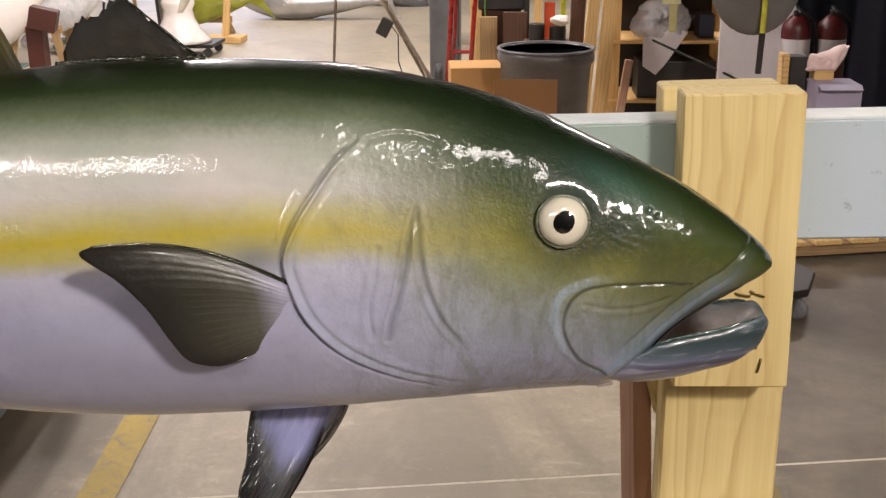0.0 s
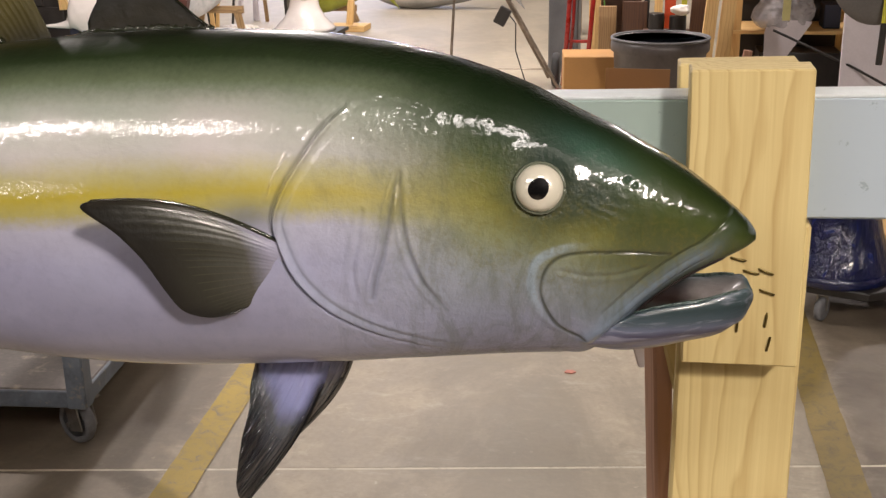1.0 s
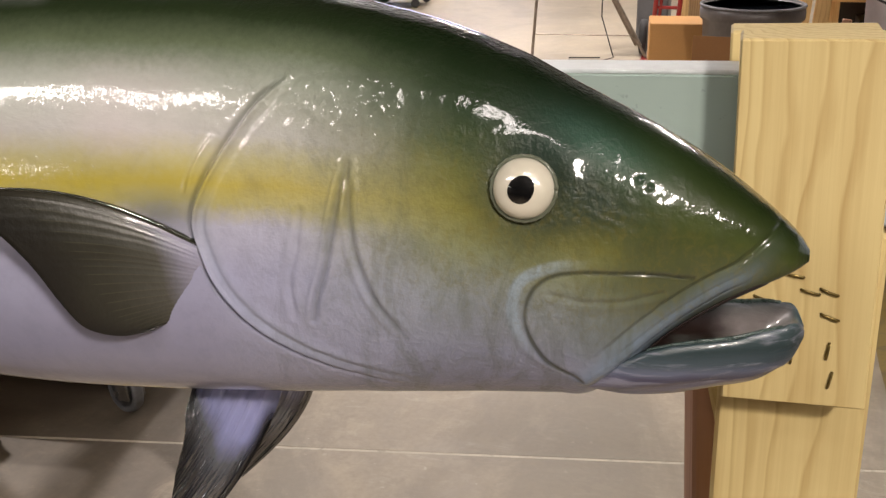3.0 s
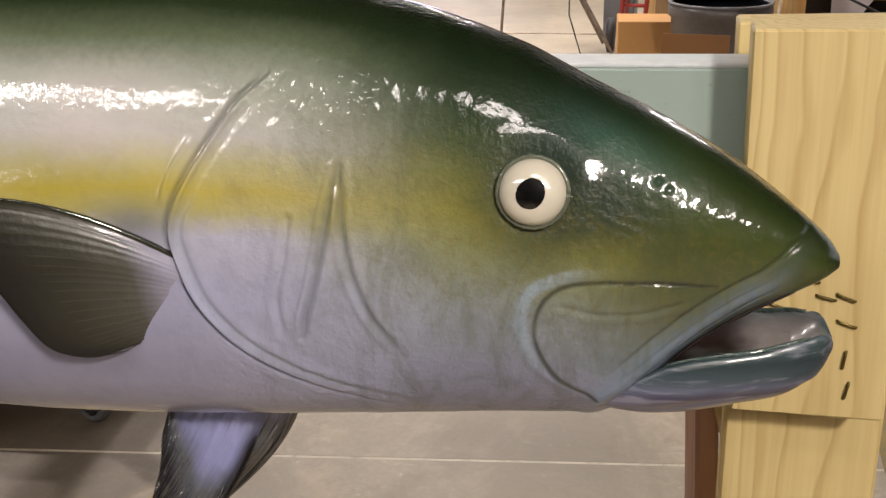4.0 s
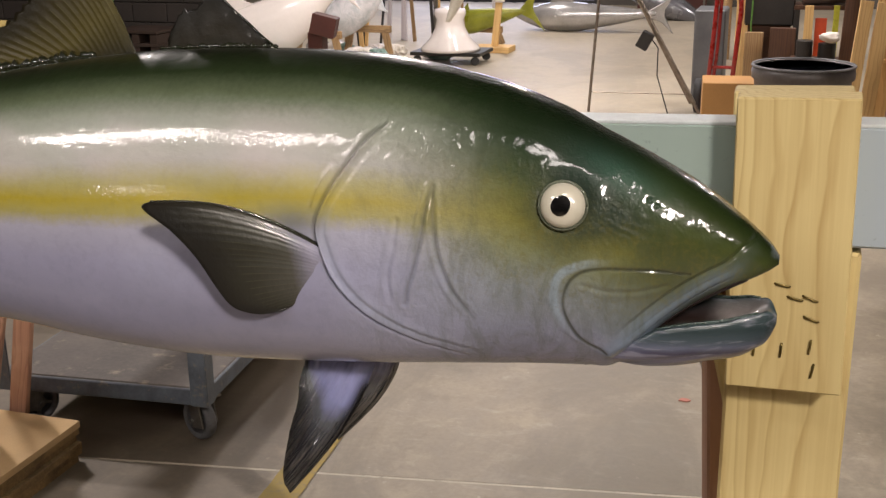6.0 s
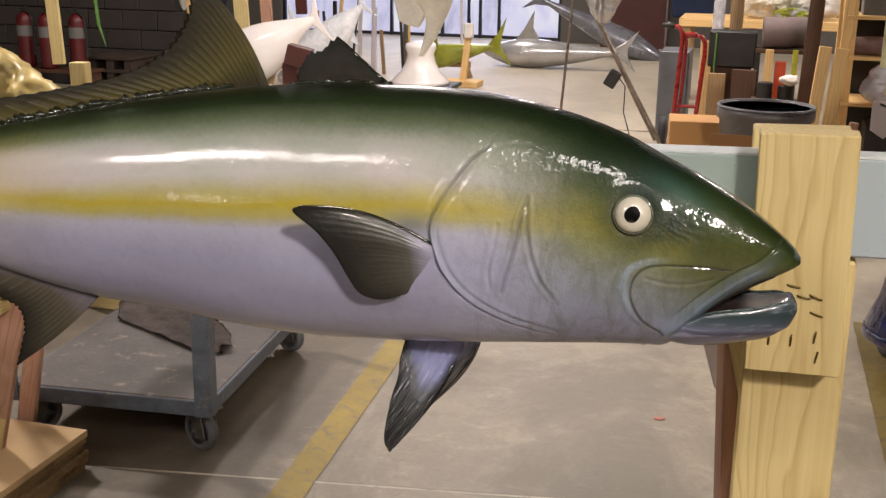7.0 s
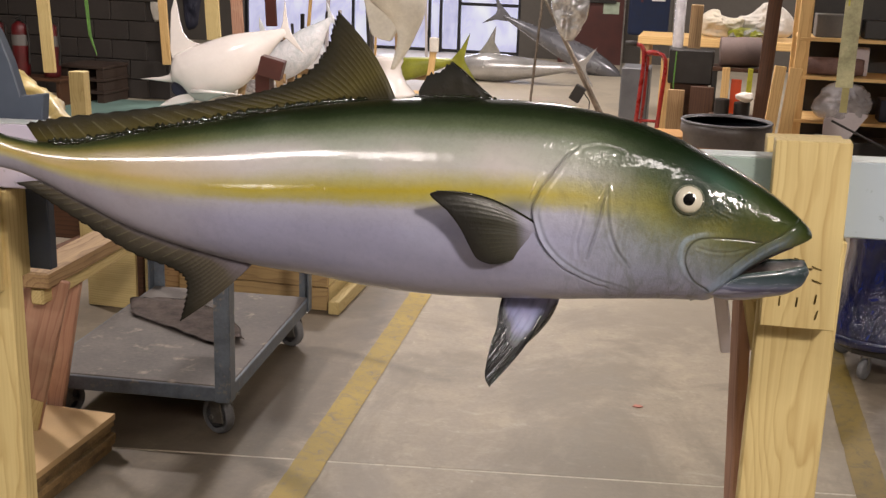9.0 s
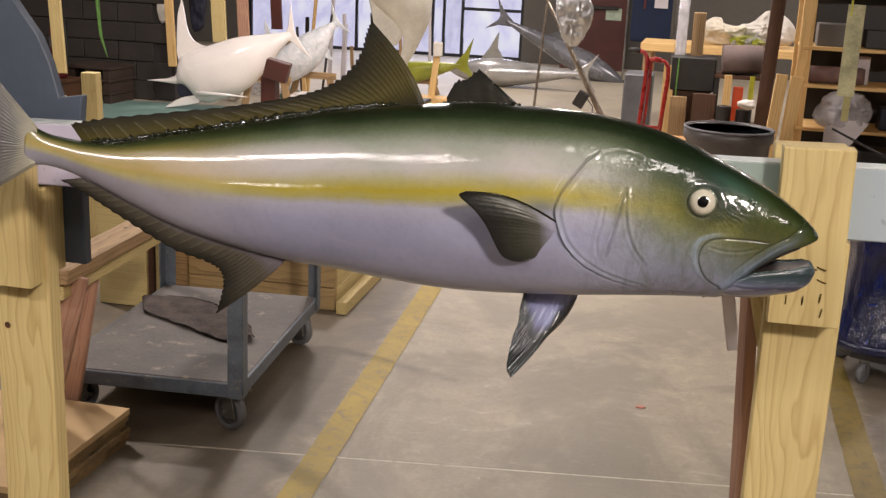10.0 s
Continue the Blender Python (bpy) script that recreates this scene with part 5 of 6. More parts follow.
# blue-wrapped pedestal on a dolly
dl = thing("wheeled_dolly", pose(0.965, 4.08, 0, 0, 0, 25), "dark wooden dolly on grey casters", "dolly")
part("top", prism([(0.27 * math.cos(a), 0.27 * math.sin(a)) for a in np.linspace(0, 2 * math.pi, 9)[:-1] + 0.39], 0.03, "z", 0.004), BLACK, dl, m=pose(0, 0, 0.125))
for a in (210, 300, 30, 120):
    c = part("caster", box(0.05, 0.05, 0.006, 0.001, pose(0, 0, 0.105)), ZINC, dl, "grey caster", pose(0.215 * math.cos(radians(a)), 0.215 * math.sin(radians(a)), 0, 0, 0, a))
    part("wheel", lathe([(0.008, -0.013), (0.03, -0.013), (0.041, -0.01), (0.043, 0), (0.041, 0.01), (0.03, 0.013), (0.008, 0.013)], 24, m=pose(0, 0, 0.043, 90, 0, 0)), WHEEL_GREY, c, smooth=True)
    part("fork", box(0.006, 0.008, 0.07, 0.001, pose(0, 0.018, 0.075), box(0.006, 0.008, 0.07, 0.001, pose(0, -0.018, 0.075))), ZINC, c)
prof = [(0.205, 0.0), (0.212, 0.015), (0.208, 0.04), (0.190, 0.09), (0.165, 0.16), (0.145, 0.26), (0.135, 0.36), (0.14, 0.48), (0.12, 0.56), (0.03, 0.58)]
b = lathe(prof, 60)
for v in b.verts:
    a = math.atan2(v.co.y, v.co.x)
    q = 1 + 0.035 * noise.noise((3 * math.cos(a), 3 * math.sin(a), v.co.z * 2.2)) + 0.012 * math.sin(22 * a + 8 * v.co.z)
    v.co.x *= q
    v.co.y *= q
bw = thing("wrapped_pedestal", pose(0.885, 4.05, 0.142), "pedestal wrapped in shiny crinkled dark blue plastic on a dolly", "pedestal")
part("wrap", b, BLUE_WRAP, bw, smooth=True)
b = lathe([(0.214, -0.004), (0.219, 0.004), (0.216, 0.03), (0.211, 0.034), (0.205, 0.02), (0.205, 0.0)], 60)
for v in b.verts:
    a = math.atan2(v.co.y, v.co.x)
    v.co.x *= 1 + 0.02 * noise.noise((4 * math.cos(a), 4 * math.sin(a), 0.0))
    v.co.z += 0.006 * noise.noise((9 * math.cos(a), 9 * math.sin(a), 2.0)) * (v.co.z > 0.01)
part("skirt", b, BLUE_WRAP, bw, "gathered lower edge of the wrap", smooth=True)
# timber skid beyond it
sk = thing("timber_skid", pose(1.62, 5.0, 0, 0, 0, 12), "low timber skid on the floor", "skid")
for yy in (-0.25, 0.25):
    plank("runner", (-0.5, yy, 0.045), (0.5, yy, 0.045), 0.09, 0.05, PINE_OLD, sk, (0, 0, 1))
for i in range(6):
    plank("slat", (-0.42 + i * 0.165, -0.32, 0.082), (-0.42 + i * 0.165, 0.32, 0.082), 0.12, 0.02, PINE_FAR, sk, (0, 0, 1))

lb = thing("lilac_carton", pose(1.505, 5.05, 0), "tall pale lilac cardboard carton with a sloped flap", "carton")
part("carton_body", prism([(-0.125, 0), (0.098, 0), (0.098, 0.70), (-0.095, 0.70)], 0.2, "y", 0.002), LILAC, lb)
part("flap", box(0.18, 0.05, 0.003, 0, pose(0.0, -0.118, 0.695, 20, 0, 0)), LILAC, lb)

# ---- the row of clutter behind ----
bn = thing("waste_bin", pose(0.262, 6.15, 0), "dark grey round plastic waste bin, open top", "bin")
part("shell", lathe([(0.193, 0.0), (0.216, 0.02), (0.247, 0.62), (0.262, 0.63), (0.264, 0.66), (0.258, 0.695), (0.250, 0.695), (0.240, 0.6), (0.204, 0.03), (0.0001, 0.025)], 48), BIN_GREY, bn, smooth=True)
part("rim", lathe([(0.256, 0.688), (0.264, 0.69), (0.267, 0.695), (0.263, 0.702), (0.254, 0.702), (0.250, 0.695), (0.256, 0.688)], 48), WHEEL_GREY, bn, "lighter grey rim", smooth=True)
tagged(part("cardboard_sheet", box(0.32, 0.006, 0.60, 0.001), CARD_DARK, m=pose(0.15, 5.66, 0.302, -6, 0, -4)), "brown cardboard panel standing before the bin", "cardboard")
tagged(part("cardboard_box", box(0.34, 0.3, 0.54, 0.004, pose(0, 0, 0.27)), CARDBOARD, m=pose(-0.12, 6.6, 0, 0, 0, 6)), "tan cardboard carton on the floor", "carton")


def hand_truck():
    t = thing("hand_truck", pose(-0.30, 8.35, 0), "red tubular steel hand truck with black grips, standing upright", "hand truck")
    for s, top in ((-1, 0.955), (1, 0.89)):
        x = -0.115 if s < 0 else 0.055
        cane = [(x, 0, 0.03), (x + 0.03, 0, 0.45), (x + 0.05, 0.01, top - 0.13), (x + 0.045, 0.01, top - 0.05), (x + 0.02, 0.01, top - 0.01), (x - 0.02, 0.01, top)]
        part("side_tube", tube(cane, 0.0175, 10), RED_STEEL, t, smooth=True)
        part("grip", tube([(x - 0.015, 0.01, top), (x - 0.06, 0.01, top + 0.006), (x - 0.10, 0.01, top - 0.004)], 0.022, 10), BLACK if s < 0 else RED_STEEL, t, "black grip" if s < 0 else "", smooth=True)
        part("wheel", lathe([(0.02, -0.03), (0.1, -0.03), (0.125, -0.022), (0.13, 0), (0.125, 0.022), (0.1, 0.03), (0.02, 0.03)], 24, m=pose(x + s * 0.06, 0.12, 0.13, 0, 90, 0)), RUBBER, t, smooth=True)
    part("inner_tube", tube([(-0.08, 0.01, 0.05), (-0.045, 0.01, 0.5), (-0.035, 0.02, 0.84), (-0.05, 0.02, 0.90)], 0.013, 8), RED_STEEL, t, smooth=True)
    for z in (0.10, 0.36):
        part("cross_bar", tube([(-0.10, 0.005, z), (0.07, 0.005, z)], 0.012, 8), RED_STEEL, t)
    part("toe_plate", box(0.30, 0.2, 0.008, 0.002, pose(-0.02, -0.1, 0.008)), RED_STEEL, t)


hand_truck()


def leaning(name, label, x, y, w, h, d, material, tilt=-4, yaw=0, z=0.0, roll=0):
    # its length runs along local x, as the grain does
    m = pose(x, y, z + 0.002, tilt, roll, yaw) @ pose(0, 0, h / 2, 0, -90, 0)
    return tagged(part(name, box(h, d, w, 0.004), material, m=m), label, name.replace("_", " "))


leaning("plywood_offcut", "tan plywood offcut leaning upright", -0.19, 8.62, 0.11, 0.83, 0.02, PINE_FAR, -3)
leaning("timber_offcut", "dark reddish timber offcut leaning upright", 0.10, 8.45, 0.18, 0.64, 0.06, DARK_WOOD, -2)
leaning("timber_offcut", "brown timber offcut leaning upright", -0.10, 8.5, 0.13, 0.60, 0.05, PINE_OLD, -2)
leaning("timber_post", "square brown timber post standing upright", 0.0, 9.0, 0.10, 1.25, 0.09, PINE_OLD, 0)
leaning("tall_panel", "dark stained panel leaning upright", 0.515, 8.0, 0.10, 1.75, 0.05, DARK_WOOD, -3, 0, 0, 2)
bx = thing("black_case", pose(-0.005, 8.66, 0), "black case standing on a timber block", "case")
part("case_body", box(0.35, 0.2, 0.27, 0.01, pose(0, 0, 0.78)), BLACK, bx)
part("block", box(0.30, 0.16, 0.645, 0.004, pose(0, 0.02, 0.3225)), DARK_WOOD, bx)
part("green_cord", tube([(-0.12, -0.11, 0.90), (-0.125, -0.115, 0.65), (-0.10, -0.115, 0.3), (-0.09, -0.11, 0.01)], 0.006, 6), GREEN_STRAP, bx)
r = thing("pipe_roll", pose(0.365, 8.62, 0.915), "grey-brown cardboard roll lying on a rack", "roll")
part("roll_body", lathe([(0.07, -0.155), (0.112, -0.155), (0.117, -0.15), (0.115, -0.03), (0.117, 0.0), (0.115, 0.15), (0.11, 0.155), (0.07, 0.155)], 32, m=pose(0, 0, 0, 0, 88, 4)), plain("roll_paper", lin("6e5d58"), 0.7), r, smooth=True)
rk = thing("roll_rack", pose(0.365, 8.66, 0), "simple timber rack under paper rolls", "rack")
part("rack_top", box(0.40, 0.3, 0.03, 0.003, pose(0, 0, 0.782)), DARK_WOOD, rk)
for sx in (-0.18, 0.18):
    part("rack_leg", box(0.04, 0.28, 0.766, 0.003, pose(sx, 0, 0.383)), BLACK, rk)
leaning("yellow_slat", "yellow-tan slat leaning on the rack", 0.27, 8.46, 0.06, 0.80, 0.012, PINE_FAR, -1)
leaning("orange_strip", "orange-red plastic strip leaning upright", 0.355, 8.48, 0.08, 0.71, 0.012, ORANGE, -1)
leaning("lime_strip", "lime-yellow strip leaning upright", 0.455, 8.48, 0.04, 0.80, 0.012, YELLOW_TAPE, -1)
cl = thing("paint_cans", pose(0.345, 8.15, -0.0), "small dark paint cans and a white cloth on a stool", "cans")
part("stool_top", box(0.36, 0.26, 0.03, 0.003, pose(0, 0, 0.455)), DARK_WOOD, cl)
for sx in (-0.14, 0.14):
    part("stool_leg", box(0.03, 0.2, 0.44, 0.003, pose(sx, 0, 0.22)), DARK_WOOD, cl)
part("can", lathe([(0.055, 0.6), (0.055, 0.72), (0.05, 0.725)], 20, m=pose(-0.09, 0, -0.13)), BLACK, cl)
part("can", lathe([(0.06, 0.6), (0.06, 0.70), (0.055, 0.705)], 20, m=pose(0.06, 0.02, -0.13)), BLACK, cl)
b = bmesh.new()
bmesh.ops.create_icosphere(b, subdivisions=3, radius=0.07)
for v in b.verts:
    v.co *= 1 + 0.35 * noise.noise(v.co * 22)
    v.co.z *= 0.5
part("cloth", b, WHITE_CLOTH, cl, "crumpled white cloth", pose(0.08, -0.02, 0.62), smooth=True)


def shelf_unit():
    t = thing("shelf_unit", pose(1.085, 7.45, 0), "open pine shelving with clutter and plastic sheeting", "shelves")
    for x in (-0.36, 0.37):
        plank("upright", (x, -0.2, 0), (x, -0.2, 2.3), 0.085, 0.038, PINE_FAR, t, (0, -1, 0))
        plank("upright", (x, 0.25, 0), (x, 0.25, 2.3), 0.085, 0.038, PINE_FAR, t, (0, -1, 0))
    for z in (0.205, 0.585, 0.875, 1.125, 1.55):
        plank("shelf_board", (-0.38, 0.02, z), (0.39, 0.02, z), 0.5, 0.022, PINE_FAR, t, (0, 0, 1))
    part("back_panel", box(0.76, 0.012, 2.2, 0, pose(0, 0.30, 1.1)), BLACK, t)
    return t


shelf_unit()
for x, z, w, h, d, mt, nm, lb2 in ((0.92, 1.137, 0.24, 0.15, 0.2, GREY_FELT, "grey_carton", "dull grey tub on a shelf"), (1.24, 1.137, 0.26, 0.12, 0.2, BLACK, "black_tray", "black plastic tray on a shelf"), (1.12, 0.887, 0.10, 0.19, 0.03, PALE_PAPER, "paper_sleeve", "pale paper sleeve standing on a shelf"), (1.14, 0.217, 0.5, 0.24, 0.3, BLACK, "black_crate", "black crate on a low shelf"), (1.32, 0.597, 0.1, 0.15, 0.2, NAVY, "dark_box", "dark box on a shelf")):
    tagged(part(nm, box(w, d, h, 0.008, pose(0, 0, h / 2), seg=2), mt, m=pose(x, 7.42, z)), lb2, nm.split("_")[-1])
leaning("pine_board", "pale pine board leaning against the shelves", 0.515, 6.98, 0.075, 0.96, 0.035, PINE_FAR, -7, 4, 0, 5)
leaning("pine_board", "pale pine board leaning against the shelves", 0.615, 7.0, 0.085, 0.95, 0.035, PINE_FAR, -6, 4, 0, 5)
leaning("pine_board", "short dark-edged board leaning against the bin", 0.70, 6.7, 0.05, 0.55, 0.03, STAINED, -4, 0, 0, 8)


def crumpled(name, label, category, outline, depth, material, m, seed):
    """A soft sheet or bag: a puffed outline with creases."""
    b = bmesh.new()
    n = 26
    cx = sum(p[0] for p in outline) / len(outline)
    cz = sum(p[1] for p in outline) / len(outline)
    pts = []
    rnd = random.Random(seed)
    for _ in range(2):
        outline = [(a[0] * (1 - f) + c[0] * f + rnd.uniform(-0.008, 0.008), a[1] * (1 - f) + c[1] * f + rnd.uniform(-0.008, 0.008)) for a, c in zip(outline, outline[1:] + outline[:1]) for f in (0.25, 0.75)]
    for i in range(60):
        s = i / 60 * len(outline)
        a, c, f = outline[int(s) % len(outline)], outline[(int(s) + 1) % len(outline)], s % 1
        pts.append((a[0] + (c[0] - a[0]) * f, a[1] + (c[1] - a[1]) * f))
    for side in (-1, 1):
        rings = []
        for k in range(n // 2 + 1):
            u = k / (n // 2)
            ring = []
            for x, z in pts:
                px, pz = cx + (x - cx) * u, cz + (z - cz) * u
                py = side * depth * (math.sqrt(max(0, 1 - u**3)) * (0.7 + 0.9 * noise.noise((px * 9 + seed, pz * 9, side)) + 0.8 * abs(noise.noise((px * 24 + seed, pz * 24, side)))) + 0.15 * (1 - u))
                ring.append(b.verts.new((px, py, pz)))
            rings.append(ring)
        for a, c in zip(rings, rings[1:]):
            for i in range(60):
                j = (i + 1) % 60
                b.faces.new((a[i], a[j], c[j], c[i]) if side < 0 else (a[j], a[i], c[i], c[j]))
    bmesh.ops.remove_doubles(b, verts=b.verts, dist=1e-4)
    bmesh.ops.recalc_face_normals(b, faces=b.faces[:])
    return tagged(part(name, b, material, m=m, smooth=True), label, category)


crumpled("plastic_bag", "translucent crumpled plastic bag on a shelf", "bag", [(-0.18, 0), (0.16, 0), (0.2, 0.15), (0.1, 0.26), (-0.1, 0.25), (-0.2, 0.12)], 0.08, FILM, pose(1.02, 7.25, 0.6), 1)
tagged(part("paper_sheet", prism([(-0.08, 0.345), (0.17, 0.29), (0.03, 0.08), (-0.025, 0.02), (-0.11, 0.075), (-0.113, 0.23)], 0.004, "y", 0.001), PALE_PAPER, m=pose(1.02, 7.208, 0.36, 0, 0, 3)), "pale grey paper sheet hanging from the shelf edge", "paper")
hs = thing("hanging_strip", pose(0.71, 4.6, 1.085), "paint-stained pale strip hanging on a yellow cord", "strip")
part("strip_body", box(0.072, 0.006, 0.40, 0.001, pose(0, 0, 0.20)), plain("stained_strip", lin("b9b48c"), 0.7, vary=0.2, scale=14), hs)
part("cord", tube([(-0.02, 0, 0.35), (-0.025, 0, 1.6), (-0.02, 0, CEILING - 1.085)], 0.005, 6), YELLOW_TAPE, hs)
part("paddle", box(0.03, 0.006, 0.12, 0.001, pose(0.01, 0.004, -0.05)), plain("stained_tip", lin("a99f6a"), 0.7), hs)

# grey felt shape on a yellow strap, extinguishers and pale sheet to the right of the shelves
fs = thing("grey_float", pose(1.165, 5.2, 0.885), "grey rounded float hanging on a yellow strap", "float")
b = bmesh.new()
bmesh.ops.create_uvsphere(b, u_segments=28, v_segments=18, radius=0.2)
for v in b.verts:
    v.co.y *= 0.35
    v.co.z = v.co.z * 1.15 + 0.23
    v.co *= 1 + 0.05 * noise.noise(v.co * 6)
part("float_body", b, GREY_FELT, fs, smooth=True)
part("strap", tube([(0.02, -0.085, CEILING - 0.96), (0.022, -0.087, 1.9), (0.025, -0.09, 0.25), (0.025, -0.08, 0.02)], 0.012, 8), YELLOW_TAPE, fs, "yellow strap")
part("strap_end", tube([(0.025, -0.08, 0.02), (0.02, -0.08, -0.16)], 0.014, 8), BLACK, fs, "black strap end")
sheet = leaning("foam_sheet", "pale pinkish white foam sheet leaning upright", 1.475, 6.5, 0.43, 0.88, 0.02, PALE_PAPER, -3, 0)


def extinguisher(x, y, z=0.0, paper=PALE_PAPER):
    t = thing("fire_extinguisher", pose(x, y, z), "red fire extinguisher with a pale label", "fire extinguisher", "fire extinguishers")
    part("cylinder", lathe([(0.07, 0), (0.079, 0.015), (0.082, 0.05), (0.082, 0.45), (0.074, 0.49), (0.042, 0.52), (0.03, 0.53)], 28), RED_DARK, t, smooth=True)
    part("label_band", lathe([(0.0825, 0.30), (0.0832, 0.302), (0.0832, 0.40), (0.0825, 0.402)], 28), paper, t)
    part("valve", lathe([(0.02, 0.53), (0.022, 0.555), (0.01, 0.565)], 12), BLACK, t)
    part("lever", box(0.02, 0.13, 0.012, 0.003, pose(0, -0.03, 0.565, 12, 0, 0)), BLACK, t)
    part("hose", tube([(0.02, -0.02, 0.55), (0.10, -0.03, 0.50), (0.115, -0.03, 0.3), (0.105, -0.03, 0.12)], 0.011, 8), BLACK, t)
    return t


ex = extinguisher(1.685, 6.52, 0.30)
copy_thing(ex, pose(1.885, 6.52, 0.30))
# grey labels here put the dim corner's shade into the colour
ex = extinguisher(-6.44, 9.2, 0.28, GREY_FELT)
for x in (-6.14, -6.72):
    copy_thing(ex, pose(x, 9.25, 0.28))
for x, y, h, w in ((1.8, 6.52, 0.30, 0.5), (-6.42, 9.25, 0.28, 0.9)):
    bx = thing("low_bench", pose(x, y, 0), "low dark wooden bench", "bench")
    part("bench_top", box(w, 0.3, 0.03, 0.003, pose(0, 0, h - 0.016)), DARK_WOOD, bx)
    for s in (-1, 1):
        part("bench_leg", box(0.04, 0.26, h - 0.032, 0.003, pose(s * (w / 2 - 0.04), 0, (h - 0.032) / 2)), DARK_WOOD, bx)
bk = thing("timber_blocks", pose(1.425, 5.15, 0), "stacked pine blocks with crumpled pink paper", "blocks")
part("block", box(0.085, 0.1, 0.75, 0.004, pose(0.05, 0, 0.375)), PINE_FAR, bk)
part("block", box(0.075, 0.1, 0.80, 0.004, pose(-0.062, 0.02, 0.40)), BLACK, bk)
part("block", box(0.03, 0.1, 0.81, 0.004, pose(-0.117, 0.02, 0.405)), PINE_FAR, bk)
crumpled("pink_paper", "crumpled pale pink paper on pine blocks", "paper", [(-0.08, 0), (0.09, 0), (0.12, 0.13), (0.05, 0.10), (-0.05, 0.06)], 0.05, PINK_PAPER, pose(1.455, 5.12, 0.74), 4)
b = bmesh.new()
gr = []
for i in range(30):
    row = []
    for j in range(24):
        u, t = i / 29, j / 23
        x = 0.5 * (u - 0.5) + 0.12 * (1 - t) * (u - 0.5)
        row.append(b.verts.new((x, 0.035 * math.sin(17 * u + 2 * t) * (1 - 0.5 * t), 0.05 + 1.45 * t)))
    gr.append(row)
for i in range(29):
    for j in range(23):
        b.faces.new((gr[i][j], gr[i + 1][j], gr[i + 1][j + 1], gr[i][j + 1]))
bmesh.ops.solidify(b, geom=b.faces[:], thickness=0.006)
cs = thing("coat_stand", pose(2.05, 5.75, 0), "dark navy cloth draped on a rack", "rack")
part("drape", b, NAVY, cs, "navy cloth", smooth=True)
part("rack_bar", tube([(-0.24, 0, 1.5), (0.24, 0, 1.5)], 0.012, 8), BLACK, cs)
for s in (-0.22, 0.22):
    part("rack_post", tube([(s, 0.045, 0), (s, 0.045, 1.5)], 0.014, 8), BLACK, cs)

# dark cloth added behind the extinguishers to darken the background there
b = bmesh.new()
gr = [[b.verts.new((0.9 * (i / 39 - 0.5), 0.03 * math.sin(31 * i / 39 + 1.5 * j / 9), 2.1 * j / 9)) for j in range(10)] for i in range(40)]
for i in range(39):
    for j in range(9):
        b.faces.new((gr[i][j], gr[i + 1][j], gr[i + 1][j + 1], gr[i][j + 1]))
bmesh.ops.solidify(b, geom=b.faces[:], thickness=0.006)
dk = thing("curtain_rack", pose(2.05, 7.05, 0), "dark cloth on a rack, added to darken the background", "rack")
part("drape", b, NAVY, dk, "dark cloth", pose(0, 0, 0.02), smooth=True)
part("rack_bar", tube([(-0.47, 0, 2.13), (0.47, 0, 2.13)], 0.014, 8), ZINC, dk)
for s in (-0.47, 0.47):
    part("rack_post", tube([(s, 0, 0), (s, 0, 2.13)], 0.014, 8), ZINC, dk)

# lamp tripod on the open floor
tp = thing("tripod_stand", pose(-0.86, 8.3, 0), "bronze tripod lamp stand with a trailing cable", "tripod")
apex = (-0.33, 0.05, 1.30)
for foot in ((-0.40, -0.05, 0.01), (0.43, -0.05, 0.01), (0.30, 0.5, 0.01)):
    part("tripod_leg", tube([apex, foot], 0.011, 8), ALUMINIUM, tp)
part("tripod_leg_inner", tube([(-0.24, 0.03, 1.15), (0.38, -0.05, 0.1)], 0.016, 8), ALUMINIUM, tp)
part("spreader", tube([(-0.39, -0.04, 0.16), (0.36, -0.05, 0.17)], 0.005, 6), ALUMINIUM, tp)
part("column", tube([apex, (-0.36, 0.06, 2.1)], 0.014, 8), ALUMINIUM, tp)
part("clamp_box", box(0.09, 0.06, 0.13, 0.006), BLACK, tp, m=pose(0.0, -0.02, 0.55, 0, 28, 0))
part("cable", tube([(0.02, -0.03, 0.6), (0.1, -0.04, 0.5), (0.1, -0.04, 0.3), (0.2, -0.1, 0.02), (0.1, -0.25, 0.008), (-0.1, -0.22, 0.008), (-0.12, -0.1, 0.008), (0.1, -0.06, 0.008)], 0.005, 6), BLACK, tp)
crumpled("shiny_cover", "grey shiny plastic cover hung on the lamp stand", "cover", [(-0.14, 0.1), (-0.05, -0.12), (0.04, -0.22), (0.16, -0.05), (0.18, 0.22), (-0.1, 0.3)], 0.08, SILVER, pose(-0.98, 8.22, 1.14), 6)

rod = thing("thin_rod", pose(0, 0, 0), "thin black rod propped from the shelf to the skid", "rod")
part("rod", tube([(0.91, 6.75, 0.66), (1.33, 6.5, 0.49), (1.72, 6.2, 0.30), (2.1, 5.9, 0.012)], 0.008, 6), BLACK, rod)

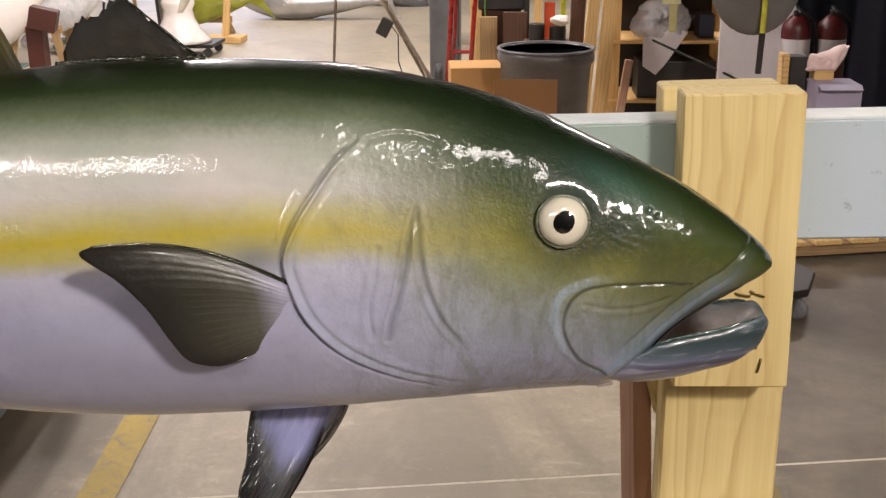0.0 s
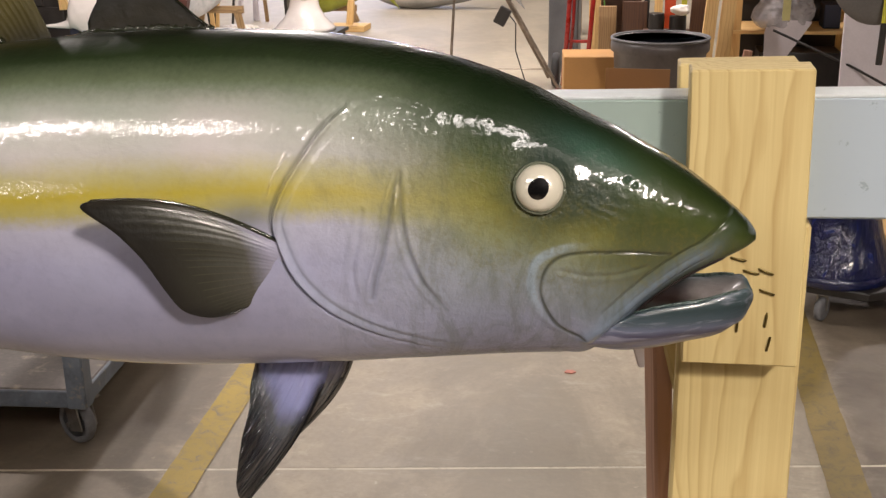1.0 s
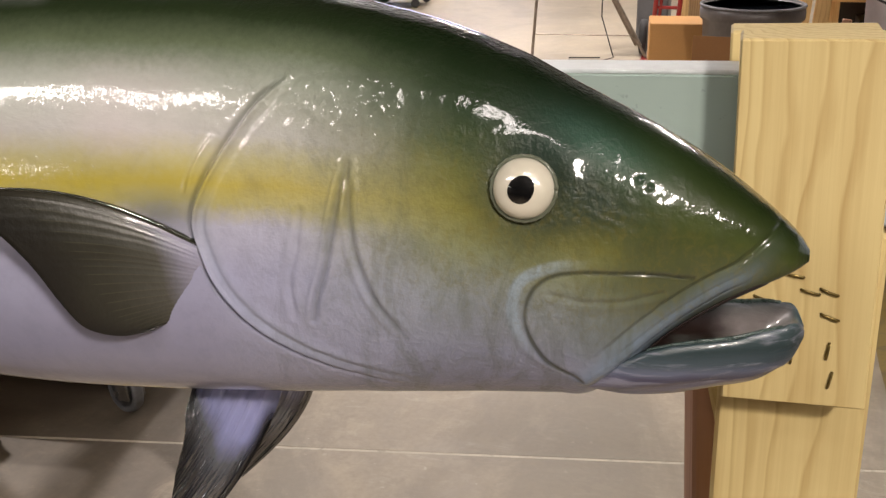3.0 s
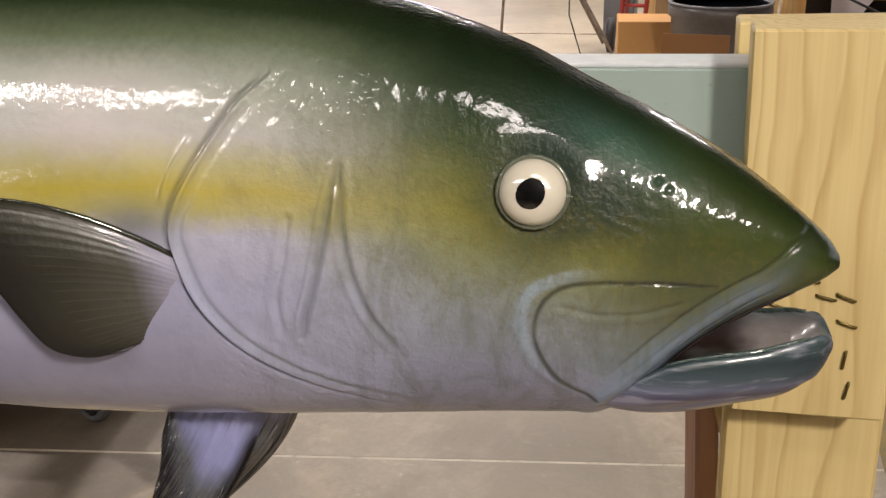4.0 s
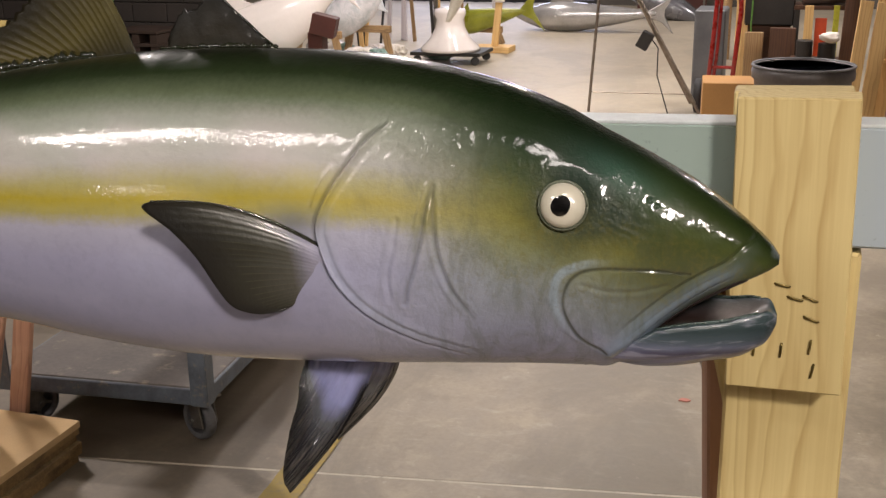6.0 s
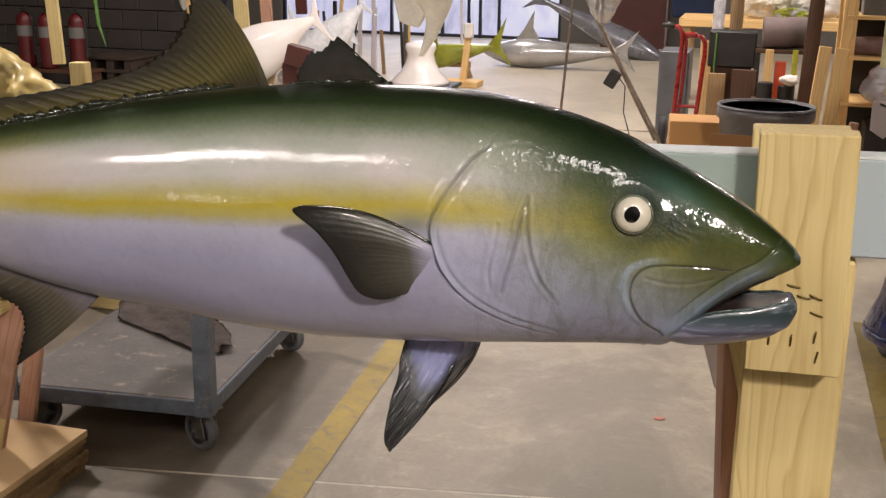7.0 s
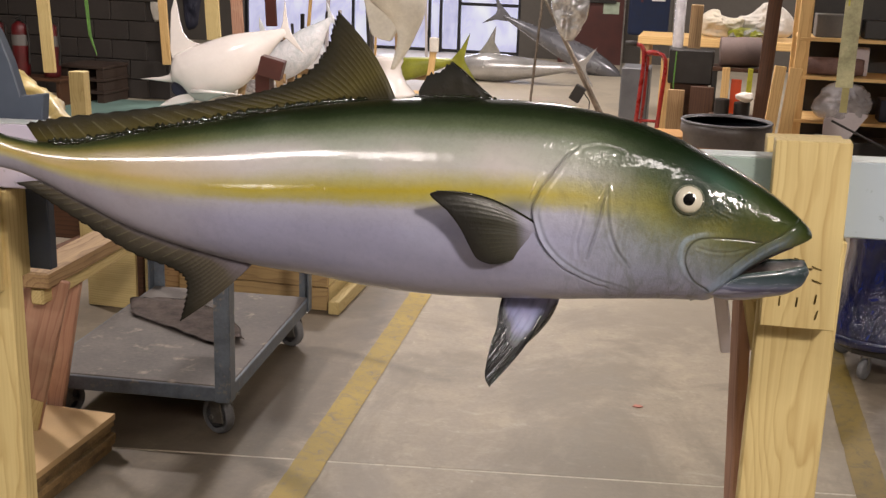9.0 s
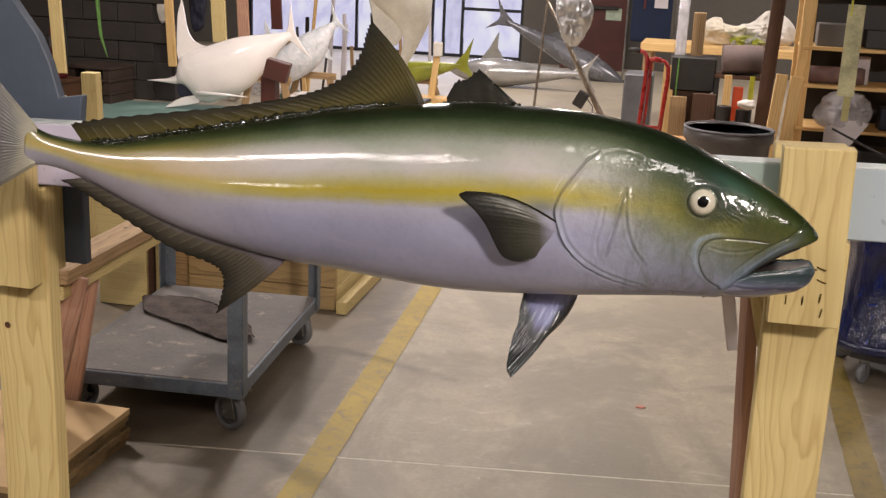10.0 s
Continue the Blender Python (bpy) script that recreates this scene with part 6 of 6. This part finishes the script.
fr = thing("fabric_roll", pose(0.94, 7.34, 0.947), "dusty pink-brown fabric roll lying on a shelf", "roll")
b = lathe([(0.012, -0.19), (0.05, -0.19), (0.058, -0.17), (0.06, 0.0), (0.057, 0.16), (0.05, 0.19), (0.012, 0.19)], 28)
for v in b.verts:
    v.co *= 1 + 0.06 * noise.noise(v.co * 14)
part("roll_body", b, plain("dusty_pink", lin("7d625c"), 0.9, vary=0.15, scale=14), fr, m=pose(0, 0, 0, 0, 90, 3), smooth=True)
tb = thing("plastic_tube", pose(-0.13, 8.82, 0), "upright clear plastic tube beside a timber post", "tube")
part("tube_wall", lathe([(0.045, 0.0), (0.045, 1.45), (0.041, 1.45), (0.041, 0.01)], 24), FILM, tb, smooth=True)


# ---- fish models on the far floor ----
def model_fish(name, label, length, depth, width, m, material, tail=1.0, dorsal=1.0, curve=0.0, dorsal_at=0.32):
    """A stiff model fish lying or hung along local x, nose at +x."""
    b = bmesh.new()
    n, k = 44, 20
    rings = []
    for i in range(n):
        s = i / (n - 1)
        x = length * (0.5 - s)
        g = (1 - (1 - min(1, s / 0.36)) ** 1.9) ** 0.95 * (1 - 0.93 * max(0, (s - 0.36) / 0.64) ** 1.3) + 0.05
        zc = curve * math.sin(math.pi * s)
        rings.append([b.verts.new((x, width / 2 * g * math.cos(2 * math.pi * j / k), zc + depth / 2 * g * math.sin(2 * math.pi * j / k))) for j in range(k)])
    for a, c in zip(rings, rings[1:]):
        for j in range(k):
            b.faces.new((a[j], a[(j + 1) % k], c[(j + 1) % k], c[j]))
    b.faces.new(rings[0][::-1])
    b.faces.new(rings[-1])
    bmesh.ops.recalc_face_normals(b, faces=b.faces[:])
    t = thing(name, m, label, "fish model")
    part("body", b, material, t, smooth=True)

    def blade(nm, pts, th=0.02, mm=None):
        part(nm, prism(pts, th, "y", th * 0.3), material, t, m=mm)

    x0 = length * (0.5 - dorsal_at)
    h = depth * 0.45
    blade("dorsal_fin", [(x0 + 0.12 * length, h * 0.8), (x0 + 0.05 * length, h + 0.25 * depth * dorsal), (x0 - 0.03 * length, h + 0.75 * depth * dorsal), (x0 - 0.02 * length, h + 0.3 * depth * dorsal), (x0 - 0.08 * length, h * 0.75)])
    e = -length * 0.5
    blade("tail_fin", [(e + 0.06 * length, 0.03), (e - 0.05 * length * tail, 0.35 * depth * tail), (e - 0.14 * length * tail, 0.75 * depth * tail), (e - 0.06 * length * tail, 0.1 * depth), (e - 0.06 * length * tail, -0.1 * depth), (e - 0.12 * length * tail, -0.7 * depth * tail), (e - 0.04 * length * tail, -0.3 * depth * tail), (e + 0.06 * length, -0.03)])
    for s in (-1, 1):
        blade("pectoral_fin", [(0.24 * length, 0), (0.16 * length, 0.03), (0.04 * length, -0.25 * depth), (0.14 * length, -0.08 * depth)], 0.015, pose(0, s * width * 0.42, -0.1 * depth, -s * 35))
    return t


def trestle(x, y, h, w=0.5, yaw=0):
    t = thing("display_trestle", pose(x, y, 0, 0, 0, yaw), "plain timber display trestle", "trestle")
    for s in (-1, 1):
        plank("trestle_leg", (s * w / 2, 0, 0), (s * w / 2 * 0.7, 0, h), 0.07, 0.03, PINE_OLD, t, (0, -1, 0))
    plank("cradle", (-w / 2, 0, h - 0.02), (w / 2, 0, h - 0.02), 0.07, 0.04, PINE_OLD, t, (0, -1, 0))
    return t


def bill_fish(name, label, m, scale, material, bill=True):
    """A deep-bodied billfish with an open mouth; local x runs from the head to the tail."""
    t = thing(name, m, label, "fish model")
    top = curve_fn([(-0.03, 0.02), (0.0, 0.065), (0.05, 0.15), (0.09, 0.19), (0.2, 0.21), (0.41, 0.205), (0.75, 0.165), (1.0, 0.095), (1.22, 0.035)])
    chin = [(-0.03, -0.03), (0.0, -0.055), (0.05, -0.11), (0.09, -0.235)] if bill else [(-0.03, -0.05), (0.0, -0.17), (0.05, -0.255)]
    low = curve_fn(chin + [(0.15, -0.30), (0.31, -0.33), (0.62, -0.33), (0.85, -0.235), (1.05, -0.11), (1.22, -0.03)])
    wide = curve_fn([(-0.03, 0.02), (0.0, 0.06), (0.1, 0.115), (0.3, 0.16), (0.6, 0.16), (0.85, 0.12), (1.05, 0.06), (1.22, 0.016)])
    xs, th = np.linspace(-0.03, 1.22, 70), np.linspace(0, 2 * math.pi, 56, endpoint=False)
    X, TH = np.meshgrid(xs, th, indexing="ij")
    T, K, W = top(X), low(X), wide(X)
    # two long grooves along the upper flank
    C, S = np.cos(TH), np.sin(TH)
    g = 1 - 0.05 * sum(np.exp(-((S - a - 0.12 * X) / 0.05) ** 2) for a in (0.5, 0.68)) * step(X, 0.05, 0.2)
    Y, Z = W * C * g, (T + K) / 2 + (T - K) / 2 * S
    grid_mesh("body", X * scale, Y * scale, Z * scale, material, parent=t)
    k = lambda pts: [(a * scale, c * scale) for a, c in pts]
    blade = lambda nm, pts, th2=0.022: part(nm, prism(k(pts), th2 * scale, "y", 0.006 * scale), material, t)
    blade("dorsal_fin", [(0.07, 0.17), (0.09, 0.26), (0.17, 0.43), (0.26, 0.60), (0.36, 0.72), (0.335, 0.60), (0.30, 0.48), (0.285, 0.38), (0.30, 0.30), (0.35, 0.235), (0.42, 0.19)])
    blade("tail_fin", [(1.16, 0.02), (1.23, 0.09), (1.28, 0.18), (1.35, 0.30), (1.30, 0.14), (1.27, 0.02), (1.27, -0.06), (1.29, -0.17), (1.31, -0.28), (1.25, -0.17), (1.21, -0.08), (1.16, -0.02)])
    blade("anal_fin", [(0.72, -0.26), (0.80, -0.40), (0.83, -0.44), (0.82, -0.36), (0.88, -0.21)])
    if bill:
        part("bill", tube([tuple(scale * c for c in q) for q in ((0.03, 0, 0.03), (-0.03, 0, 0.01), (-0.12, 0, 0.04), (-0.21, 0, 0.08), (-0.30, 0, 0.115))], 0.05 * scale, 12, taper=[1.1, 0.85, 0.45, 0.25, 0.06]), material, t, smooth=True)
        blade("lower_jaw", [(0.11, -0.19), (0.0, -0.165), (-0.12, -0.17), (-0.25, -0.195), (-0.17, -0.22), (-0.05, -0.25), (0.11, -0.285)], 0.10)
        # a dark wedge stands in for the shaded gap between bill and jaw
        part("mouth", prism(k([(0.10, -0.04), (0.0, -0.03), (-0.04, -0.05), (-0.06, -0.11), (-0.04, -0.17), (0.10, -0.20)]), 0.11 * scale, "y", 0.01 * scale), NAVY, t, "dark wedge standing in for the shaded mouth opening")
        part("pectoral_fin", tube([tuple(scale * c for c in q) for q in ((0.15, -0.15, -0.18), (0.34, -0.20, -0.26), (0.62, -0.22, -0.40))], 0.022 * scale, 8, taper=[1.2, 0.8, 0.15]), material, t, smooth=True)
    return t


trestle(-4.17, 9.80, 0.37, 0.5)
bill_fish("billfish_model", "glossy white primed billfish model with an open mouth", pose(-5.03, 9.62, 0.295, 0, -24, 13), 1.0, WHITE_PRIMER)
WRAPPED = Mat("wrapped_primer", 0.3, 0, 0.8, 0.05)
WRAPPED.set(Base_Color=WRAPPED.ramp(WRAPPED.noise(WRAPPED.coords(), 9, 5, 0.6, 1.0), [(0.35, lin("c3c8cb")), (0.6, lin("e2e1e4"))]), Normal=WRAPPED.bump(WRAPPED.noise(WRAPPED.coords(), 11, 4, 0.55, 1.6), 0.5, 0.03))
trestle(-3.95, 10.55, 0.35, 0.5)
bill_fish("wrapped_fish", "white fish model wrapped in clear crinkled plastic", pose(-4.33, 10.45, 0.36, 0, -40, 8), 0.68, WRAPPED.m, False)


def hung_shark():
    """A pale cast hung head up, its thin tail curling down."""
    t = thing("hung_shark", pose(-2.5, 8.6, 1.0), "matt greyish white shark cast hung tail down on a chain", "fish model")
    line = [(-0.02, 1.75, 0.02), (-0.03, 1.6, 0.13), (-0.05, 1.3, 0.27), (-0.06, 0.95, 0.34), (-0.04, 0.6, 0.335), (-0.01, 0.35, 0.31), (0.06, 0.18, 0.235), (0.13, 0.05, 0.145), (0.14, -0.06, 0.088), (0.115, -0.17, 0.062), (0.07, -0.28, 0.042), (0.02, -0.38, 0.02)]
    z = np.array([q[1] for q in line])[::-1]
    cx, rr = curve_fn([(q[1], q[0]) for q in line]), curve_fn([(q[1], q[2]) for q in line])
    Zs, TH = np.meshgrid(np.linspace(z[0], z[-1], 70), np.linspace(0, 2 * math.pi, 40, endpoint=False), indexing="ij")
    ridge = 1 + 0.10 * np.exp(-((TH - 4.9) / 0.16) ** 2)
    grid_mesh("body", cx(Zs) + rr(Zs) * ridge * np.cos(TH), 0.7 * rr(Zs) * ridge * np.sin(TH), Zs, SHARK_CAST, parent=t)
    part("pelvic_fin", prism([(-0.28, 0.35), (-0.20, 0.02), (-0.17, -0.10), (-0.10, -0.13), (0.0, -0.15), (0.05, -0.06), (0.08, 0.1), (0.0, 0.35)], 0.05, "y", 0.012), SHARK_CAST, t)
    part("chain", tube([(-0.02, 0, 1.70), (-0.015, 0, 2.6), (-0.02, 0, CEILING - 1.0)], 0.008, 6), ZINC, t, "thin steel chain")


SHARK_CAST = plain("cast_white", lin("cfcbc0"), 0.55, vary=0.08, scale=5, grain=40)
hung_shark()
model_fish("silver_shark", "silver-grey shark model lying on the floor", 1.75, 0.36, 0.4, pose(-2.35, 13.7, 0.2, 0, 2, 178), SILVER, 1.0, 1.3, -0.02, 0.36)
model_fish("grey_shark", "grey shark model propped at the far wall", 2.0, 0.34, 0.45, pose(-1.86, 15.3, 0.34, 0, 24, -4), SILVER_DARK, 1.0, 0.9, 0.0, 0.6)
model_fish("lime_fish", "lime-yellow fish model on a timber stand", 1.0, 0.26, 0.16, pose(-3.2, 12.2, 0.28, 0, 12, 176), LIME, 1.5, 0.5)
trestle(-3.25, 12.25, 0.18, 0.5)
mt = thing("model_mount", pose(-2.92, 11.6, 0), "yellow pine mounting post on a foot", "mount")
plank("mount_post", (0, 0, 0), (0.06, 0, 0.55), 0.07, 0.04, PINE_FAR, mt, (0, -1, 0))
part("foot_board", box(0.4, 0.3, 0.06, 0.004, pose(0, 0, 0.03)), PINE_FAR, mt)
part("cap", box(0.10, 0.06, 0.16, 0.01, pose(0.07, -0.03, 0.6)), WHITE_CLOTH, mt)

pd = thing("foam_bust", pose(-3.11, 10.65, 0.13), "white foam neck-shaped form", "form")
part("form_body", lathe([(0.30, 0.0), (0.29, 0.03), (0.20, 0.12), (0.15, 0.22), (0.135, 0.30), (0.16, 0.36), (0.15, 0.40), (0.05, 0.42)], 40), WHITE_PRIMER, pd, smooth=True)
d2 = thing("flat_dolly", pose(-3.11, 10.7, 0), "black flat dolly with small casters", "dolly")
part("dolly_deck", box(0.72, 0.5, 0.035, 0.005, pose(0, 0, 0.108)), BLACK, d2)
for sx in (-0.3, 0.3):
    for sy in (-0.2, 0.2):
        part("caster", lathe([(0.008, -0.013), (0.036, -0.013), (0.043, 0), (0.036, 0.013), (0.008, 0.013)], 18, m=pose(sx, sy, 0.045, 90, 0, 20)), RUBBER, d2)

# clutter between the fish models
rnd = random.Random(7)
for i in range(15):
    x, y = -4.75 + rnd.uniform(0, 1.8), 11.2 + rnd.uniform(0, 1.6)
    h = rnd.uniform(0.5, 1.15)
    leaning("stake", "thin timber or metal stake standing among the models", x, y, rnd.uniform(0.02, 0.06), h, 0.03, rnd.choice([PINE_FAR, PINE_OLD, ZINC, PALE_PAPER, BLACK]), rnd.uniform(-3, 3), rnd.uniform(-20, 20), 0, rnd.uniform(-7, 7))
for i in range(12):
    x, y = -4.95 + rnd.uniform(0, 1.7), 10.3 + rnd.uniform(0, 0.9)
    crumpled("white_scrap", "white plaster or plastic scrap among the models", "scrap", [(-0.16, 0), (0.15, 0.01), (0.18, 0.10), (0.05, 0.17), (-0.12, 0.13)], 0.07, rnd.choice([WHITE_PRIMER, WHITE_CLOTH, FILM, TEAL]), pose(x, y, 0.01, 0, 0, rnd.uniform(-40, 40)), 10 + i)
cb = thing("clamp_block", pose(-3.85, 9.1, 0), "dark brown clamp block on a post", "clamp")
part("post", box(0.14, 0.12, 0.46, 0.004, pose(0, 0, 0.23)), MAROON, cb)
part("block", box(0.22, 0.16, 0.18, 0.006, pose(0.08, -0.02, 0.52, 0, 14, 12)), MAROON, cb)
tagged(part("floor_sheet", box(2.3, 1.2, 0.012, 0.002), TEAL, m=pose(-5.4, 9.3, 0.007, 0, 0, 8)), "dull teal sheet lying on the concrete", "sheet")
pl = thing("dark_pallet", pose(-5.98, 9.75, 0), "stack of dark wooden pallets", "pallets")
for i in range(3):
    part("pallet_deck", box(0.5, 0.5, 0.03, 0.004, pose(0, 0, 0.115 + i * 0.125)), PALLET, pl)
    for s in (-0.2, 0, 0.2):
        part("bearer", box(0.08, 0.48, 0.09, 0.004, pose(s, 0, 0.05 + i * 0.125)), PALLET, pl)

# strips hung from the ceiling on the left
for x, y, z0, w, mt2, lb2 in ((-3.80, 5.5, 0.81, 0.075, PINE, "pale pine strip hung from the ceiling"), (-5.33, 10.0, 0.38, 0.09, PINE_FAR, "pine strip hung from the ceiling"), (-4.80, 10.0, 0.66, 0.15, PINE, "broad pine strip hung from the ceiling"), (-4.58, 10.1, 0.72, 0.12, STAINED, "brown strip hung from the ceiling"), (-4.42, 10.6, 0.78, 0.12, MAROON, "dark red strip hung from the ceiling")):
    h = thing("hung_strip", pose(x, y, z0), lb2, "strip", "hung strips")
    part("strip_body", box(1.5, 0.03, w, 0.003), mt2, h, m=pose(0, 0, 0.75, 0, -93, 0))
    part("wire", tube([(-0.06, 0, 1.45), (-0.06, 0, CEILING - z0)], 0.003, 5), ZINC, h)
crumpled("white_shirt", "white cloth hanging among the strips", "cloth", [(-0.085, 0.0), (0.085, 0.03), (0.09, 0.7), (-0.07, 0.72)], 0.03, WHITE_CLOTH, pose(-5.43, 10.1, 0.80), 31)
crumpled("black_shirt", "black cloth hanging among the strips", "cloth", [(-0.1, 0.0), (0.1, 0.04), (0.1, 0.8), (-0.1, 0.8)], 0.04, NAVY, pose(-5.05, 10.1, 0.72), 32)
hr = thing("hanging_rail", pose(-5.25, 10.1, 1.5), "thin steel rail hung over the strips", "rail")
part("bar", tube([(-0.35, 0, 0), (0.4, 0, 0)], 0.012, 8), ZINC, hr)
for s in (-0.3, 0.35):
    part("hanger", tube([(s, 0, 0), (s, 0, CEILING - 1.5)], 0.005, 6), ZINC, hr)
gs = thing("green_strand", pose(-3.47, 5.5, 0.93), "thin green plastic strand hanging down", "strand")
part("strand", tube([(0.03, 0, 0), (-0.01, 0, 0.12), (-0.03, 0.01, 0.3), (-0.06, 0, 0.8), (-0.05, 0, CEILING - 0.93)], 0.012, 6, taper=[0.2, 0.8, 1, 1, 1]), GREEN_STRAP, gs)
lp = thing("short_post", pose(-3.0, 4.6, 0), "square pine post standing on the floor", "post")
plank("post", (0, 0, 0.0), (-0.02, 0, 0.945), 0.085, 0.06, PINE, lp, (0, -1, 0))
part("foot", box(0.3, 0.3, 0.03, 0.003, pose(0, 0, 0.016)), DARK_WOOD, lp)
crumpled("amber_cover", "yellowish translucent plastic cover draped over a crate", "cover", [(-0.36, 0), (0.5, 0), (0.46, 0.35), (0.2, 0.6), (0.02, 0.72), (-0.3, 0.9)], 0.12, AMBER, pose(-3.6, 4.95, 0.14), 3)
tagged(part("low_crate", box(0.9, 0.5, 0.26, 0.006, pose(0, 0, 0.13)), DARK_WOOD, m=pose(-3.55, 5.0, 0)), "dark low wooden crate on the floor", "crate")

# ---- the far end ----
pr = thing("steel_door", pose(-1.66, 16.9, 0), "dark maroon steel door leaf with a pasted notice", "door")
part("leaf", box(1.0, 0.08, 2.5, 0.006, pose(0, 0, 1.25)), MAROON, pr)
part("notice", box(0.24, 0.004, 0.18, 0, pose(0.28, -0.045, 0.86)), plain("notice_paper", lin("a9b5a0"), 0.8), pr, "pale green notice")
part("push_bar", box(0.7, 0.05, 0.05, 0.01, pose(0, -0.065, 0.95)), BLACK, pr)
hg = thing("clothes_rail", pose(-0.72, 15.2, 0), "rail hung with dark blue work clothes", "clothes rail")
part("hanging_cloth", box(0.55, 0.12, 0.8, 0.05, pose(0, 0, 0.98), seg=3), plain("work_blue", lin("1c2742"), 0.9), hg)
part("paper", box(0.18, 0.004, 0.2, 0, pose(0.12, -0.07, 1.15)), PALE_PAPER, hg)
part("red_strap", box(0.03, 0.004, 0.34, 0, pose(-0.1, -0.07, 1.2)), RED_DARK, hg)
for s in (-0.33, 0.33):
    part("rail_post", tube([(s, 0, 0), (s, 0, 1.6)], 0.015, 8), ZINC, hg)
wb = thing("work_table", pose(0.3, 11.2, 0), "pine work table with white cloth and scraps", "table")
part("tabletop", box(1.75, 0.8, 0.08, 0.005, pose(0, 0, 0.82)), PINE_FAR, wb)
for sx in (-0.8, 0.8):
    for sy in (-0.33, 0.33):
        part("table_leg", box(0.08, 0.08, 0.78, 0.004, pose(sx, sy, 0.39)), PINE_OLD, wb)
CREAM_SHEET = plain("cream_sheet", lin("ddd2bd"), 0.45, vary=0.12, scale=6, grain=40, bump=0.3)
for k, (dx, dy, mat, outline) in enumerate((
        (-0.22, 0.0, CREAM_SHEET, [(-0.24, 0), (0.26, 0), (0.2, 0.12), (0.28, 0.22), (0.06, 0.20), (-0.06, 0.30), (-0.2, 0.2)]),
        (0.20, 0.06, WHITE_CLOTH, [(-0.26, 0), (0.27, 0), (0.33, 0.17), (0.18, 0.33), (0.0, 0.38), (-0.12, 0.24), (-0.28, 0.22)]),
        (0.05, -0.10, FILM, [(-0.2, 0), (0.22, 0), (0.17, 0.10), (0.05, 0.13), (-0.14, 0.09)]))):
    crumpled("dust_cloth", "white and cream dust sheet heaped on the work table", "cloth", outline, 0.075, mat, pose(0.42 + dx, 11.05 + dy, 0.862), 21 + k)
crumpled("lime_scrap", "olive-green painted scrap on the work table", "scrap", [(-0.2, 0), (0.22, 0), (0.18, 0.1), (-0.1, 0.13)], 0.1, LIME, pose(0.45, 10.95, 0.862), 22)
tagged(part("grey_cabinet", box(0.24, 0.4, 0.70, 0.01, pose(0, 0, 0.35)), plain("cabinet_grey", lin("646568"), 0.5), m=pose(-0.47, 9.3, 0)), "small grey metal cabinet", "cabinet")
